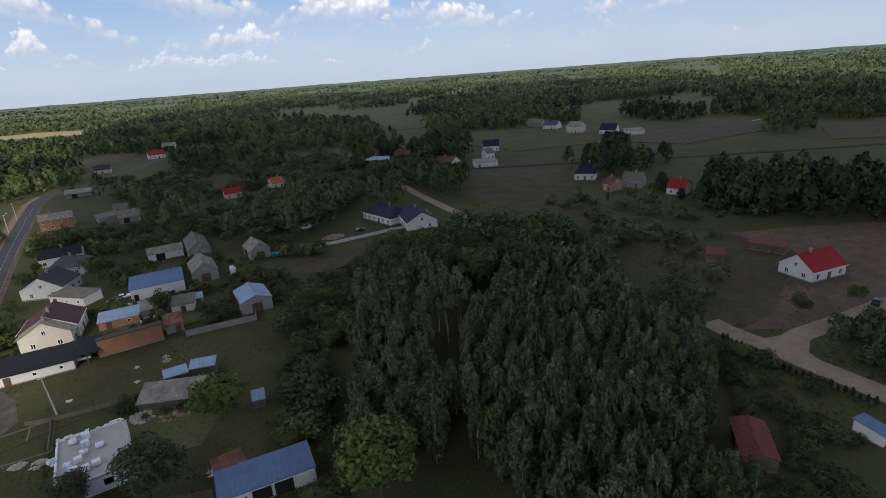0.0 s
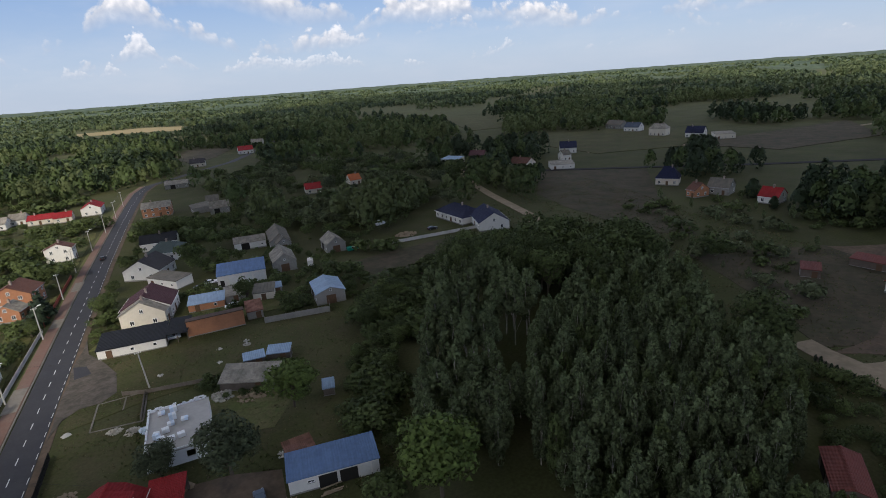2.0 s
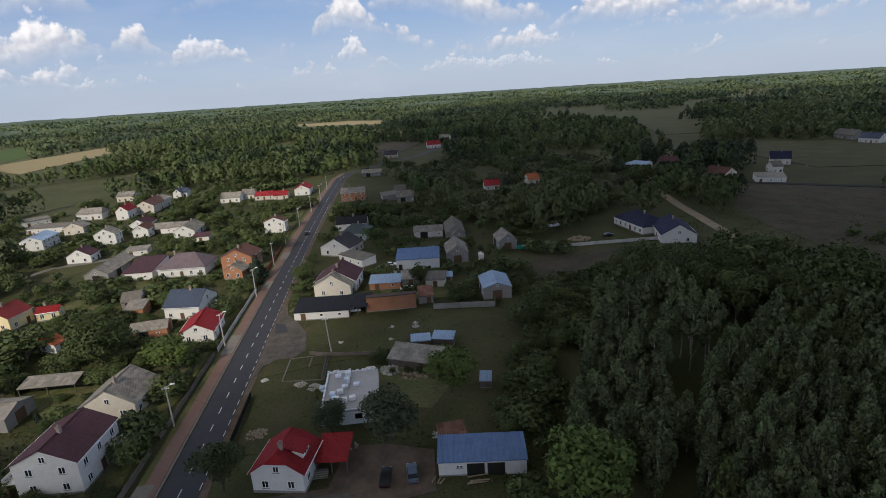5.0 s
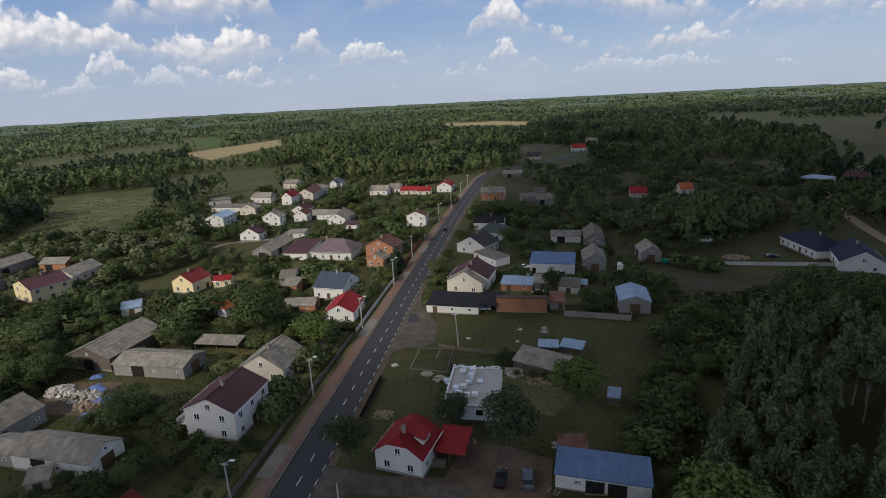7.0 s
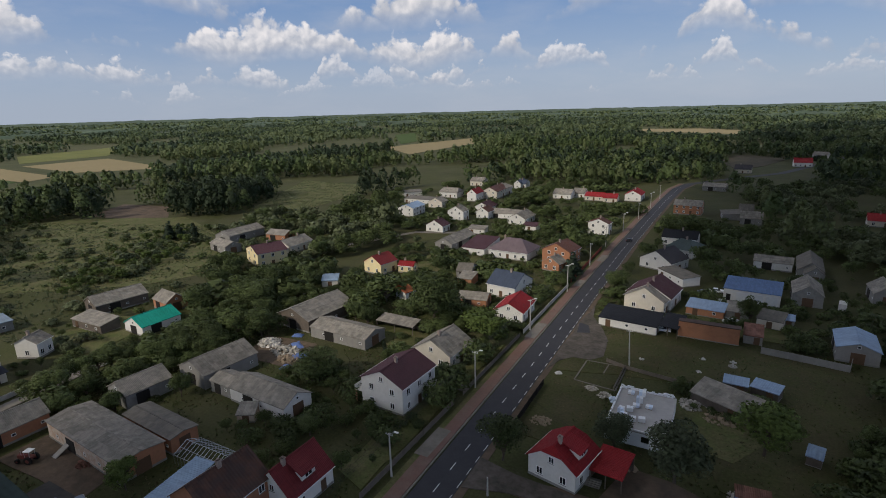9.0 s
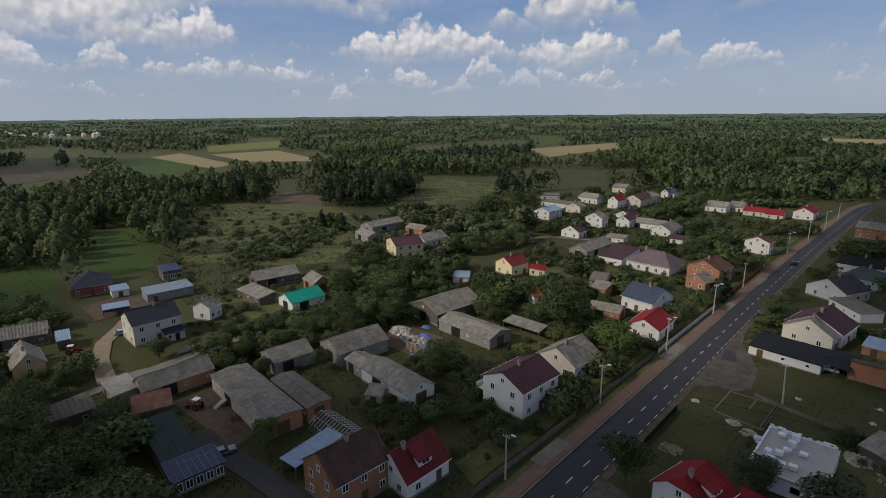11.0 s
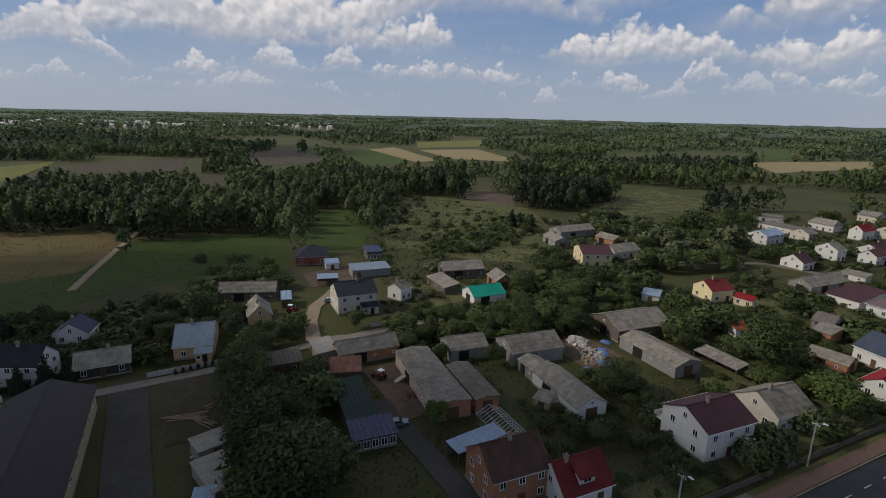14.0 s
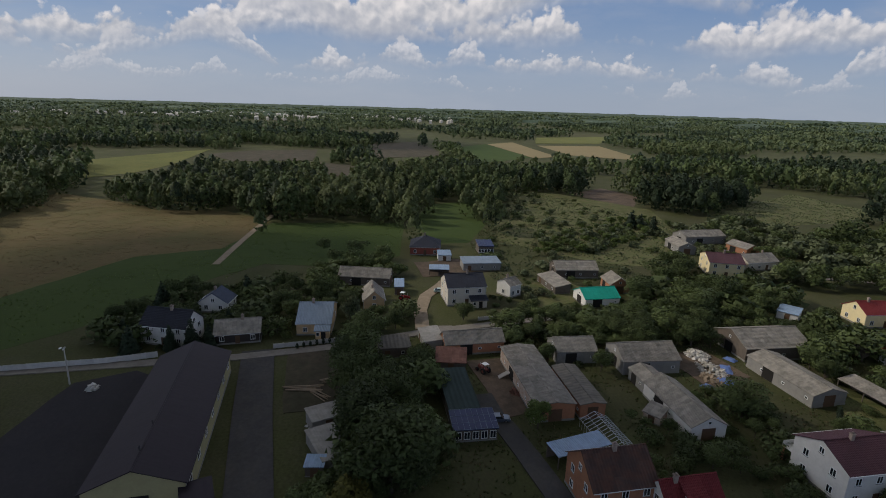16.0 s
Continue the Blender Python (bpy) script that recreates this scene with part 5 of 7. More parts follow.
house(-93.4, 52.8, -4, 16.8, 5.8, 3.4, 3.9, "orange brick outbuilding with a mossy grey roof", walls=BRICK, roof=FELT, barn=True)


# ---- street furniture, yards and clutter ----
WIRE = material("black_cable", (0.03, 0.03, 0.03), 0.6, var=0.1, bump=0.0)
AAC = material("white_aerated_block", (0.80, 0.81, 0.82), 0.9, var=0.08, fine=4, bump=0.1, each=0.1)
FILM = material("pale_blue_shrink_film", (0.62, 0.70, 0.80), 0.35, var=0.15, bump=0.1, each=0.2)
SLABM = material("fresh_concrete", (0.42, 0.40, 0.38), 0.9, var=0.12, fine=1.5, coarse=0.3, stain=(0.33, 0.31, 0.29), stain_amount=0.4)
TARP = material("blue_tarpaulin", (0.10, 0.16, 0.36), 0.5, var=0.2, bump=0.2)
STONE = material("pale_rubble", (0.40, 0.37, 0.32), 0.95, var=0.25, fine=2.0, coarse=0.5, island=0.5)
RUBBLE = material("white_rubble", (0.52, 0.49, 0.45), 0.95, var=0.25, fine=2.0, island=0.6)
FENCE = wall_mat("weathered_fence", (0.20, 0.17, 0.14), (0.11, 0.09, 0.08), 0.5)
PANEL = wall_mat("white_fence_panel", (0.55, 0.53, 0.50), (0.35, 0.33, 0.31), 0.4)
LOGW = wall_mat("peeled_logs", (0.30, 0.23, 0.16), (0.18, 0.13, 0.09), 0.4)


def pole(x, y, h, lamp=True, toward=1, lean=0.0, arms=True):
    e = tagged(new("street_lamp" if lamp else "power_pole"), "tall concrete power pole with a street lamp" if lamp else "tall concrete power pole with wires",
               "street lamp" if lamp else "power pole", "poles along the road")
    e.matrix_basis = pose(x, y, 0, 0, lean, 0)
    part("shaft", rod(bmesh.new(), (0, 0, -0.3), (0, 0, h), 0.19, 0.11, 8), POLEM, e)
    if arms:
        bm = rod(bmesh.new(), (-0.7, 0, h - 0.35), (0.7, 0, h - 0.35), 0.05)
        part("crossarm", bm, METAL, e)
        for px in (-0.6, -0.2, 0.2, 0.6):
            part("insulator", rod(bmesh.new(), (px, 0, h - 0.31), (px, 0, h - 0.08), 0.06, 0.03), TRIMW, e)
    if lamp:
        bm = rod(bmesh.new(), (0, 0, h - 0.1), (1.5 * toward, 0, h + 0.5), 0.04)
        arm = part("lamp_arm", bm, METAL, e)
        bm = box(bmesh.new(), 1.45 * toward - 0.4, 1.45 * toward + 0.4, -0.16, 0.16, h + 0.45, h + 0.6)
        bmesh.ops.bevel(bm, geom=bm.edges[:], offset=0.05, segments=1)
        part("lamp_head", bm, TRIMW, arm)
    return e


POLES = [(-46.6, 30, 9.0, True), (-46.5, 63, 8.4, True), (-46.6, 96, 8.8, True), (-46.6, 131, 9.0, True), (-46.4, 166, 9.4, True), (-47.2, 199, 9.0, False),
         (-48.2, 230, 9.0, False), (-47.0, 262, 9.0, True), (-45.5, 295, 9.0, False), (-44.5, 330, 9.0, True), (-44.0, 365, 9.0, False)]
for x, y, h, lamp in POLES:
    pole(x, y, h, lamp)
pole(-18.5, 121.5, 9.0, False, lean=-3)
pole(-118, -53, 8.6, True, 1)
pole(-30.2, 66.2, 3.4, False, arms=False)


def span(p, q, sag=0.5, r=0.018):
    """A slack cable between two places."""
    bm = bmesh.new()
    p, q = Vector(p), Vector(q)
    tube(bm, [p.lerp(q, i / 8) - Vector((0, 0, sag * 4 * i / 8 * (1 - i / 8))) for i in range(9)], [r] * 9, 4)
    return tagged(new("power_line", mesh_of(bm, "power_line", WIRE)), "slack black overhead power cable", "power line", "power lines")


for (x0, y0, h0, _), (x1, y1, h1, _) in zip(POLES, POLES[1:]):
    for dx in (-0.6, -0.2, 0.2, 0.6):
        span((x0 + dx, y0, h0 - 0.06), (x1 + dx, y1, h1 - 0.06))
span((-46.6, 96, 8.6), (-53.0, 84, 5.2), 0.4)
span((-46.6, 96, 8.6), (-20.0, 82, 5.0), 0.6)
span((-46.6, 131, 8.8), (-18.5, 121.5, 8.8), 0.8)


def fence(pts, h, mat, label, every=2.4, slats=True, post=0.14):
    """A fence along a line: posts, and boards or panels between them."""
    e = tagged(new("fence"), label, "fence")
    e.location = (*pts[0], 0)
    o = Vector((*pts[0], 0))
    for a, b in zip(pts, pts[1:]):
        a, b = Vector((*a, 0)) - o, Vector((*b, 0)) - o
        k = max(1, int((b - a).length / every))
        turn = math.degrees(math.atan2((b - a).y, (b - a).x))
        L = (b - a).length / k
        pm = shared(("fpost", h, post, mat.name), lambda: mesh_of(box(bmesh.new(), -post / 2, post / 2, -post / 2, post / 2, -0.2, h + 0.12), "post", mat))

        def board():
            bm = bmesh.new()
            x0, x1 = post / 2, L - post / 2
            if slats:       # upright boards, every other one set back
                n = 2 * max(3, int(L / 0.22))
                prof = [(x0 + (x1 - x0) * (i + e) / n, 0.02 if i % 2 else -0.03) for i in range(n) for e in (0.02, 0.98)]
                prof += [(x1, 0.05), (x0, 0.05)]
                return mesh_of(solid(bm, prof, 0.08, h), "panel", mat)
            prof = [(-0.035 - 0.02 * (i % 2), 0.02 + h * (i + e) / 4) for i in range(4) for e in (0.0, 0.97)] + [(0.035, h), (0.035, 0.02)]
            a_ = [bm.verts.new((x0, q, z)) for q, z in prof]
            b_ = [bm.verts.new((x1, q, z)) for q, z in prof]
            m = len(prof)
            bm.faces.new(list(reversed(a_)))
            bm.faces.new(b_)
            for i in range(m):
                bm.faces.new((a_[i], a_[(i + 1) % m], b_[(i + 1) % m], b_[i]))
            return mesh_of(bm, "panel", mat)

        for i in range(k):
            p = a.lerp(b, i / k)
            part("post", pm, None, e).matrix_basis = pose(p.x, p.y, 0, 0, 0, turn)
            part("panel", shared(("fpanel", h, round(L, 3), mat.name, slats), board), None, e).matrix_basis = pose(p.x, p.y, 0, 0, 0, turn)
    return e


fence([(-47.8, 56), (-47.6, 88)], 1.3, FENCE, "dark weathered picket fence along the pavement")
fence([(-47.6, 92), (-47.6, 126)], 1.2, FENCE, "dark wire and picket fence along the pavement")
fence([(-47.4, 128), (-47.6, 172)], 1.3, PANEL, "white panel fence with posts beside the pavement", 2.6)
fence([(-48.0, 176), (-48.8, 225)], 1.3, BRICKRED, "red-brown fence along the pavement", 2.6)
fence([(-33.4, 84), (-33.6, 104)], 1.5, GATED, "dark board fence beside the road", 2.4)
fence([(8.7, 141.6), (17, 140.6), (26, 139.2)], 1.8, BLOCK, "grey concrete panel wall behind a meadow", 2.4, False)
fence([(26, 139.2), (27, 144)], 1.8, BLOCK, "grey concrete panel wall beside a garage", 2.4, False)
fence([(63, 189.5), (99, 188.2), (112, 186.5)], 1.3, PANEL, "low pale concrete wall before new houses", 2.6, False)
fence([(-23.6, 121), (-19, 119.2), (-7.7, 117.4), (0, 116)], 1.0, FENCE, "low old timber fence across the yard", 3.0)
fence([(-19.2, 119), (-19.4, 108)], 0.9, FENCE, "low old timber fence across the plot", 3.0)
fence([(-126.5, -70), (-126.8, -48.6), (-128.5, -38.3)], 1.5, PANEL, "pale concrete fence beside the lane", 2.4, False)
fence([(-128.5, -12), (-130, 8)], 1.3, PANEL, "white picket fence along the lane", 2.4)
fence([(-137.5, 44), (-139, 66)], 1.2, PANEL, "pale fence along the concrete lane", 2.4, False)
fence([(106.0, 57), (104.0, 50), (103.3, 44), (102.9, 28)], 1.1, FENCE, "dark mesh fence along the dirt road", 2.4)


def car(x, y, turn, paint, label, van=False, scale=1.0):
    e = tagged(new("van" if van else "car"), label, "van" if van else "car")
    e.matrix_basis = pose(x, y, 0, 0, 0, turn) @ Matrix.Diagonal((scale, scale, scale, 1))
    h = 1.9 if van else 1.42
    bm = bmesh.new()
    L, W = 2.2, 0.86
    prof = [(-L, 0.35), (L, 0.35), (L, 0.72), (L * 0.93, 0.86), (L * 0.42, 0.98), (-L * 0.9, 1.0), (-L, 0.8)]
    ends = [[bm.verts.new((px, s * W, pz)) for px, pz in prof] for s in (-1, 1)]
    bm.faces.new(list(reversed(ends[0])))
    bm.faces.new(ends[1])
    for i in range(len(prof)):
        j = (i + 1) % len(prof)
        bm.faces.new((ends[0][i], ends[0][j], ends[1][j], ends[1][i]))
    bmesh.ops.bevel(bm, geom=bm.edges[:], offset=0.05, segments=2)
    body = part("body", bm, paint, e)
    bm = bmesh.new()
    cab = [(-L * (0.96 if van else 0.86), 0.98), (L * 0.44, 0.98), (L * 0.12, h - 0.06), (-L * (0.9 if van else 0.55), h - 0.06)]
    ends = [[bm.verts.new((px, s * (W - 0.05 - 0.1 * (pz > 1.1)), pz)) for px, pz in cab] for s in (-1, 1)]
    bm.faces.new(list(reversed(ends[0])))
    bm.faces.new(ends[1])
    for i in range(4):
        j = (i + 1) % 4
        bm.faces.new((ends[0][i], ends[0][j], ends[1][j], ends[1][i]))
    part("glasshouse", bm, paint if van else GLASS, e)
    bm = box(bmesh.new(), -L * (0.9 if van else 0.56), L * 0.13, -W + 0.14, W - 0.14, h - 0.07, h)
    bmesh.ops.bevel(bm, geom=bm.edges[:], offset=0.03, segments=1)
    part("roof_panel", bm, paint, body)
    if van:
        part("windscreen", box(bmesh.new(), L * 0.26, L * 0.34, -W + 0.16, W - 0.16, 1.05, h - 0.2), GLASS, body)
    wm = shared("wheel", lambda: mesh_of(rod(bmesh.new(), (0, -0.1, 0), (0, 0.1, 0), 0.32, 0.32, 14), "wheel", RUBBER))
    rm = shared("rim", lambda: mesh_of(rod(bmesh.new(), (0, -0.11, 0), (0, 0.11, 0), 0.19, 0.19, 10), "rim", METAL))
    for px in (-1.35, 1.35):
        for py in (-0.78, 0.78):
            w = part("wheel", wm, None, e)
            w.location = (px, py, 0.32)
            part("rim", rm, None, w)
    for py in (-0.6, 0.6):
        part("headlight", box(bmesh.new(), L - 0.06, L + 0.02, py - 0.16, py + 0.16, 0.66, 0.78), TRIMW, body)
        part("tail_light", box(bmesh.new(), -L - 0.02, -L + 0.05, py - 0.14, py + 0.14, 0.72, 0.84), RED, body)


def paint(name, c):
    return material(name, c, 0.3, var=0.05, bump=0.0, gloss=0.6)


BLACKP, BLUEP, WHITEP, GREENP = paint("black_car_paint", (0.012, 0.012, 0.014)), paint("grey_blue_car_paint", (0.10, 0.13, 0.18)), \
    paint("white_car_paint", (0.75, 0.76, 0.77)), paint("pale_green_car_paint", (0.32, 0.42, 0.38))
car(-5.2, 73.4, 84, BLACKP, "black hatchback parked on the earth yard")
car(-0.9, 73.6, 92, BLUEP, "grey-blue estate car parked on the earth yard")
car(-41.0, 244, 90, BLACKP, "dark car driving on the village road")
car(1.9, 159.5, 20, WHITEP, "white car with a blue cover between sheds")
car(-3.0, 185.5, 8, WHITEP, "white car parked before the workshop hall")
car(-6.3, 182, 8, BLUEP, "blue car parked before the workshop hall")
car(-3.2, 176, 5, WHITEP, "silver car parked beside a low shed")
car(-14.4, 145.8, 4, WHITEP, "white car standing under the open carport")
car(68.7, 220, 20, WHITEP, "white delivery van on the grass", van=True, scale=1.25)
car(-163, 38.6, 80, GREENP, "pale green hatchback parked on gravel")
car(148, 43.5, 10, BLACKP, "dark car parked by the sandy road")
car(-88, 33.4, 80, BLUEP, "blue car parked beside bushes")
car(84, 198.5, 5, BLACKP, "dark car parked before new houses")


def trailer(x, y, turn, mat, label, L=3.6, h=2.0):
    e = tagged(new("trailer"), label, "trailer")
    e.matrix_basis = pose(x, y, 0, 0, 0, turn)
    bm = box(bmesh.new(), -L / 2, L / 2, -0.95, 0.95, 0.5, h + 0.5)
    bmesh.ops.bevel(bm, geom=bm.edges[:], offset=0.12, segments=2)
    part("body", bm, mat, e)
    window_at(e, 0, -0.96, 1.3, 0, 1.2, 0.6)
    part("drawbar", rod(bmesh.new(), (L / 2 - 0.1, 0, 0.5), (L / 2 + 1.1, 0, 0.4), 0.06), METAL, e)
    for py in (-0.85, 0.85):
        w = part("wheel", CACHE["wheel"], None, e)
        w.location = (0, py, 0.32)


trailer(29.8, 183.2, 80, WHITE, "white caravan parked beside a grey barn")
trailer(47.4, 191, 5, TEAL, "small teal trailer beside a barn", 4.0, 1.2)


def tractor(x, y, turn, mat, label):
    e = tagged(new("tractor"), label, "tractor")
    e.matrix_basis = pose(x, y, 0, 0, 0, turn)
    bm = box(bmesh.new(), 0.1, 1.9, -0.35, 0.35, 0.75, 1.4)
    bmesh.ops.bevel(bm, geom=bm.edges[:], offset=0.08, segments=2)
    part("bonnet", bm, mat, e)
    bm = box(bmesh.new(), -1.1, 0.1, -0.6, 0.6, 0.8, 1.2)
    part("body", bm, mat, e)
    bm = bmesh.new()
    for px in (-1.0, 0.05):
        for py in (-0.55, 0.55):
            rod(bm, (px, py, 1.2), (px, py, 2.35), 0.04)
    part("cab_frame", bm, METAL, e)
    part("cab_roof", box(bmesh.new(), -1.15, 0.2, -0.65, 0.65, 2.35, 2.45), TRIMW, e)
    part("exhaust", rod(bmesh.new(), (1.1, 0.2, 1.4), (1.1, 0.2, 2.2), 0.05), METAL, e)
    for px, r in ((-0.75, 0.75), (1.5, 0.45)):
        for py in (-0.8, 0.8):
            w = part("wheel", mesh_of(rod(bmesh.new(), (px, py - 0.18, r), (px, py + 0.18, r), r, r, 16), "wheel", RUBBER), None, e)
            part("rim", mesh_of(rod(bmesh.new(), (px, py - 0.19, r), (px, py + 0.19, r), r * 0.5, r * 0.5, 10), "rim", mat), None, w)


tractor(-107.6, 36.4, 200, REDDARK, "old red tractor in the farmyard")
tractor(-158, 25.6, 60, RED, "red tractor with implements beside a shed")


def heap(x, y, r, h, mat, label, n=60, size=0.5, seed=0, category="rubble heap"):
    """A heap of loose lumps."""
    rr = random.Random(seed + int(x * 7 + y))
    bm = bmesh.new()
    for i in range(n):
        a, q = rr.uniform(0, 6.28), rr.random() ** 0.6
        cx, cy = x + math.cos(a) * q * r, y + math.sin(a) * q * r * 0.8
        s = size * rr.uniform(0.4, 1.2)
        cz = max(0.0, h * (1 - q) * rr.uniform(0.4, 1.0))
        m = Matrix.Translation((cx, cy, cz)) @ Euler((rr.uniform(-0.6, 0.6), rr.uniform(-0.6, 0.6), rr.uniform(0, 6))).to_matrix().to_4x4()
        v = [m @ Vector((sx * s * rr.uniform(0.35, 0.6), sy * s * rr.uniform(0.3, 0.5), sz)) for sx in (-1, 1) for sy in (-1, 1) for sz in (-0.25, s * 0.35)]
        vs = [bm.verts.new(c) for c in v]
        for f in ((0, 1, 3, 2), (4, 6, 7, 5), (0, 4, 5, 1), (2, 3, 7, 6), (0, 2, 6, 4), (1, 5, 7, 3)):
            bm.faces.new([vs[k] for k in f])
    tagged(new(category.replace(" ", "_"), mesh_of(bm, "heap", mat)), label, category, kind="stuff")


heap(-106.5, 93.0, 3.6, 1.6, RUBBLE, "heap of white rubble in a yard", 150, 0.7)
heap(-99, 91, 4.2, 0.9, STONE, "scattered boards and rubble in a yard", 110, 0.8)
heap(-95, 88, 3.0, 0.8, LOGW, "scattered timber and scrap in a yard", 70, 0.8)
heap(-20.5, 105, 1.6, 1.0, STONE, "heap of pale stone beside the building site", 60, 0.5)
heap(-23.8, 106.8, 1.4, 0.8, STONE, "heap of pale sand and stone", 50, 0.45)
heap(-18.4, 104, 1.1, 1.3, FILM, "bundle of pale plastic sacks", 24, 0.6)
heap(-29.5, 90, 2.2, 0.25, SAND, "low patch of pale sand", 60, 0.6)
heap(-4.0, 109, 3.2, 0.7, STONE, "heap of pale boards and stone under a tree", 70, 0.7)
heap(1.5, 106, 3.4, 0.6, LOGW, "pile of old boards beside a shed", 60, 0.9)
heap(-11.5, 83, 1.2, 0.8, LOGW, "stack of pallets in the earth yard", 26, 0.6)
heap(5.0, 83.5, 2.0, 0.6, RUBBLE, "pile of scrap behind the garage row", 40, 0.5)
heap(-97.5, 40.5, 1.7, 0.7, RUST, "rusty farm scrap in the yard", 40, 0.6)
heap(-114.7, -47.4, 1.6, 1.4, PANEL, "stack of pale pallets beside the warehouse yard", 40, 0.7)
heap(-75, 45, 1.4, 0.5, LOGW, "pile of boards beside the greenhouse frame", 20, 0.5)
heap(-92.5, -2.5, 1.5, 0.6, RUBBLE, "pale boxes and scrap beside a flat shed", 30, 0.5)
heap(-189, 44, 4.0, 0.8, STONE, "scattered building material in a yard", 70, 0.7)
heap(72, 198.5, 4.5, 0.9, LOGW, "stacked timber beside a concrete wall", 80, 0.8)
heap(-160, 100, 3.0, 0.9, PANEL, "white beehives and boxes in a garden", 26, 0.7)


def tarp(x, y, turn, w, d, mat, label):
    bm = bmesh.new()
    n = 6
    vs = [[bm.verts.new((w * (i / n - 0.5), d * (j / n - 0.5), 0.12 + 0.55 * max(0, 1 - (2 * i / n - 1) ** 2) * max(0, 1 - (2 * j / n - 1) ** 2)
                         + 0.12 * noise.noise(Vector((i * 0.9, j * 0.9, x))))) for j in range(n + 1)] for i in range(n + 1)]
    for i in range(n):
        for j in range(n):
            bm.faces.new((vs[i][j], vs[i + 1][j], vs[i + 1][j + 1], vs[i][j + 1]))
    ex = bmesh.ops.extrude_face_region(bm, geom=bm.faces[:])
    bmesh.ops.translate(bm, verts=[v for v in ex["geom"] if isinstance(v, bmesh.types.BMVert)], vec=(0, 0, -0.12))
    ob = tagged(new("tarpaulin", mesh_of(bm, "tarpaulin", mat)), label, "tarpaulin")
    ob.matrix_basis = pose(x, y, 0, 0, 0, turn)


tarp(-103, 100, 20, 3.0, 2.0, TARP, "blue tarpaulin over a low stack")
tarp(-98.5, 95, -30, 5.0, 2.4, TARP, "blue tarpaulin over timber")
tarp(-92, 84.5, 10, 2.6, 2.6, TARP, "blue tarpaulin over scrap")
tarp(-32.2, 110.4, 30, 1.6, 1.2, PANEL, "white sheet lying on the grass")
tarp(-93.5, 90.5, 40, 4.5, 3.0, TARP, "faded blue tarpaulin on a low shed")


# the building site: white block walls under a concrete deck, with pallets of blocks on it
def building_site():
    x0, x1, y0, y1, z = -17.3, -6.6, 90.0, 105.0, 2.75
    FOOT.append(((x0 + x1) / 2, (y0 + y1) / 2, 1, 0, (x1 - x0) / 2, (y1 - y0) / 2))
    e = tagged(new("building_site"), "unfinished house of white aerated blocks with a concrete deck", "house")
    e.location = (x0, y0, 0)
    W, D = x1 - x0, y1 - y0
    bm = bmesh.new()
    for a0, a1 in ((0, 2.2), (3.6, 6.4), (7.8, W)):          # front wall with two openings
        box(bm, a0, a1, 0, 0.3, 0, z)
    for a0, a1 in ((2.2, 3.6), (6.4, 7.8)):
        box(bm, a0, a1, 0.0, 0.3, 0, 0.9)
        box(bm, a0, a1, 0.0, 0.3, 2.2, z)
    part("wall", bm, AAC, e)
    part("wall", box(bmesh.new(), 0, W, D - 0.3, D, 0, z), AAC, e)
    part("wall", box(bmesh.new(), 0, 0.3, 0.3, D - 0.3, 0, z), AAC, e)
    part("wall", box(bmesh.new(), W - 0.3, W, 0.3, D - 0.3, 0, z), AAC, e)
    part("deck", box(bmesh.new(), -0.03, W + 0.03, -0.03, D + 0.03, z, z + 0.25), SLABM, e, "pale fresh concrete deck")
    bme = mesh_of(box(bmesh.new(), -0.29, 0.29, -0.12, 0.12, 0, 0.24), "block", AAC)
    r = random.Random(4)
    for (ax, ay), (bx, by), turn, rows in (((0.3, D - 0.12), (W - 0.3, D - 0.12), 0, 3), ((0.12, 0.3), (0.12, D - 0.3), 90, 2), ((0.3, 0.12), (W * 0.8, 0.12), 0, 1)):
        n = int(math.hypot(bx - ax, by - ay) / 0.6)
        for lv in range(rows):
            for i in range(n):
                if r.random() < 0.12 + 0.2 * lv:
                    continue
                ob = part("block", bme, None, e)
                t = (i + 0.5 * (lv % 2)) / n
                ob.matrix_basis = pose(ax + (bx - ax) * t, ay + (by - ay) * t, z + 0.25 + 0.25 * lv, 0, 0, turn + r.uniform(-2, 2))
    for k, (px, py, tn) in enumerate(((-12.9, 100.3, 4), (-14.0, 96.4, 8), (-10.9, 98.9, -3), (-15.4, 95.0, 80), (-13.0, 93.2, 6), (-14.9, 103.0, 2),
                                      (-12.8, 102.9, 4), (-11.4, 93.6, 10), (-13.2, 98.4, 5), (-14.6, 93.2, 3))):
        p = tagged(new("block_pallet"), "pallet of white aerated blocks in pale blue film", "block pallet", "block pallets on the deck")
        p.matrix_basis = pose(px, py, z + 0.25, 0, 0, tn)
        bm = bmesh.new()
        for i in range(5):
            box(bm, -0.6, 0.6, -0.5 + 0.22 * i, -0.4 + 0.22 * i, 0.1, 0.13)
        for i in range(3):
            box(bm, -0.6 + 0.55 * i, -0.5 + 0.55 * i, -0.5, 0.48, 0, 0.1)
        part("pallet", bm, LOGW, p)
        hh = (1.1, 0.75, 0.5)[k % 3]
        for i in range(2):
            for j in range(2):
                q = box(bmesh.new(), -0.6 + 0.61 * i, -0.01 + 0.61 * i, -0.5 + 0.5 * j, -0.02 + 0.5 * j, 0.135, 0.135 + hh)
                part("wrapped_block", q, AAC if (i + k) % 3 else FILM, p)


building_site()


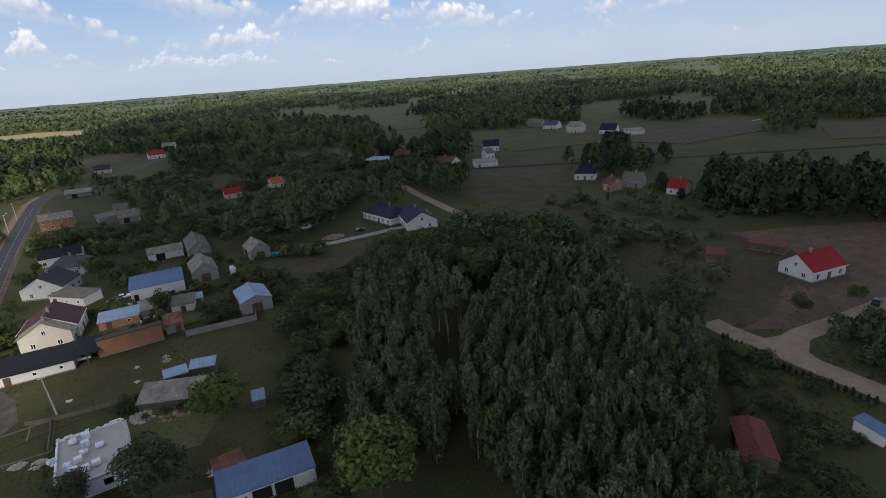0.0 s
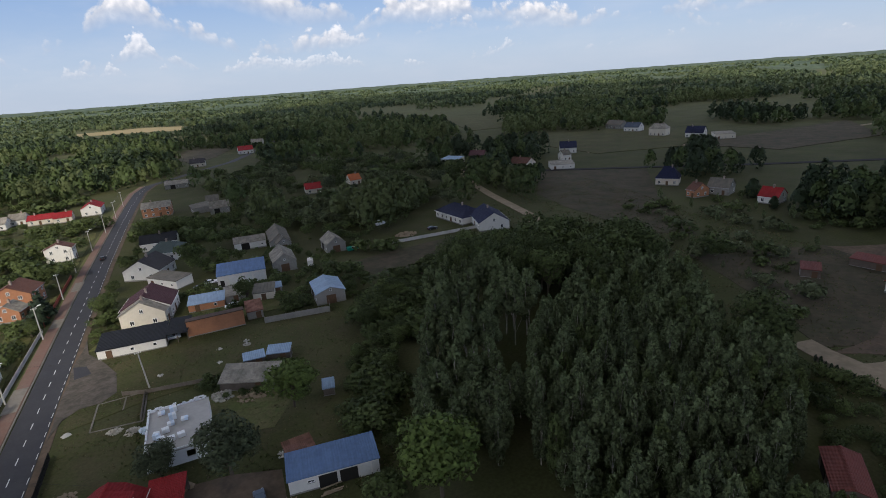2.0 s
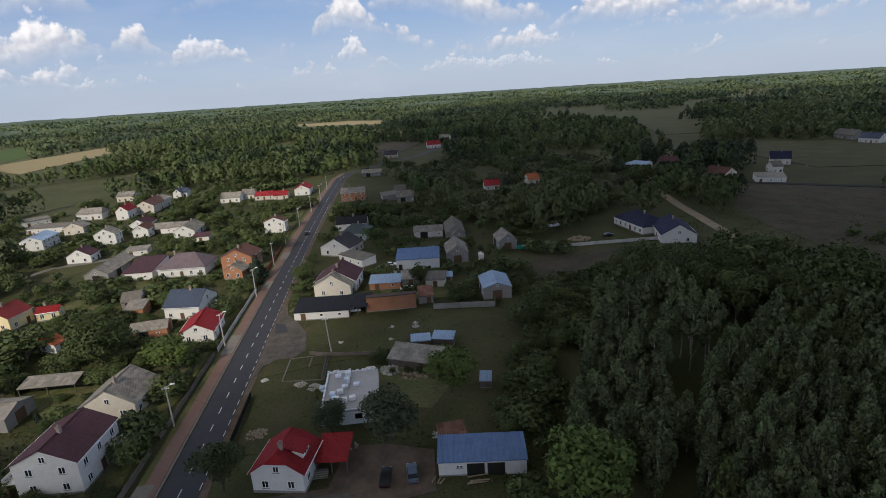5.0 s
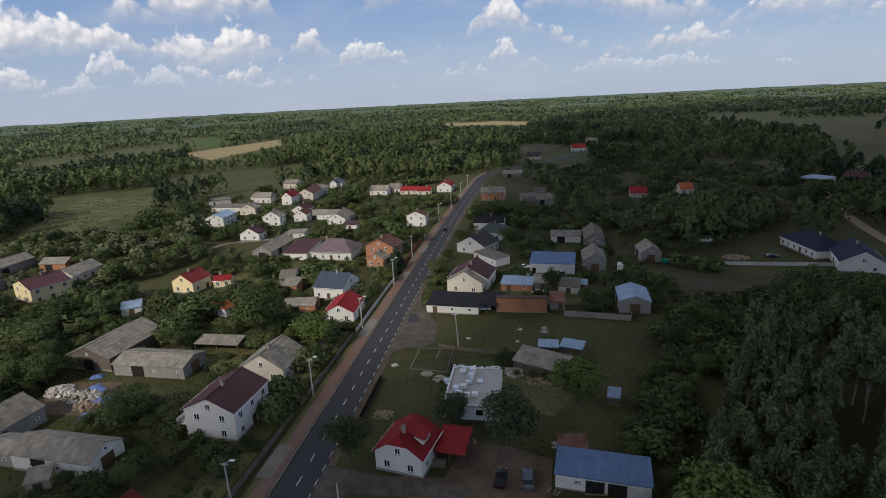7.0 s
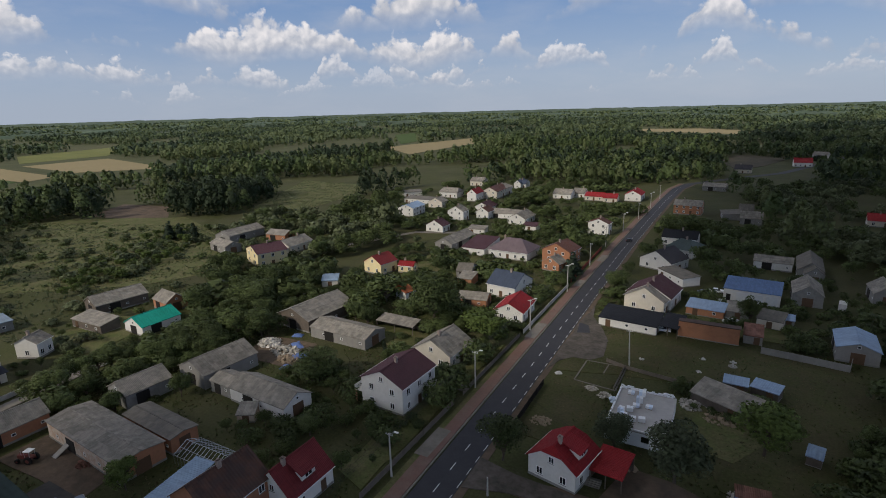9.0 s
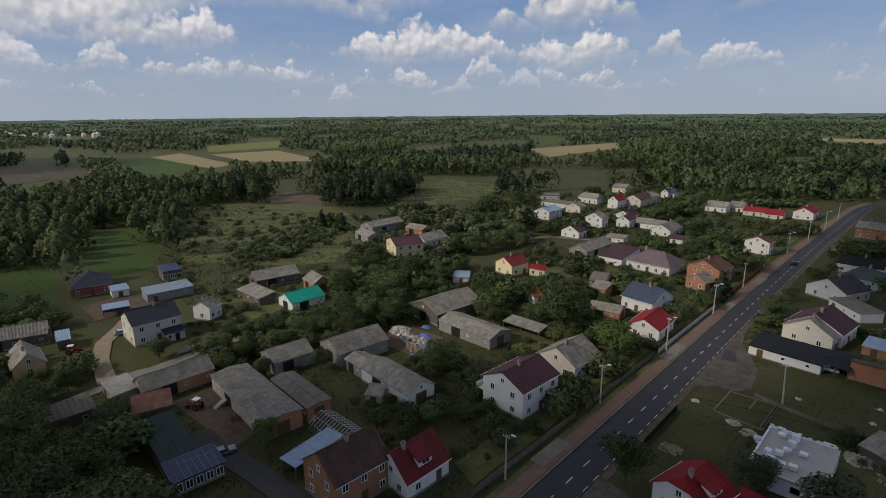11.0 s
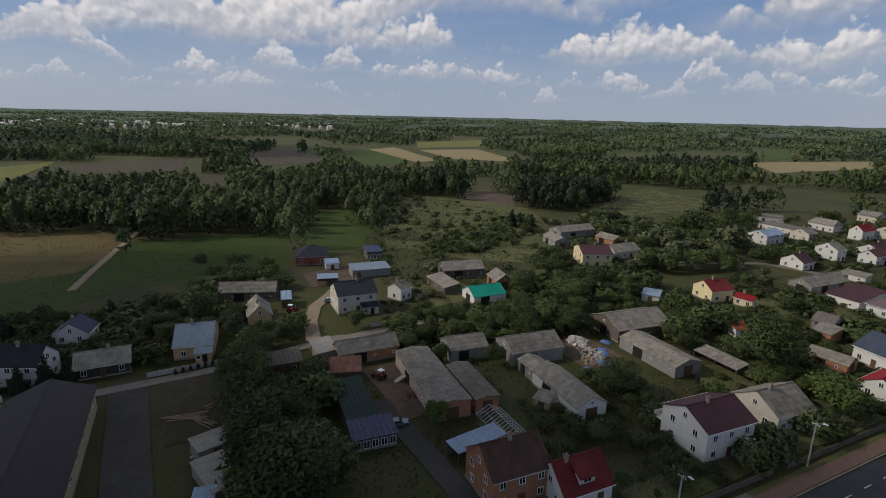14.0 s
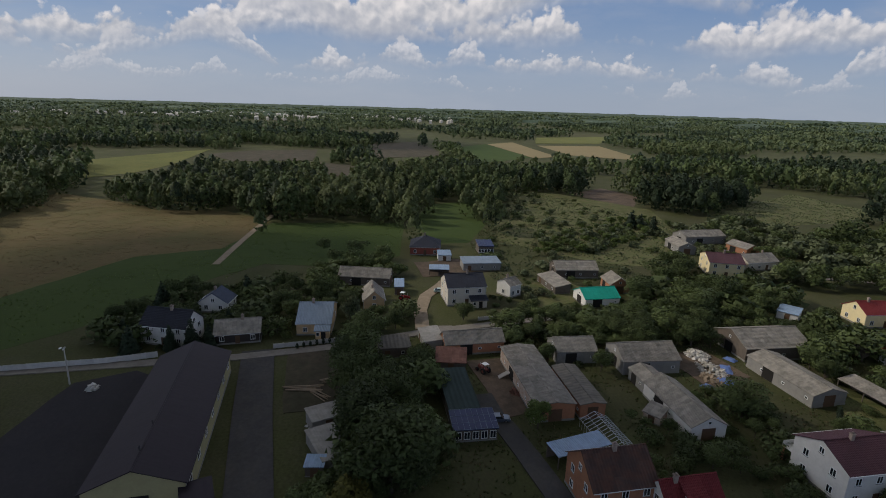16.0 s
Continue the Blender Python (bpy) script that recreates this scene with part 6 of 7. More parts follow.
def greenhouse_frame():
    FOOT.append((-77.5, 51.2, 1, 0, 6, 3.2))
    e = tagged(new("greenhouse"), "bare grey pipe frame of a greenhouse", "greenhouse")
    e.location = (-83, 48.3, 0)
    L, W = 11.0, 5.7
    n = 13
    for i in range(n):
        px = L * i / (n - 1)
        bm = bmesh.new()
        rod(bm, (px, 0, 0), (px, 0, 1.8), 0.04)
        rod(bm, (px, W, 0), (px, W, 1.8), 0.04)
        rod(bm, (px, 0, 1.8), (px, W / 2, 3.2), 0.05)
        rod(bm, (px, W, 1.8), (px, W / 2, 3.2), 0.05)
        part("rib", bm, METAL, e)
    for py, pz in ((0, 1.8), (W, 1.8), (W / 2, 3.2), (W * 0.25, 2.5), (W * 0.75, 2.5)):
        part("purlin", rod(bmesh.new(), (0, py, pz), (L, py, pz), 0.045), METAL, e)


greenhouse_frame()


def logs(x, y, turn, L, n, label):
    r = random.Random(int(x * 10 + y))
    bm = bmesh.new()
    for i in range(n):
        yy = r.uniform(-0.9, 0.9)
        a = r.uniform(-0.12, 0.12)
        rod(bm, (-L / 2 * r.uniform(0.6, 1), yy, 0.15 + 0.1 * i % 0.5), (L / 2 * r.uniform(0.6, 1), yy + a * L, 0.18 + 0.1 * i % 0.6), 0.13, 0.1, 6)
    ob = tagged(new("log_pile", mesh_of(bm, "log_pile", LOGW)), label, "log pile", kind="stuff")
    ob.matrix_basis = pose(x, y, 0, 0, 0, turn)


logs(-107, -4.5, 80, 9.0, 9, "long peeled logs lying on rough grass")
logs(-104, -1.0, 40, 6.0, 5, "peeled logs lying on rough grass")
logs(-110, 1.5, 110, 5.0, 5, "short logs stacked on rough grass")
logs(9.6, 70.6, -5, 4.0, 5, "boards lying before the garage row")
logs(3.2, 71.5, 60, 1.6, 4, "pale timber offcuts on the earth yard")


def well(x, y):
    e = tagged(new("garden_monument"), "white stone post on a round concrete base", "monument")
    e.location = (x, y, 0)
    part("base", rod(bmesh.new(), (0, 0, -0.1), (0, 0, 0.18), 1.1, 1.0, 16), CONCRETE, e)
    bm = box(bmesh.new(), -0.22, 0.22, -0.22, 0.22, 0.18, 1.5)
    bmesh.ops.bevel(bm, geom=bm.edges[:], offset=0.04, segments=1)
    part("post", bm, PANEL, e)
    part("cap", box(bmesh.new(), -0.75, 0.75, -0.16, 0.16, 1.0, 1.22), PANEL, e)


well(2.9, 131.2)
for x, y in ((-3.6, 132.2), (-3.9, 124.8), (-16.5, 126)):
    heap(x, y, 0.6, 0.5, RUBBLE, "small pale concrete lumps on the grass", 10, 0.5)


def ramp():
    e = tagged(new("loading_ramp"), "worn concrete ramp leaning on a farm building", "ramp")
    e.matrix_basis = pose(-104.6, 41.2, 0, 0, 0, 0)
    bm = bmesh.new()
    slab(bm, [(-0.7, -2.2, 0.12), (0.7, -2.2, 0.12), (0.7, 1.4, 1.9), (-0.7, 1.4, 1.9)], 0.14)
    part("ramp_deck", bm, CONCRETE, e)
    for px in (-0.6, 0.6):
        part("post", box(bmesh.new(), px - 0.06, px + 0.06, 1.2, 1.35, 0, 1.7), TIMBER, e)


ramp()


def steps(x, y, turn):
    e = tagged(new("porch_steps"), "pale stone porch steps with a low wall", "steps")
    e.matrix_basis = pose(x, y, 0, 0, 0, turn)
    for i in range(4):
        part("step", box(bmesh.new(), -1.4, 1.4, -1.6 + 0.32 * i, 0.0 if i == 3 else -1.28 + 0.32 * i, -0.05, 0.17 * (i + 1)), PALEPAVE, e)


steps(-16.2, 77.2, 0)


# ---- trees ----
def quads_mesh(name, verts, mat, per=4, normals=None):
    """A mesh of loose leaf blades, with the crown's own soft normals where given."""
    n = len(verts) // per
    me = bpy.data.meshes.new(name)
    me.vertices.add(len(verts))
    me.vertices.foreach_set("co", np.asarray(verts, dtype=np.float32).ravel())
    me.loops.add(len(verts))
    me.loops.foreach_set("vertex_index", np.arange(len(verts), dtype=np.int32))
    me.polygons.add(n)
    me.polygons.foreach_set("loop_start", np.arange(0, len(verts), per, dtype=np.int32))
    me.polygons.foreach_set("loop_total", np.full(n, per, dtype=np.int32))
    me.update(calc_edges=True)
    if normals is not None:
        at_ = me.attributes.new("custom_normal", "FLOAT_VECTOR", "POINT")
        at_.data.foreach_set("vector", np.asarray(normals, dtype=np.float32).ravel())
    me.materials.append(mat)
    return me


def unit(v):
    return v / np.maximum(np.linalg.norm(v, axis=1), 1e-6)[:, None]


def blades(rs, lobes, count, size, droop=0.0, inner=0.72):
    """Leaf blades over a set of lobes (x, y, z, rx, rz), facing mostly outwards. Returns 3 * count corners and their normals."""
    lobes = np.asarray(lobes, dtype=float)
    w = lobes[:, 3] ** 2
    pick = rs.choice(len(lobes), count, p=w / w.sum())
    d = unit(rs.normal(size=(count, 3)))
    d[:, 2] = np.abs(d[:, 2]) * np.where(rs.random(count) < 0.72, 1, -1)
    lb = lobes[pick]
    rad = inner + (1.08 - inner) * rs.random(count)
    c = lb[:, :3] + d * np.stack([lb[:, 3], lb[:, 3], lb[:, 4]], 1) * rad[:, None]
    nrm = unit(d + rs.normal(size=(count, 3)) * 0.55)
    a = unit(np.cross(nrm, rs.normal(size=(count, 3))))
    a = unit(a + np.array([0, 0, droop]) * np.where(a[:, 2] < 0, -1.0, 1.0)[:, None])
    b = unit(np.cross(nrm, a))
    s = size * (0.6 + 0.8 * rs.random(count))[:, None]
    mid = np.average(lobes[:, :3], axis=0, weights=w)
    soft = unit(0.42 * unit(c - mid) + 0.45 * d + 0.5 * nrm + np.array([0, 0, 0.15]))
    return np.stack([c - a * s * 0.6, c + a * s * 0.45 - b * s * 0.5, c + a * s * 0.4 + b * s * 0.5], 1).reshape(-1, 3), np.repeat(soft, 3, 0)


def lobes_for(rs, kind, h):
    """Lobes of a crown of height h, trunk foot at the origin."""
    out = []
    if kind == "tall":            # poplar or birch: narrow, high, broken outline
        base, wid = 0.16 * h, 0.135 * h
        for i in range(38):
            q = (i + rs.random()) / 38
            r = wid * math.sin(math.pi * (0.16 + 0.76 * q)) ** 0.9
            an = rs.random() * 6.28
            w = wid * (0.40 - 0.14 * q) * (0.75 + 0.5 * rs.random())
            out.append((math.cos(an) * r * 0.85, math.sin(an) * r * 0.85, base + (h * 0.90 - base) * q, w, w * 2.0))
        out.append((rs.normal() * 0.1, rs.normal() * 0.1, h * 0.93, wid * 0.28, wid * 0.5))
    elif kind == "bare":          # birch with a high thin crown over a bare pale stem
        base, wid = 0.48 * h, 0.12 * h
        for i in range(16):
            q = rs.random()
            r = wid * (1.0 - 0.75 * q)
            an = rs.random() * 6.28
            out.append((math.cos(an) * r, math.sin(an) * r, base + (h * 0.95 - base) * q, wid * (0.42 - 0.2 * q), wid * 0.7))
    elif kind == "cone":
        for i in range(16):
            q = i / 15
            out.append((rs.normal() * 0.02 * h, rs.normal() * 0.02 * h, h * (0.1 + 0.86 * q), h * 0.2 * (1 - q) + 0.03 * h, h * 0.06))
    elif kind == "column":
        for i in range(8):
            q = i / 7
            out.append((0, 0, h * (0.12 + 0.76 * q), h * 0.2 * math.sin(0.5 + 2.2 * q), h * 0.13))
    elif kind == "bush":
        for i in range(9):
            an, q = rs.random() * 6.28, rs.random() ** 0.5
            r = 0.45 * h * q
            out.append((math.cos(an) * r, math.sin(an) * r, h * (0.25 + 0.42 * rs.random() * (1.2 - q)), h * 0.3, h * 0.26))
    else:                         # round crown
        wid = 0.36 * h
        for i in range(24):
            d = rs.normal(size=3)
            d /= np.linalg.norm(d)
            q = rs.random() ** 0.4 * 0.78
            out.append((d[0] * wid * q, d[1] * wid * q, h * 0.58 + d[2] * h * 0.33 * q, wid * (0.3 + 0.22 * rs.random()), wid * (0.26 + 0.2 * rs.random())))
    return out


def trunk_mesh(rs, kind, h, mat, lobes):
    bm = bmesh.new()
    r = h * (0.008 if kind in ("tall", "bare") else 0.02)
    bend = [Vector((0, 0, -0.15))]
    top = h * (0.9 if kind in ("tall", "bare", "cone", "column") else 0.6)
    for i in range(1, 6):
        bend.append(Vector((rs.normal() * h * 0.008 * i ** 0.5, rs.normal() * h * 0.008 * i ** 0.5, top * i / 5)))
    rings = tube(bm, bend, [r * (1 - 0.17 * i) for i in range(6)], 6)
    if kind in ("tall", "bare"):
        # thin limbs that rise beside the stem
        for lb in lobes[::4]:
            k = min(4, max(1, int(5 * (lb[2] - 0.16 * h) / top)))
            rod(bm, bend[k], Vector(lb[:3]) + Vector((0, 0, lb[4] * 0.5)), r * 0.32, r * 0.1, 4)
    elif kind not in ("cone", "column"):
        bm.faces.ensure_lookup_table()
        free = {k: [bm.faces[k * 6 + i] for i in range(6)] for k in range(5)}
        for f in free.values():
            for g_ in f:
                g_.normal_update()
        for lb in lobes[:10]:
            k = 1 + int(3 * rs.random())
            if lb[2] > bend[k].z and free[k]:
                # a limb grows out of a side of the trunk
                side = min(free[k], key=lambda f: -f.calc_center_median().dot(Vector((lb[0], lb[1], 0))))
                free[k].remove(side)
                mid = side.calc_center_median()
                new_f = bmesh.ops.extrude_discrete_faces(bm, faces=[side])["faces"][0]
                for v in new_f.verts:
                    v.co = Vector(lb[:3]) + (v.co - mid) * 0.12
    return mesh_of(bm, "trunk", mat)


TREES = {}


def species(key, kind, leaf, h, count, size, label, bark=None, variants=3, droop=0.0, category="tree"):
    """Builds the meshes of a kind of tree, in a few variants."""
    made = []
    for v in range(variants):
        rs = np.random.RandomState(hash_of(key) + v)
        lb = lobes_for(rs, kind, h)
        crown = quads_mesh("crown", *(lambda q: (q[0], LEAF[leaf], 3, q[1]))(blades(rs, lb, count, size, droop)))
        made.append((trunk_mesh(rs, kind, h, bark or BARK, lb), crown))
    few = max(150, count // 6)
    TREES[key] = (made, h, label, category, (blades(rs, lb, few, size * 2.0, droop), blades(rs, lb, count // 3, size * 1.6, droop)), leaf)


def hash_of(s):
    return sum(ord(c) * (i + 3) for i, c in enumerate(s)) % 9973


TALLY = [0]


def tree(key, x, y, h, wide=1.0, turn=None):
    """Plants a tree of height h."""
    made, h0, label, category, _, _ = TREES[key]
    TALLY[0] += 1
    trunk, crown = made[TALLY[0] % len(made)]
    e = tagged(new(category.replace(" ", "_")), label, category, category + "s")
    s = h / h0
    e.matrix_basis = pose(x, y, rise(math.hypot(x, y)), 0, 0, (TALLY[0] * 77.7) % 360 if turn is None else turn) @ Matrix.Diagonal((s * wide, s * wide, s, 1))
    part("trunk", trunk, None, e)
    part("crown", crown, None, e)
    return e


species("poplar", "tall", "birch", 18.0, 2100, 0.54, "tall slender birch with a thin grey-green crown", BIRCHBARK, 5, 1.0, "birch")
species("aspen", "tall", "mid", 18.0, 3200, 0.50, "tall aspen with a dark green crown", BARK, 4, 0.5, "aspen")
species("birch", "bare", "birch", 16.0, 1900, 0.42, "birch with a bare pale stem and thin crown", BIRCHBARK, 3, 1.0, "birch")
species("maple", "round", "dark", 12.0, 4900, 0.33, "broad dark green garden tree", BARK, 3)
species("lime", "round", "mid", 10.0, 3700, 0.32, "round green garden tree in leaf", BARK, 4)
species("walnut", "round", "bright", 9.0, 4600, 0.32, "bright green spreading walnut tree", BARK, 2)
species("greytree", "round", "grey", 11.0, 7000, 0.30, "dense grey-green tree beside a house", BARK, 2)
species("willow", "round", "willow", 9.0, 3000, 0.40, "pale silvery spreading willow", BARK, 3, 1.0)
species("spruce", "cone", "pine", 9.0, 2400, 0.42, "dark green pointed spruce", BARK, 2)
species("thuja", "column", "pine", 3.0, 500, 0.20, "small dark clipped thuja", BARK, 1, category="hedge plant")
species("shrub", "bush", "mid", 3.0, 800, 0.26, "rounded green leafy garden shrub", BARK, 3, category="shrub")
species("scrub", "bush", "dark", 3.0, 800, 0.26, "dense dark green garden shrub", BARK, 3, category="shrub")
species("palebush", "bush", "willow", 3.0, 800, 0.26, "pale green meadow bush", BARK, 2, category="shrub")
species("yellowtree", "round", "yellow", 9.0, 3600, 0.42, "yellow-green leafy garden tree", BARK, 1)


BOUNDS = []


def blocked(x, y, margin):
    for fx, fy, c, s, a, b in FOOT:
        dx, dy = x - fx, y - fy
        if abs(dx) + abs(dy) > 45:
            continue
        if abs(dx * c + dy * s) < a + margin and abs(-dx * s + dy * c) < b + margin:
            return True
    if len(BOUNDS) != len(CLEAR):
        BOUNDS[:] = [(min(p[0] for p in q), max(p[0] for p in q), min(p[1] for p in q), max(p[1] for p in q)) for q in CLEAR]
    return any(b[0] < x < b[1] and b[2] < y < b[3] and inside(x, y, p) for b, p in zip(BOUNDS, CLEAR))


def in_open(x, y):
    return any(inside(x, y, p) for p in OPEN)


PLANTED = {}
WANTED = []       # every plant asked for: kind, place, height, width


def planted(x, y):
    PLANTED.setdefault((int(x // 5), int(y // 5)), []).append((x, y))


def near_planted(x, y, gap):
    i, j = int(x // 5), int(y // 5)
    return any((x - a) ** 2 + (y - b) ** 2 < gap * gap for di in (-1, 0, 1) for dj in (-1, 0, 1) for a, b in PLANTED.get((i + di, j + dj), ()))


def low_on_sight_lines(x, y, h):
    """Lowers a garden tree that would hide a house from the camera at the origin."""
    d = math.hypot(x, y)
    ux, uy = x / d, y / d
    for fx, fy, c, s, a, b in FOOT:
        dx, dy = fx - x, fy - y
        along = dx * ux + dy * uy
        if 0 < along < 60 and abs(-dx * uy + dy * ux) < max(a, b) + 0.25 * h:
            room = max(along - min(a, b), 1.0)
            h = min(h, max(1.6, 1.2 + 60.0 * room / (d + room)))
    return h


def scatter(area, kinds, count, hmin, hmax, gap, margin=1.5, open_too=False, seed=1, wide=1.0):
    """Plants a number of trees at random in a plan outline."""
    r = random.Random(seed)
    xs, ys = [p[0] for p in area], [p[1] for p in area]
    done = tries = 0
    while done < count and tries < count * 25:
        tries += 1
        x, y = r.uniform(min(xs), max(xs)), r.uniform(min(ys), max(ys))
        h = r.uniform(hmin, hmax)
        if not inside(x, y, area) or blocked(x, y, margin + h * 0.1) or (not open_too and in_open(x, y)):
            continue
        if near_planted(x, y, gap):
            continue
        h = low_on_sight_lines(x, y, h)
        planted(x, y)
        WANTED.append((r.choice(kinds), x, y, h, wide * r.uniform(0.85, 1.2)))
        done += 1


def at(key, x, y, h, wide=1.0):
    planted(x, y)
    WANTED.append((key, x, y, h, wide))


def plant_all(limit=285):
    """The plants nearest to the village crossing become things of their own; the rest are joined by leaf colour."""
    count, rest = {}, {}
    for key, x, y, h, wide in sorted(WANTED, key=lambda p: math.hypot(p[1] + 20, p[2] - 40)):
        category = TREES[key][3]
        n = count.get(category, 0)
        if n < limit and math.hypot(x, y) < 230:
            count[category] = n + 1
            tree(key, x, y, h, wide)
        else:
            rest.setdefault(TREES[key][5], []).append((key, x, y, h, wide))
    r = random.Random(3)
    for leaf, plants in rest.items():
        out, nor = [], []
        for key, x, y, h, wide in plants:
            (lite, soft), h0 = TREES[key][4][1 if math.hypot(x, y) < 170 else 0], TREES[key][1]
            a, s = r.uniform(0, 6.28), h / h0
            c, d = math.cos(a) * s * wide, math.sin(a) * s * wide
            out.append(np.stack([lite[:, 0] * c - lite[:, 1] * d + x, lite[:, 0] * d + lite[:, 1] * c + y, lite[:, 2] * s], 1))
            nor.append(np.stack([soft[:, 0] * math.cos(a) - soft[:, 1] * math.sin(a), soft[:, 0] * math.sin(a) + soft[:, 1] * math.cos(a), soft[:, 2]], 1))
        ob = new("thicket", quads_mesh("thicket", np.concatenate(out), LEAF[leaf], 3, np.concatenate(nor)))
        tagged(ob, "many garden trees and bushes with " + leaf + " leaves", "thicket", kind="stuff")


# ---- planting ----
for key, x, y, h, wd in (("greytree", -4.4, 82.6, 11.5, 1.35), ("greytree", -15, 87.5, 7.6, 1.3), ("walnut", 8.5, 97, 10.5, 1.4), ("maple", -31.5, 75.5, 9.5, 1.25),
                         ("maple", -72, 122, 17.0, 1.15), ("walnut", -55, 120, 9.5, 2.0), ("maple", -192, 236, 17, 1.3), ("willow", -156, 222, 16, 1.3),
                         ("maple", -80, 83, 8.5, 1.7), ("lime", -70, 245, 11, 1.6), ("spruce", -50, 184, 9.5, 1.6), ("lime", -32, 172, 8.5, 1.2),
                         ("lime", 6, 161, 9, 0.9), ("lime", -9, 208, 11, 1.1), ("walnut", 24, 61, 14.5, 1.3), ("spruce", -247, 161, 10, 1.4),
                         ("spruce", -233, 165, 10, 1.2), ("spruce", -243, 164, 9, 1.2), ("maple", -72, 10, 15, 1.4), ("maple", -110, 5, 11, 1.0),
                         ("maple", -84, 7, 13, 1.4), ("maple", -94, 9, 11, 1.3), ("lime", -104, 12, 8, 1.2), ("yellowtree", -66, 3, 8.5, 1.2),
                         ("lime", -161, 0, 10.0, 1.3), ("lime", -213, 2, 8, 1.0), ("lime", -213, 15, 6.4, 2.2), ("lime", -109, 53, 6.0, 1.2),
                         ("lime", -103, 64, 6.2, 1.2), ("walnut", -84, 40, 6.5, 1.1), ("willow", -137, 8, 11, 0.8), ("maple", 101, 64, 15.5, 1.15),
                         ("maple", 141, 108, 10, 1.7), ("lime", -122, 84, 7.5, 1.8), ("lime", -128, 108, 11, 1.8), ("lime", -139, 40, 5.5, 1.6),
                         ("spruce", -52, 190, 6, 1.4), ("spruce", -48.5, 178, 5, 1.5), ("spruce", -130.5, -31, 8.5, 1.2), ("spruce", -131, -36, 7.0, 1.2), ("spruce", -131.5, -27.5, 6.5, 1.2), ("maple", 130, 52, 6, 1.1), ("lime", 143, 46, 6, 1.0)):
    at(key, x, y, h, wd)

WILLOWS = [(34, 240), (112, 236), (132, 250), (150, 300), (158, 420), (70, 450), (0, 420), (16, 300)]
# the grove beside the meadow
GROVE = [(19, 52), (26, 74), (35, 100), (50, 122), (66, 140), (100, 152), (122, 122), (110, 90), (96, 70), (88, 50), (62, 26), (32, 28)]
scatter([(36, 98), (50, 120), (70, 116), (66, 98), (52, 88), (42, 84)], ["birch"], 42, 13, 17, 2.4, open_too=True, seed=2, wide=1.2)
scatter([(26, 72), (34, 94), (48, 90), (46, 72), (36, 60)], ["birch", "poplar", "poplar"], 30, 9, 12, 2.6, open_too=True, seed=15, wide=1.2)
scatter([(38, 34), (40, 58), (52, 80), (66, 94), (84, 106), (106, 112), (112, 92), (96, 70), (88, 50), (62, 26)], ["poplar", "poplar", "poplar", "poplar", "aspen"], 400, 7.5, 14.0, 2.3,
        open_too=True, seed=3, wide=0.98)
scatter([(62, 122), (66, 142), (102, 152), (124, 124), (112, 108), (86, 112)], ["maple", "maple", "lime"], 46, 12, 17, 4.6, open_too=True, seed=4, wide=1.0)
scatter([(16, 60), (22, 76), (32, 102), (48, 124), (42, 128), (26, 112), (16, 84)], ["scrub", "shrub", "lime"], 40, 2.5, 6, 2.5, open_too=True, seed=5, wide=1.3)
# hedges and gardens east of the road
scatter([(30, 128), (48, 150), (84, 156), (70, 144), (50, 124), (36, 104)], ["lime", "scrub", "shrub", "maple"], 60, 3, 7.5, 3.0, open_too=True, seed=6, wide=1.3)
scatter([(-34, 145), (44, 145), (44, 178), (-34, 178)], ["shrub", "scrub", "lime"], 60, 2, 5.5, 2.6, 1.0, seed=7, wide=1.2)
scatter([(-34, 178), (60, 178), (60, 240), (-30, 240)], ["shrub", "lime", "lime", "maple"], 60, 3, 8, 3.4, 1.0, seed=8, wide=1.25)
scatter([(14, 286), (110, 276), (112, 236), (60, 226), (30, 240)], ["willow", "willow", "palebush", "lime"], 95, 5, 9, 4.0, seed=9, wide=1.45)
scatter([(-32, 240), (30, 240), (20, 300), (-30, 300)], ["lime", "shrub", "maple"], 50, 3, 9, 4.0, 1.0, seed=10, wide=1.25)
scatter([(-6, 108), (10, 104), (8, 122), (-8, 116)], ["scrub", "shrub", "lime"], 16, 2, 4.5, 1.8, 0.4, open_too=True, seed=11, wide=1.3)
scatter([(96, 74), (104, 62), (100, 26), (70, 20), (60, 34), (84, 56)], ["shrub", "scrub"], 40, 1.5, 4, 2.5, seed=12, wide=1.2)
scatter([(110, 40), (135, 42), (150, 10), (110, -30)], ["scrub", "lime", "poplar"], 60, 3, 9, 3.4, seed=13, wide=1.2)
scatter([(112, 60), (126, 122), (180, 190), (230, 160), (230, 90), (176, 98)], ["scrub", "shrub", "palebush", "poplar"], 90, 1.5, 6, 4.5, open_too=True, seed=14, wide=1.3)
# gardens west of the road
scatter([(-49, 40), (-49, 82), (-78, 84), (-90, 60), (-70, 40)], ["shrub", "scrub", "lime"], 34, 1.6, 4.5, 2.6, 1.0, seed=20, wide=1.3)
scatter([(-66, 62), (-66, 80), (-82, 92), (-92, 76), (-84, 60)], ["shrub", "scrub", "lime"], 16, 2, 4.5, 2.8, 1.2, seed=19, wide=1.5)
scatter([(-49, 84), (-49, 200), (-78, 200), (-84, 120), (-70, 96)], ["shrub", "lime", "lime", "scrub"], 66, 2.0, 7, 3.4, 1.2, seed=21, wide=1.3)
scatter([(-78, 110), (-80, 200), (-125, 190), (-120, 135), (-100, 112)], ["lime", "maple", "shrub", "scrub"], 64, 2.5, 9, 3.8, 1.2, seed=22, wide=1.3)
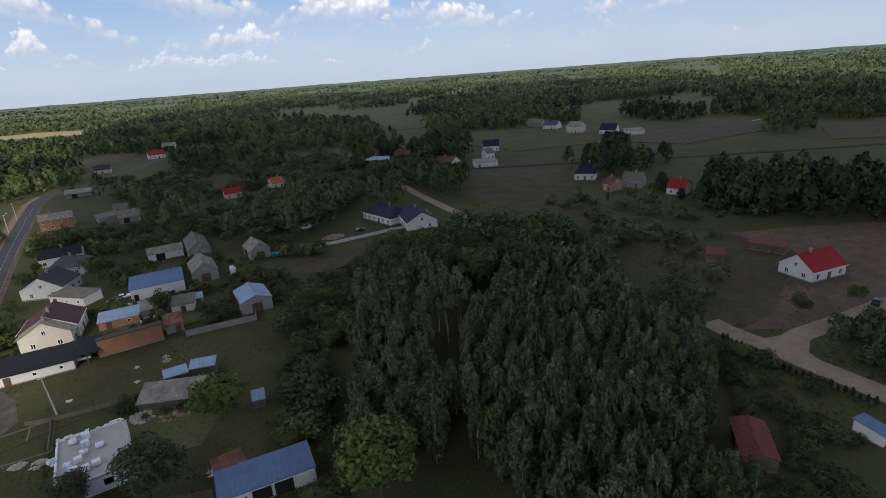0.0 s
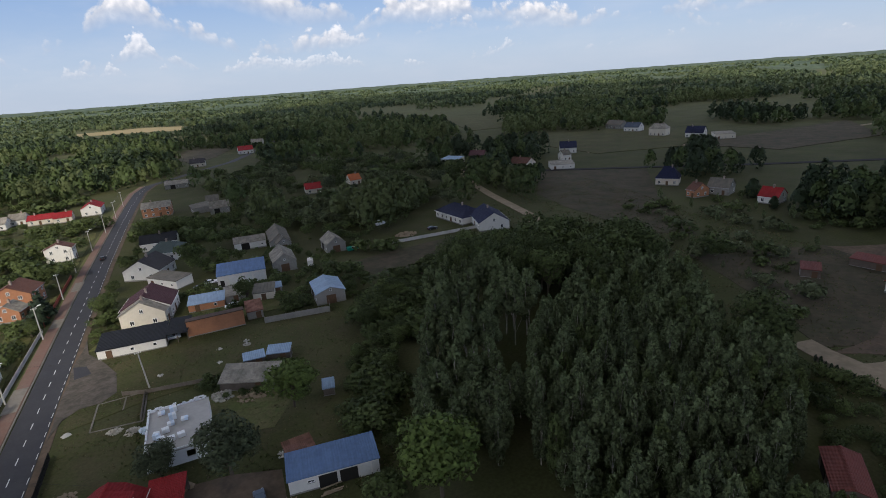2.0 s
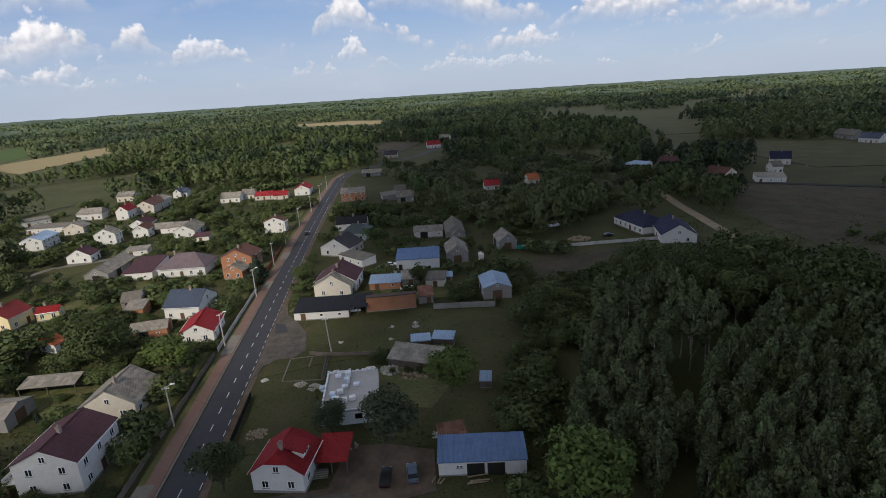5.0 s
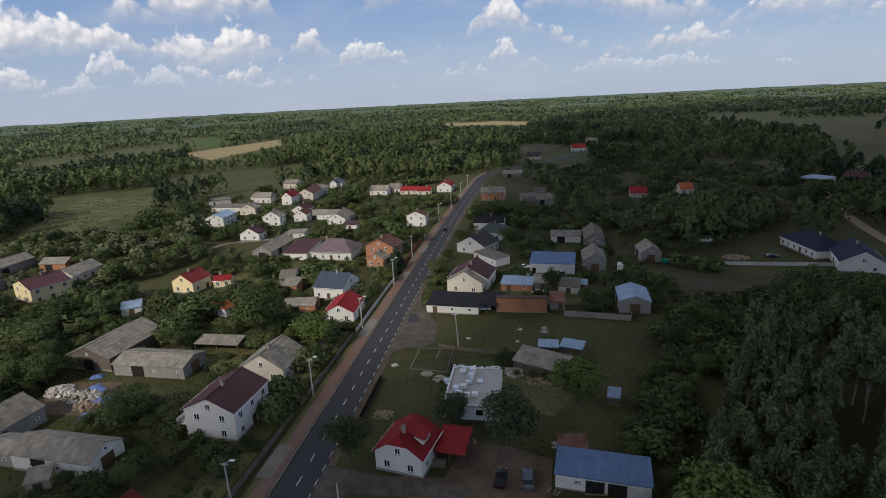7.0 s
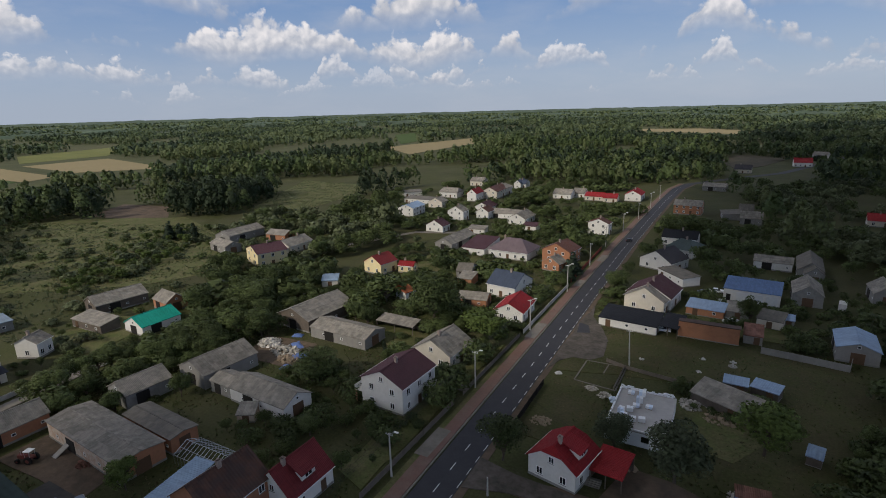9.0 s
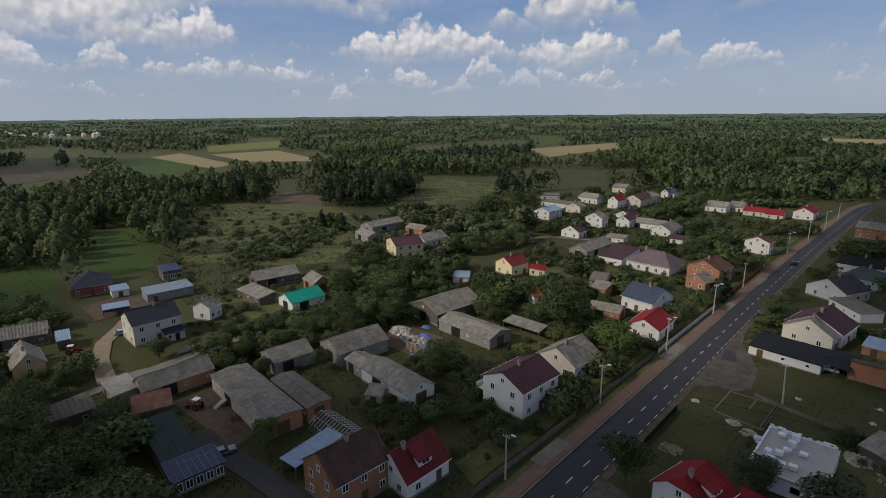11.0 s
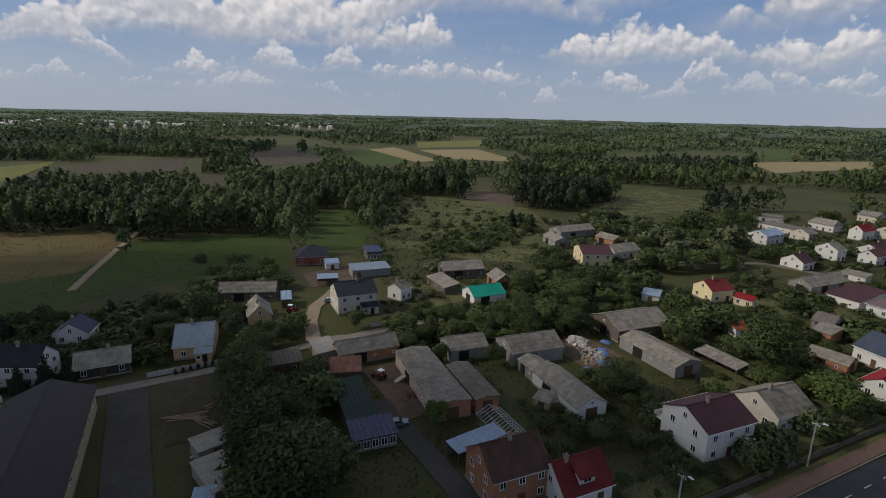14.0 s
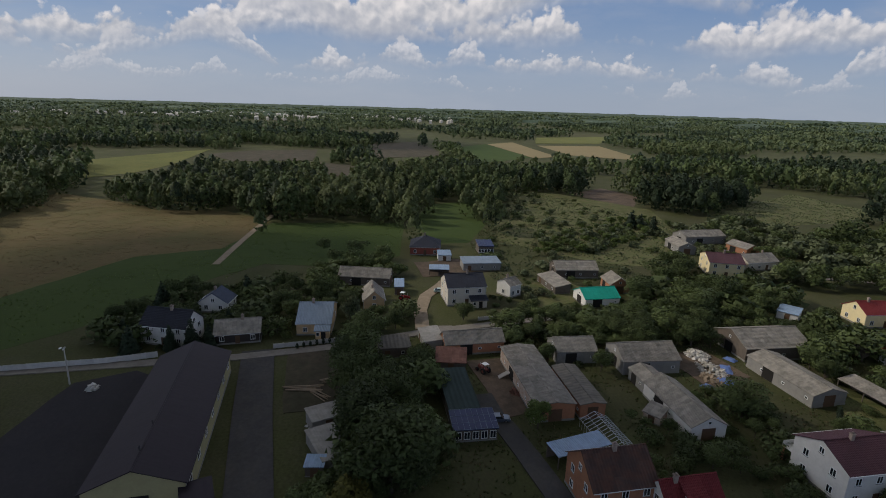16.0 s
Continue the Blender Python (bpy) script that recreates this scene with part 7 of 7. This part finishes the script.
scatter([(-118, 138), (-100, 104), (-112, 82), (-132, 66), (-142, 96), (-160, 118), (-185, 140), (-165, 160)], ["maple", "lime", "scrub", "maple"], 110, 3.5, 9.5, 3.4, 1.0,
        seed=23, wide=1.35)
scatter([(-100, 72), (-112, 82), (-134, 66), (-134, 46), (-112, 48)], ["scrub", "lime", "maple"], 30, 2.5, 7, 3.0, 1.0, seed=24, wide=1.3)
scatter([(-49, 200), (-49, 330), (-110, 330), (-150, 250), (-90, 200)], ["lime", "shrub", "lime", "maple"], 150, 3.0, 10, 3.6, 1.2, seed=25, wide=1.3)
scatter([(-110, 230), (-200, 220), (-230, 320), (-150, 400), (-60, 400), (-110, 330)], ["lime", "shrub", "maple"], 170, 3, 10, 4.0, 1.0, seed=26, wide=1.3)
scatter([(-200, 160), (-150, 160), (-125, 200), (-150, 240), (-240, 230), (-230, 190)], ["willow", "lime", "palebush", "lime"], 110, 3, 10, 4.0, 1.0, seed=27, wide=1.4)
scatter([(-66, -3), (-70, 14), (-92, 18), (-118, 24), (-124, 10), (-104, 3), (-82, 2)], ["maple", "lime", "maple", "shrub"], 46, 5, 12, 3.2, 0.8, seed=28, wide=1.3)
scatter([(-130, 6), (-136, 24), (-160, 20), (-180, 4), (-168, -24), (-140, -30)], ["lime", "scrub", "maple", "shrub"], 70, 2.5, 8, 3.2, 1.0, seed=29, wide=1.3)
scatter([(-140, 46), (-140, 110), (-165, 110), (-170, 60)], ["shrub", "palebush", "lime"], 40, 1.5, 4, 3.0, 1.0, open_too=True, seed=30, wide=1.2)
scatter([(-170, 60), (-165, 110), (-230, 200), (-380, 140), (-260, 90), (-225, 70)], ["palebush", "shrub", "palebush", "shrub", "lime"], 130, 1.2, 4.4, 3.4, 1.0, open_too=True, seed=31, wide=1.4)
scatter([(-128, -44), (-150, -58), (-176, -42), (-172, -20), (-150, -20), (-134, -26)], ["scrub", "maple", "spruce"], 40, 3, 8, 3.0, 1.0, open_too=True, seed=32, wide=1.2)
scatter([(-172, 0), (-206, -4), (-210, 24), (-180, 30)], ["scrub", "lime", "shrub"], 34, 2.5, 7, 3.2, 1.0, seed=33, wide=1.4)
scatter([(-49, -40), (-49, 30), (-60, 30), (-60, -36)], ["shrub", "lime"], 20, 2, 5, 3.0, 1.0, seed=34, wide=1.2)
scatter([(-214, 92), (-245, 131), (-268, 185), (-224, 158), (-198, 112), (-200, 88)], ["walnut", "palebush", "walnut", "shrub"], 120, 2.2, 5.0, 2.6, 1.0, open_too=True, seed=35, wide=1.2)
scatter(WILLOWS, ["willow", "willow", "lime", "maple", "greytree", "scrub"], 190, 4, 12, 5.5, 2.0, seed=36, wide=1.35)
for k in range(26):
    t = k / 25
    at("thuja", 105.4 - 2.8 * min(1.0, 2.4 * t), 56.5 - 29 * t, 1.8 + 0.35 * math.sin(k * 2.1), 1.0)
for k in range(9):
    at("thuja", -69.0 - 0.9 * k, 94.5 + 1.1 * k, 2.6, 1.1)
for x, y in ((-134, 5), (-133.6, 3.4), (-133.2, 1.8), (-132.8, 0.2), (-132.4, -1.4), (-132, -3), (-131.6, -4.6), (-131.2, -6.2)):
    at("thuja", x + 4.0, y, 1.8, 1.2)


plant_all()


def inside_all(pts, poly):
    hit = np.zeros(len(pts), dtype=bool)
    x, y = pts[:, 0], pts[:, 1]
    for i in range(len(poly)):
        (x0, y0), (x1, y1) = poly[i], poly[i - 1]
        if y0 != y1:
            hit ^= ((y0 > y) != (y1 > y)) & (x < (x1 - x0) * (y - y0) / (y1 - y0) + x0)
    return hit


def tufts(name, label, areas, per, size, leaf, seed):
    """Loose weeds and grass tufts over rough ground, as one mesh."""
    rs = np.random.RandomState(seed)
    out = []
    for area in areas:
        xs, ys = [p[0] for p in area], [p[1] for p in area]
        n = int((max(xs) - min(xs)) * (max(ys) - min(ys)) * per)
        pts = np.stack([rs.uniform(min(xs), max(xs), n), rs.uniform(min(ys), max(ys), n)], 1)
        pts = pts[inside_all(pts, area)]
        lump = np.array([noise.noise(Vector((x, y, 0)) * 0.12) for x, y in pts])
        pts = pts[lump + 0.3 * rs.normal(size=len(pts)) > 0.0]
        drop = np.zeros(len(pts), dtype=bool)
        for poly in CLEAR:
            drop |= inside_all(pts, poly)
        for fx, fy, c, s_, a_, b_ in FOOT:
            dx, dy = pts[:, 0] - fx, pts[:, 1] - fy
            drop |= (np.abs(dx * c + dy * s_) < a_) & (np.abs(-dx * s_ + dy * c) < b_)
        out.append(pts[~drop])
    pts = np.concatenate(out)
    m = len(pts)
    k = 3
    c = np.repeat(np.column_stack([pts, np.zeros(m)]), k, 0) + rs.normal(size=(m * k, 3)) * np.array([0.25, 0.25, 0.0]) * size
    a = rs.uniform(0, 6.28, m * k)
    w = np.stack([np.cos(a), np.sin(a), np.zeros(m * k)], 1) * (size * rs.uniform(0.3, 0.7, m * k))[:, None]
    up = np.stack([rs.normal(size=m * k) * 0.3, rs.normal(size=m * k) * 0.3, rs.uniform(0.4, 1.1, m * k)], 1) * size
    tri = np.stack([c - w, c + w, c + up], 1).reshape(-1, 3)
    tagged(new(name, quads_mesh(name, tri, leaf, 3)), label, "weeds", kind="stuff")


tufts("weeds", "tufts of weeds and long grass", [[(-33, 84), (-33, 145), (30, 145), (30, 70), (0, 68)], [(-50, 40), (-49, 200), (-130, 200), (-130, 0), (-60, 0)],
      [(30, 128), (90, 190), (150, 240), (200, 240), (170, 60), (110, 20), (90, 30), (110, 120)]], 0.9, 0.36, LEAF["mid"], 71)
tufts("dry_grass", "tufts of pale dry grass", [[(-33, 84), (-33, 145), (30, 145), (30, 70), (0, 68)], [(-50, 40), (-49, 200), (-130, 200), (-130, 0), (-60, 0)],
      [(30, 128), (90, 190), (150, 240), (200, 240), (170, 60), (110, 20), (90, 30), (110, 120)]], 0.6, 0.34,
      leaf_mat("dry_grass_blades", (0.15, 0.125, 0.07)), 72)
tufts("meadow_weeds", "tall green weeds on an overgrown meadow", [[(-170, 60), (-165, 130), (-230, 200), (-380, 150), (-260, 85), (-225, 66)],
      [(-268, 223), (-344, 362), (-270, 355), (-245, 300), (-240, 249)]], 0.7, 0.6, LEAF["willow"], 73)


tufts("stubble", "rows of dry stubble on the hay field", [[(-177, -94.5), (-270, -150), (-380, -160), (-315, -78), (-311, -50), (-281, -24), (-229, -38), (-220, -69)]], 0.5, 0.36,
      leaf_mat("dry_stubble_blades", (0.18, 0.14, 0.065)), 74)
tufts("crop_blades", "green blades of the crop field", [[(-277, -23), (-270, 43), (-208, 32), (-204, -20), (-160, -53), (-130, -84), (-177, -95), (-229, -39)]], 0.5, 0.36, LEAF["bright"], 75)


# ---- the woods beyond, one mesh for each belt ----
def belt(name, label, r0, r1, gap, n, size, leaf, seed, hmin, hmax, keep=1.0, behind=0.35, sheet=0.0, clump=0.0):
    """Woods between two distances: every tree a tuft of blades."""
    rs = np.random.RandomState(seed)
    pts = []
    ring = r0
    while ring < r1:
        k = int(2 * math.pi * ring / gap)
        a = (np.arange(k) + rs.random(k)) / k * 2 * math.pi
        rr = ring + (rs.random(k) - 0.5) * gap * 1.3
        pts.append(np.stack([np.cos(a) * rr, np.sin(a) * rr], 1))
        ring += gap
    pts = np.concatenate(pts)
    # thin out behind the view, in fields, glades, yards and gardens
    az = np.degrees(np.arctan2(pts[:, 1], pts[:, 0]))
    view = (az > -2) | (az < -148)
    u = rs.random(len(pts))
    pts = pts[(u < keep) & (view | (u < behind * keep))]
    drop = np.zeros(len(pts), dtype=bool)
    for poly in CLEAR:
        drop |= inside_all(pts, poly)
    # the edges of the woods wander
    wander = pts + np.array([noise.noise_vector(Vector((x, y, 0)) * 0.025)[:2] for x, y in pts]) * 14.0 + rs.normal(size=pts.shape) * 2.0
    for poly in OPEN + PARKS:
        drop |= inside_all(wander, poly)
    big = np.array([noise.noise(Vector((x, y, 9)) * 0.012) for x, y in pts])
    h = (hmin + (hmax - hmin) * rs.random(len(pts))) * (1.0 + 0.3 * big)
    # trees that would hide the far fields from the camera are dropped
    for poly in OPEN:
        far_off = min(math.hypot(x, y) for x, y in poly)
        if far_off > 230:
            for q in (0.3, 0.6, 0.92):
                drop |= inside_all(wander * (60.0 / (60.0 - q * np.minimum(h, 18.0)))[:, None], poly)
    dist = np.hypot(pts[:, 0], pts[:, 1])
    for fx, fy, c, s_, a_, b_ in FOOT:
        D = math.hypot(fx, fy)
        if D > r0 - 40:
            dx, dy = pts[:, 0] - fx, pts[:, 1] - fy
            drop |= (np.abs(dx * c + dy * s_) < a_ + 3.5) & (np.abs(-dx * s_ + dy * c) < b_ + 3.5)
            # trees before houses are lowered or dropped along the camera's sight lines
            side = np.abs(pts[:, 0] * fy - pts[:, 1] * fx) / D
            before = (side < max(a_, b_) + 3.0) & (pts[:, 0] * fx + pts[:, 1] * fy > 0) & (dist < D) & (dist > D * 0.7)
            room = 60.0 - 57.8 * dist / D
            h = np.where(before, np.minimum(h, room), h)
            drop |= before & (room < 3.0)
    pts, h = pts[~drop], h[~drop]
    good = np.array([not clump or noise.noise(Vector((x, y, 0)) * 0.004) + 0.5 * noise.noise(Vector((x, y, 5)) * 0.011) > -clump for x, y in pts], dtype=bool)
    pts, h = pts[good], h[good]
    m = len(pts)
    z0 = np.array([rise(math.hypot(x, y)) for x, y in pts])
    d = unit(rs.normal(size=(m, n, 3)).reshape(-1, 3)).reshape(m, n, 3)
    d[..., 2] = np.abs(d[..., 2]) * np.where(rs.random((m, n)) < 0.8, 1, -1)
    wide = (0.22 + 0.1 * rs.random(m)) * h
    slim = 1.0 - 0.42 * d[..., 2:3]            # crowns narrow towards the top
    c = np.stack([pts[:, 0], pts[:, 1], z0 + h * 0.52], 1)[:, None, :] + d * np.concatenate([slim, slim, np.ones_like(slim)], 2) * np.stack([wide, wide, h * 0.48], 1)[:, None, :] * (0.84 + 0.2 * rs.random((m, n, 1)))
    nrm = unit((d * np.array([1, 1, 0.5]) + rs.normal(size=(m, n, 3)) * 0.32).reshape(-1, 3))
    a = unit(np.cross(nrm, rs.normal(size=nrm.shape)))
    b = np.cross(nrm, a)
    s = (size * (0.65 + 0.7 * rs.random(m * n)))[:, None]
    c = c.reshape(-1, 3)
    tri = np.stack([c - a * s * 0.6, c + a * s * 0.4 - b * s * 0.55, c + a * s * 0.35 + b * s * 0.55], 1).reshape(-1, 3)
    soft = unit(d.reshape(-1, 3) + np.array([0, 0, 0.3]) + 0.2 * nrm)
    me = quads_mesh(name, tri, leaf[0], 3, np.repeat(soft, 3, 0))
    for extra in leaf[1:]:
        me.materials.append(extra)
    stand = np.array([noise.noise(Vector((x, y, 20)) * 0.005) + 0.6 * noise.noise(Vector((x, y, 30)) * 0.02) for x, y in pts]) + 0.25 * rs.normal(size=m)
    kind = np.digitize(stand, (-0.22, 0.2)).astype(np.int32)
    me.polygons.foreach_set("material_index", np.repeat(kind, n))
    ob = new(name, me)
    tagged(ob, label, "woods", kind="stuff")
    return m


PARKS = [GROVE, WILLOWS,
         [(-34, 40), (40, 60), (48, 240), (20, 250), (-10, 420), (-60, 420), (-230, 400), (-235, 225), (-300, 205), (-385, 140), (-230, 75), (-215, 40), (-215, -30),
          (-150, -90), (-126, -120), (20, -120), (20, 0)],
         [(30, 20), (100, 150), (150, 240), (240, 238), (228, 165), (196, 112), (214, 80), (236, 40), (200, 0), (120, -60)],
         [(40, 150), (40, 200), (100, 230), (140, 240), (130, 150)],
         [(180, 270), (250, 340), (290, 300), (230, 250)],
         [(-1000, 205), (-900, 480), (-560, 420), (-540, 170)]]
WOOD = (leaf_mat("pine_wood", (0.036, 0.054, 0.026), 0.35, 0.5), leaf_mat("mixed_wood", (0.070, 0.098, 0.034), 0.35, 0.5),
        leaf_mat("young_wood", (0.100, 0.122, 0.048), 0.35, 0.5))
# paler, evener copies of WOOD; the haze of distance is put into their colour
WOODHAZE = (leaf_mat("hazed_pine_wood", (0.050, 0.072, 0.038), 0.35, 0.3), leaf_mat("hazed_mixed_wood", (0.084, 0.112, 0.048), 0.35, 0.3),
           leaf_mat("hazed_young_wood", (0.112, 0.136, 0.058), 0.35, 0.3))
belt("wood_edge", "dark mixed wood at the edge of the fields", 215, 430, 6.4, 150, 1.5, WOOD, 41, 10, 19, 0.95, 0.12, clump=0.26)
belt("woods", "mixed green woods with glades", 430, 950, 8.4, 46, 2.5, WOOD, 42, 8, 18, 0.95, 0.15, clump=0.07)
belt("far_woods", "far green woods", 950, 2300, 13.5, 11, 4.8, WOODHAZE, 43, 8, 17, 1.0, 0.2, clump=0.05)
belt("farthest_woods", "green woods before the horizon", 2300, 3500, 25.0, 5, 10.0, WOODHAZE, 44, 10, 15, 1.0, 0.2, clump=0.14)


def canopy():
    """The woods farthest off, as an uneven roof of crowns."""
    rs = np.random.RandomState(5)
    rings, segs = 46, 640
    rr = 2150 * (4900 / 2150) ** (np.arange(rings) / (rings - 1))
    verts, faces = [], []
    for i, r in enumerate(rr):
        for j in range(segs):
            a = 2 * math.pi * j / segs
            x, y = r * math.cos(a), r * math.sin(a)
            q = noise.noise(Vector((x, y, 0)) * 0.006) * 4 + noise.noise(Vector((x, y, 3)) * 0.03) * 4 + rs.normal() * 1.6
            verts.append((x, y, rise(r) + (9.0 + q if i else 0.0)))
    for i in range(rings - 1):
        for j in range(segs):
            k = (j + 1) % segs
            faces.append((i * segs + j, (i + 1) * segs + j, (i + 1) * segs + k, i * segs + k))
    me = bpy.data.meshes.new("horizon_woods")
    me.from_pydata(verts, [], faces)
    me.materials.append(material("horizon_woods", (0.048, 0.068, 0.042), 0.95, var=0.7, fine=0.04, coarse=0.004, stain=(0.088, 0.102, 0.062), stain_amount=0.6,
                                 bump=0.0, where="World", gloss=0.1))
    tagged(new("horizon_woods", me), "endless woods towards the horizon", "woods", kind="stuff")


canopy()


def far_town():
    """A pale town strung out along the horizon."""
    r = random.Random(12)
    bm = bmesh.new()
    for i in range(220):
        a, d = radians(r.uniform(166, 205)), r.uniform(1750, 2350)
        x, y = d * math.cos(a), d * math.sin(a)
        w, l, h = r.uniform(3, 5), r.uniform(3.5, 6), r.uniform(4, 7)
        z = rise(d)
        c, s = math.cos(i), math.sin(i)
        v = [bm.verts.new((x + px * c - py * s, y + px * s + py * c, z + pz)) for px, py, pz in (
            (-l, -w, 0), (l, -w, 0), (l, w, 0), (-l, w, 0), (-l, -w, h + 3), (l, -w, h + 3), (l, w, h + 3), (-l, w, h + 3), (-l, 0, h + 6), (l, 0, h + 6))]
        for f in ((0, 1, 5, 4), (2, 3, 7, 6), (1, 2, 6, 9, 5), (3, 0, 4, 8, 7), (4, 5, 9, 8), (6, 7, 8, 9)):
            bm.faces.new([v[k] for k in f])
    tagged(new("far_town", mesh_of(bm, "far_town", CREAM)), "pale houses of a far town on the horizon", "town", kind="stuff")


far_town()
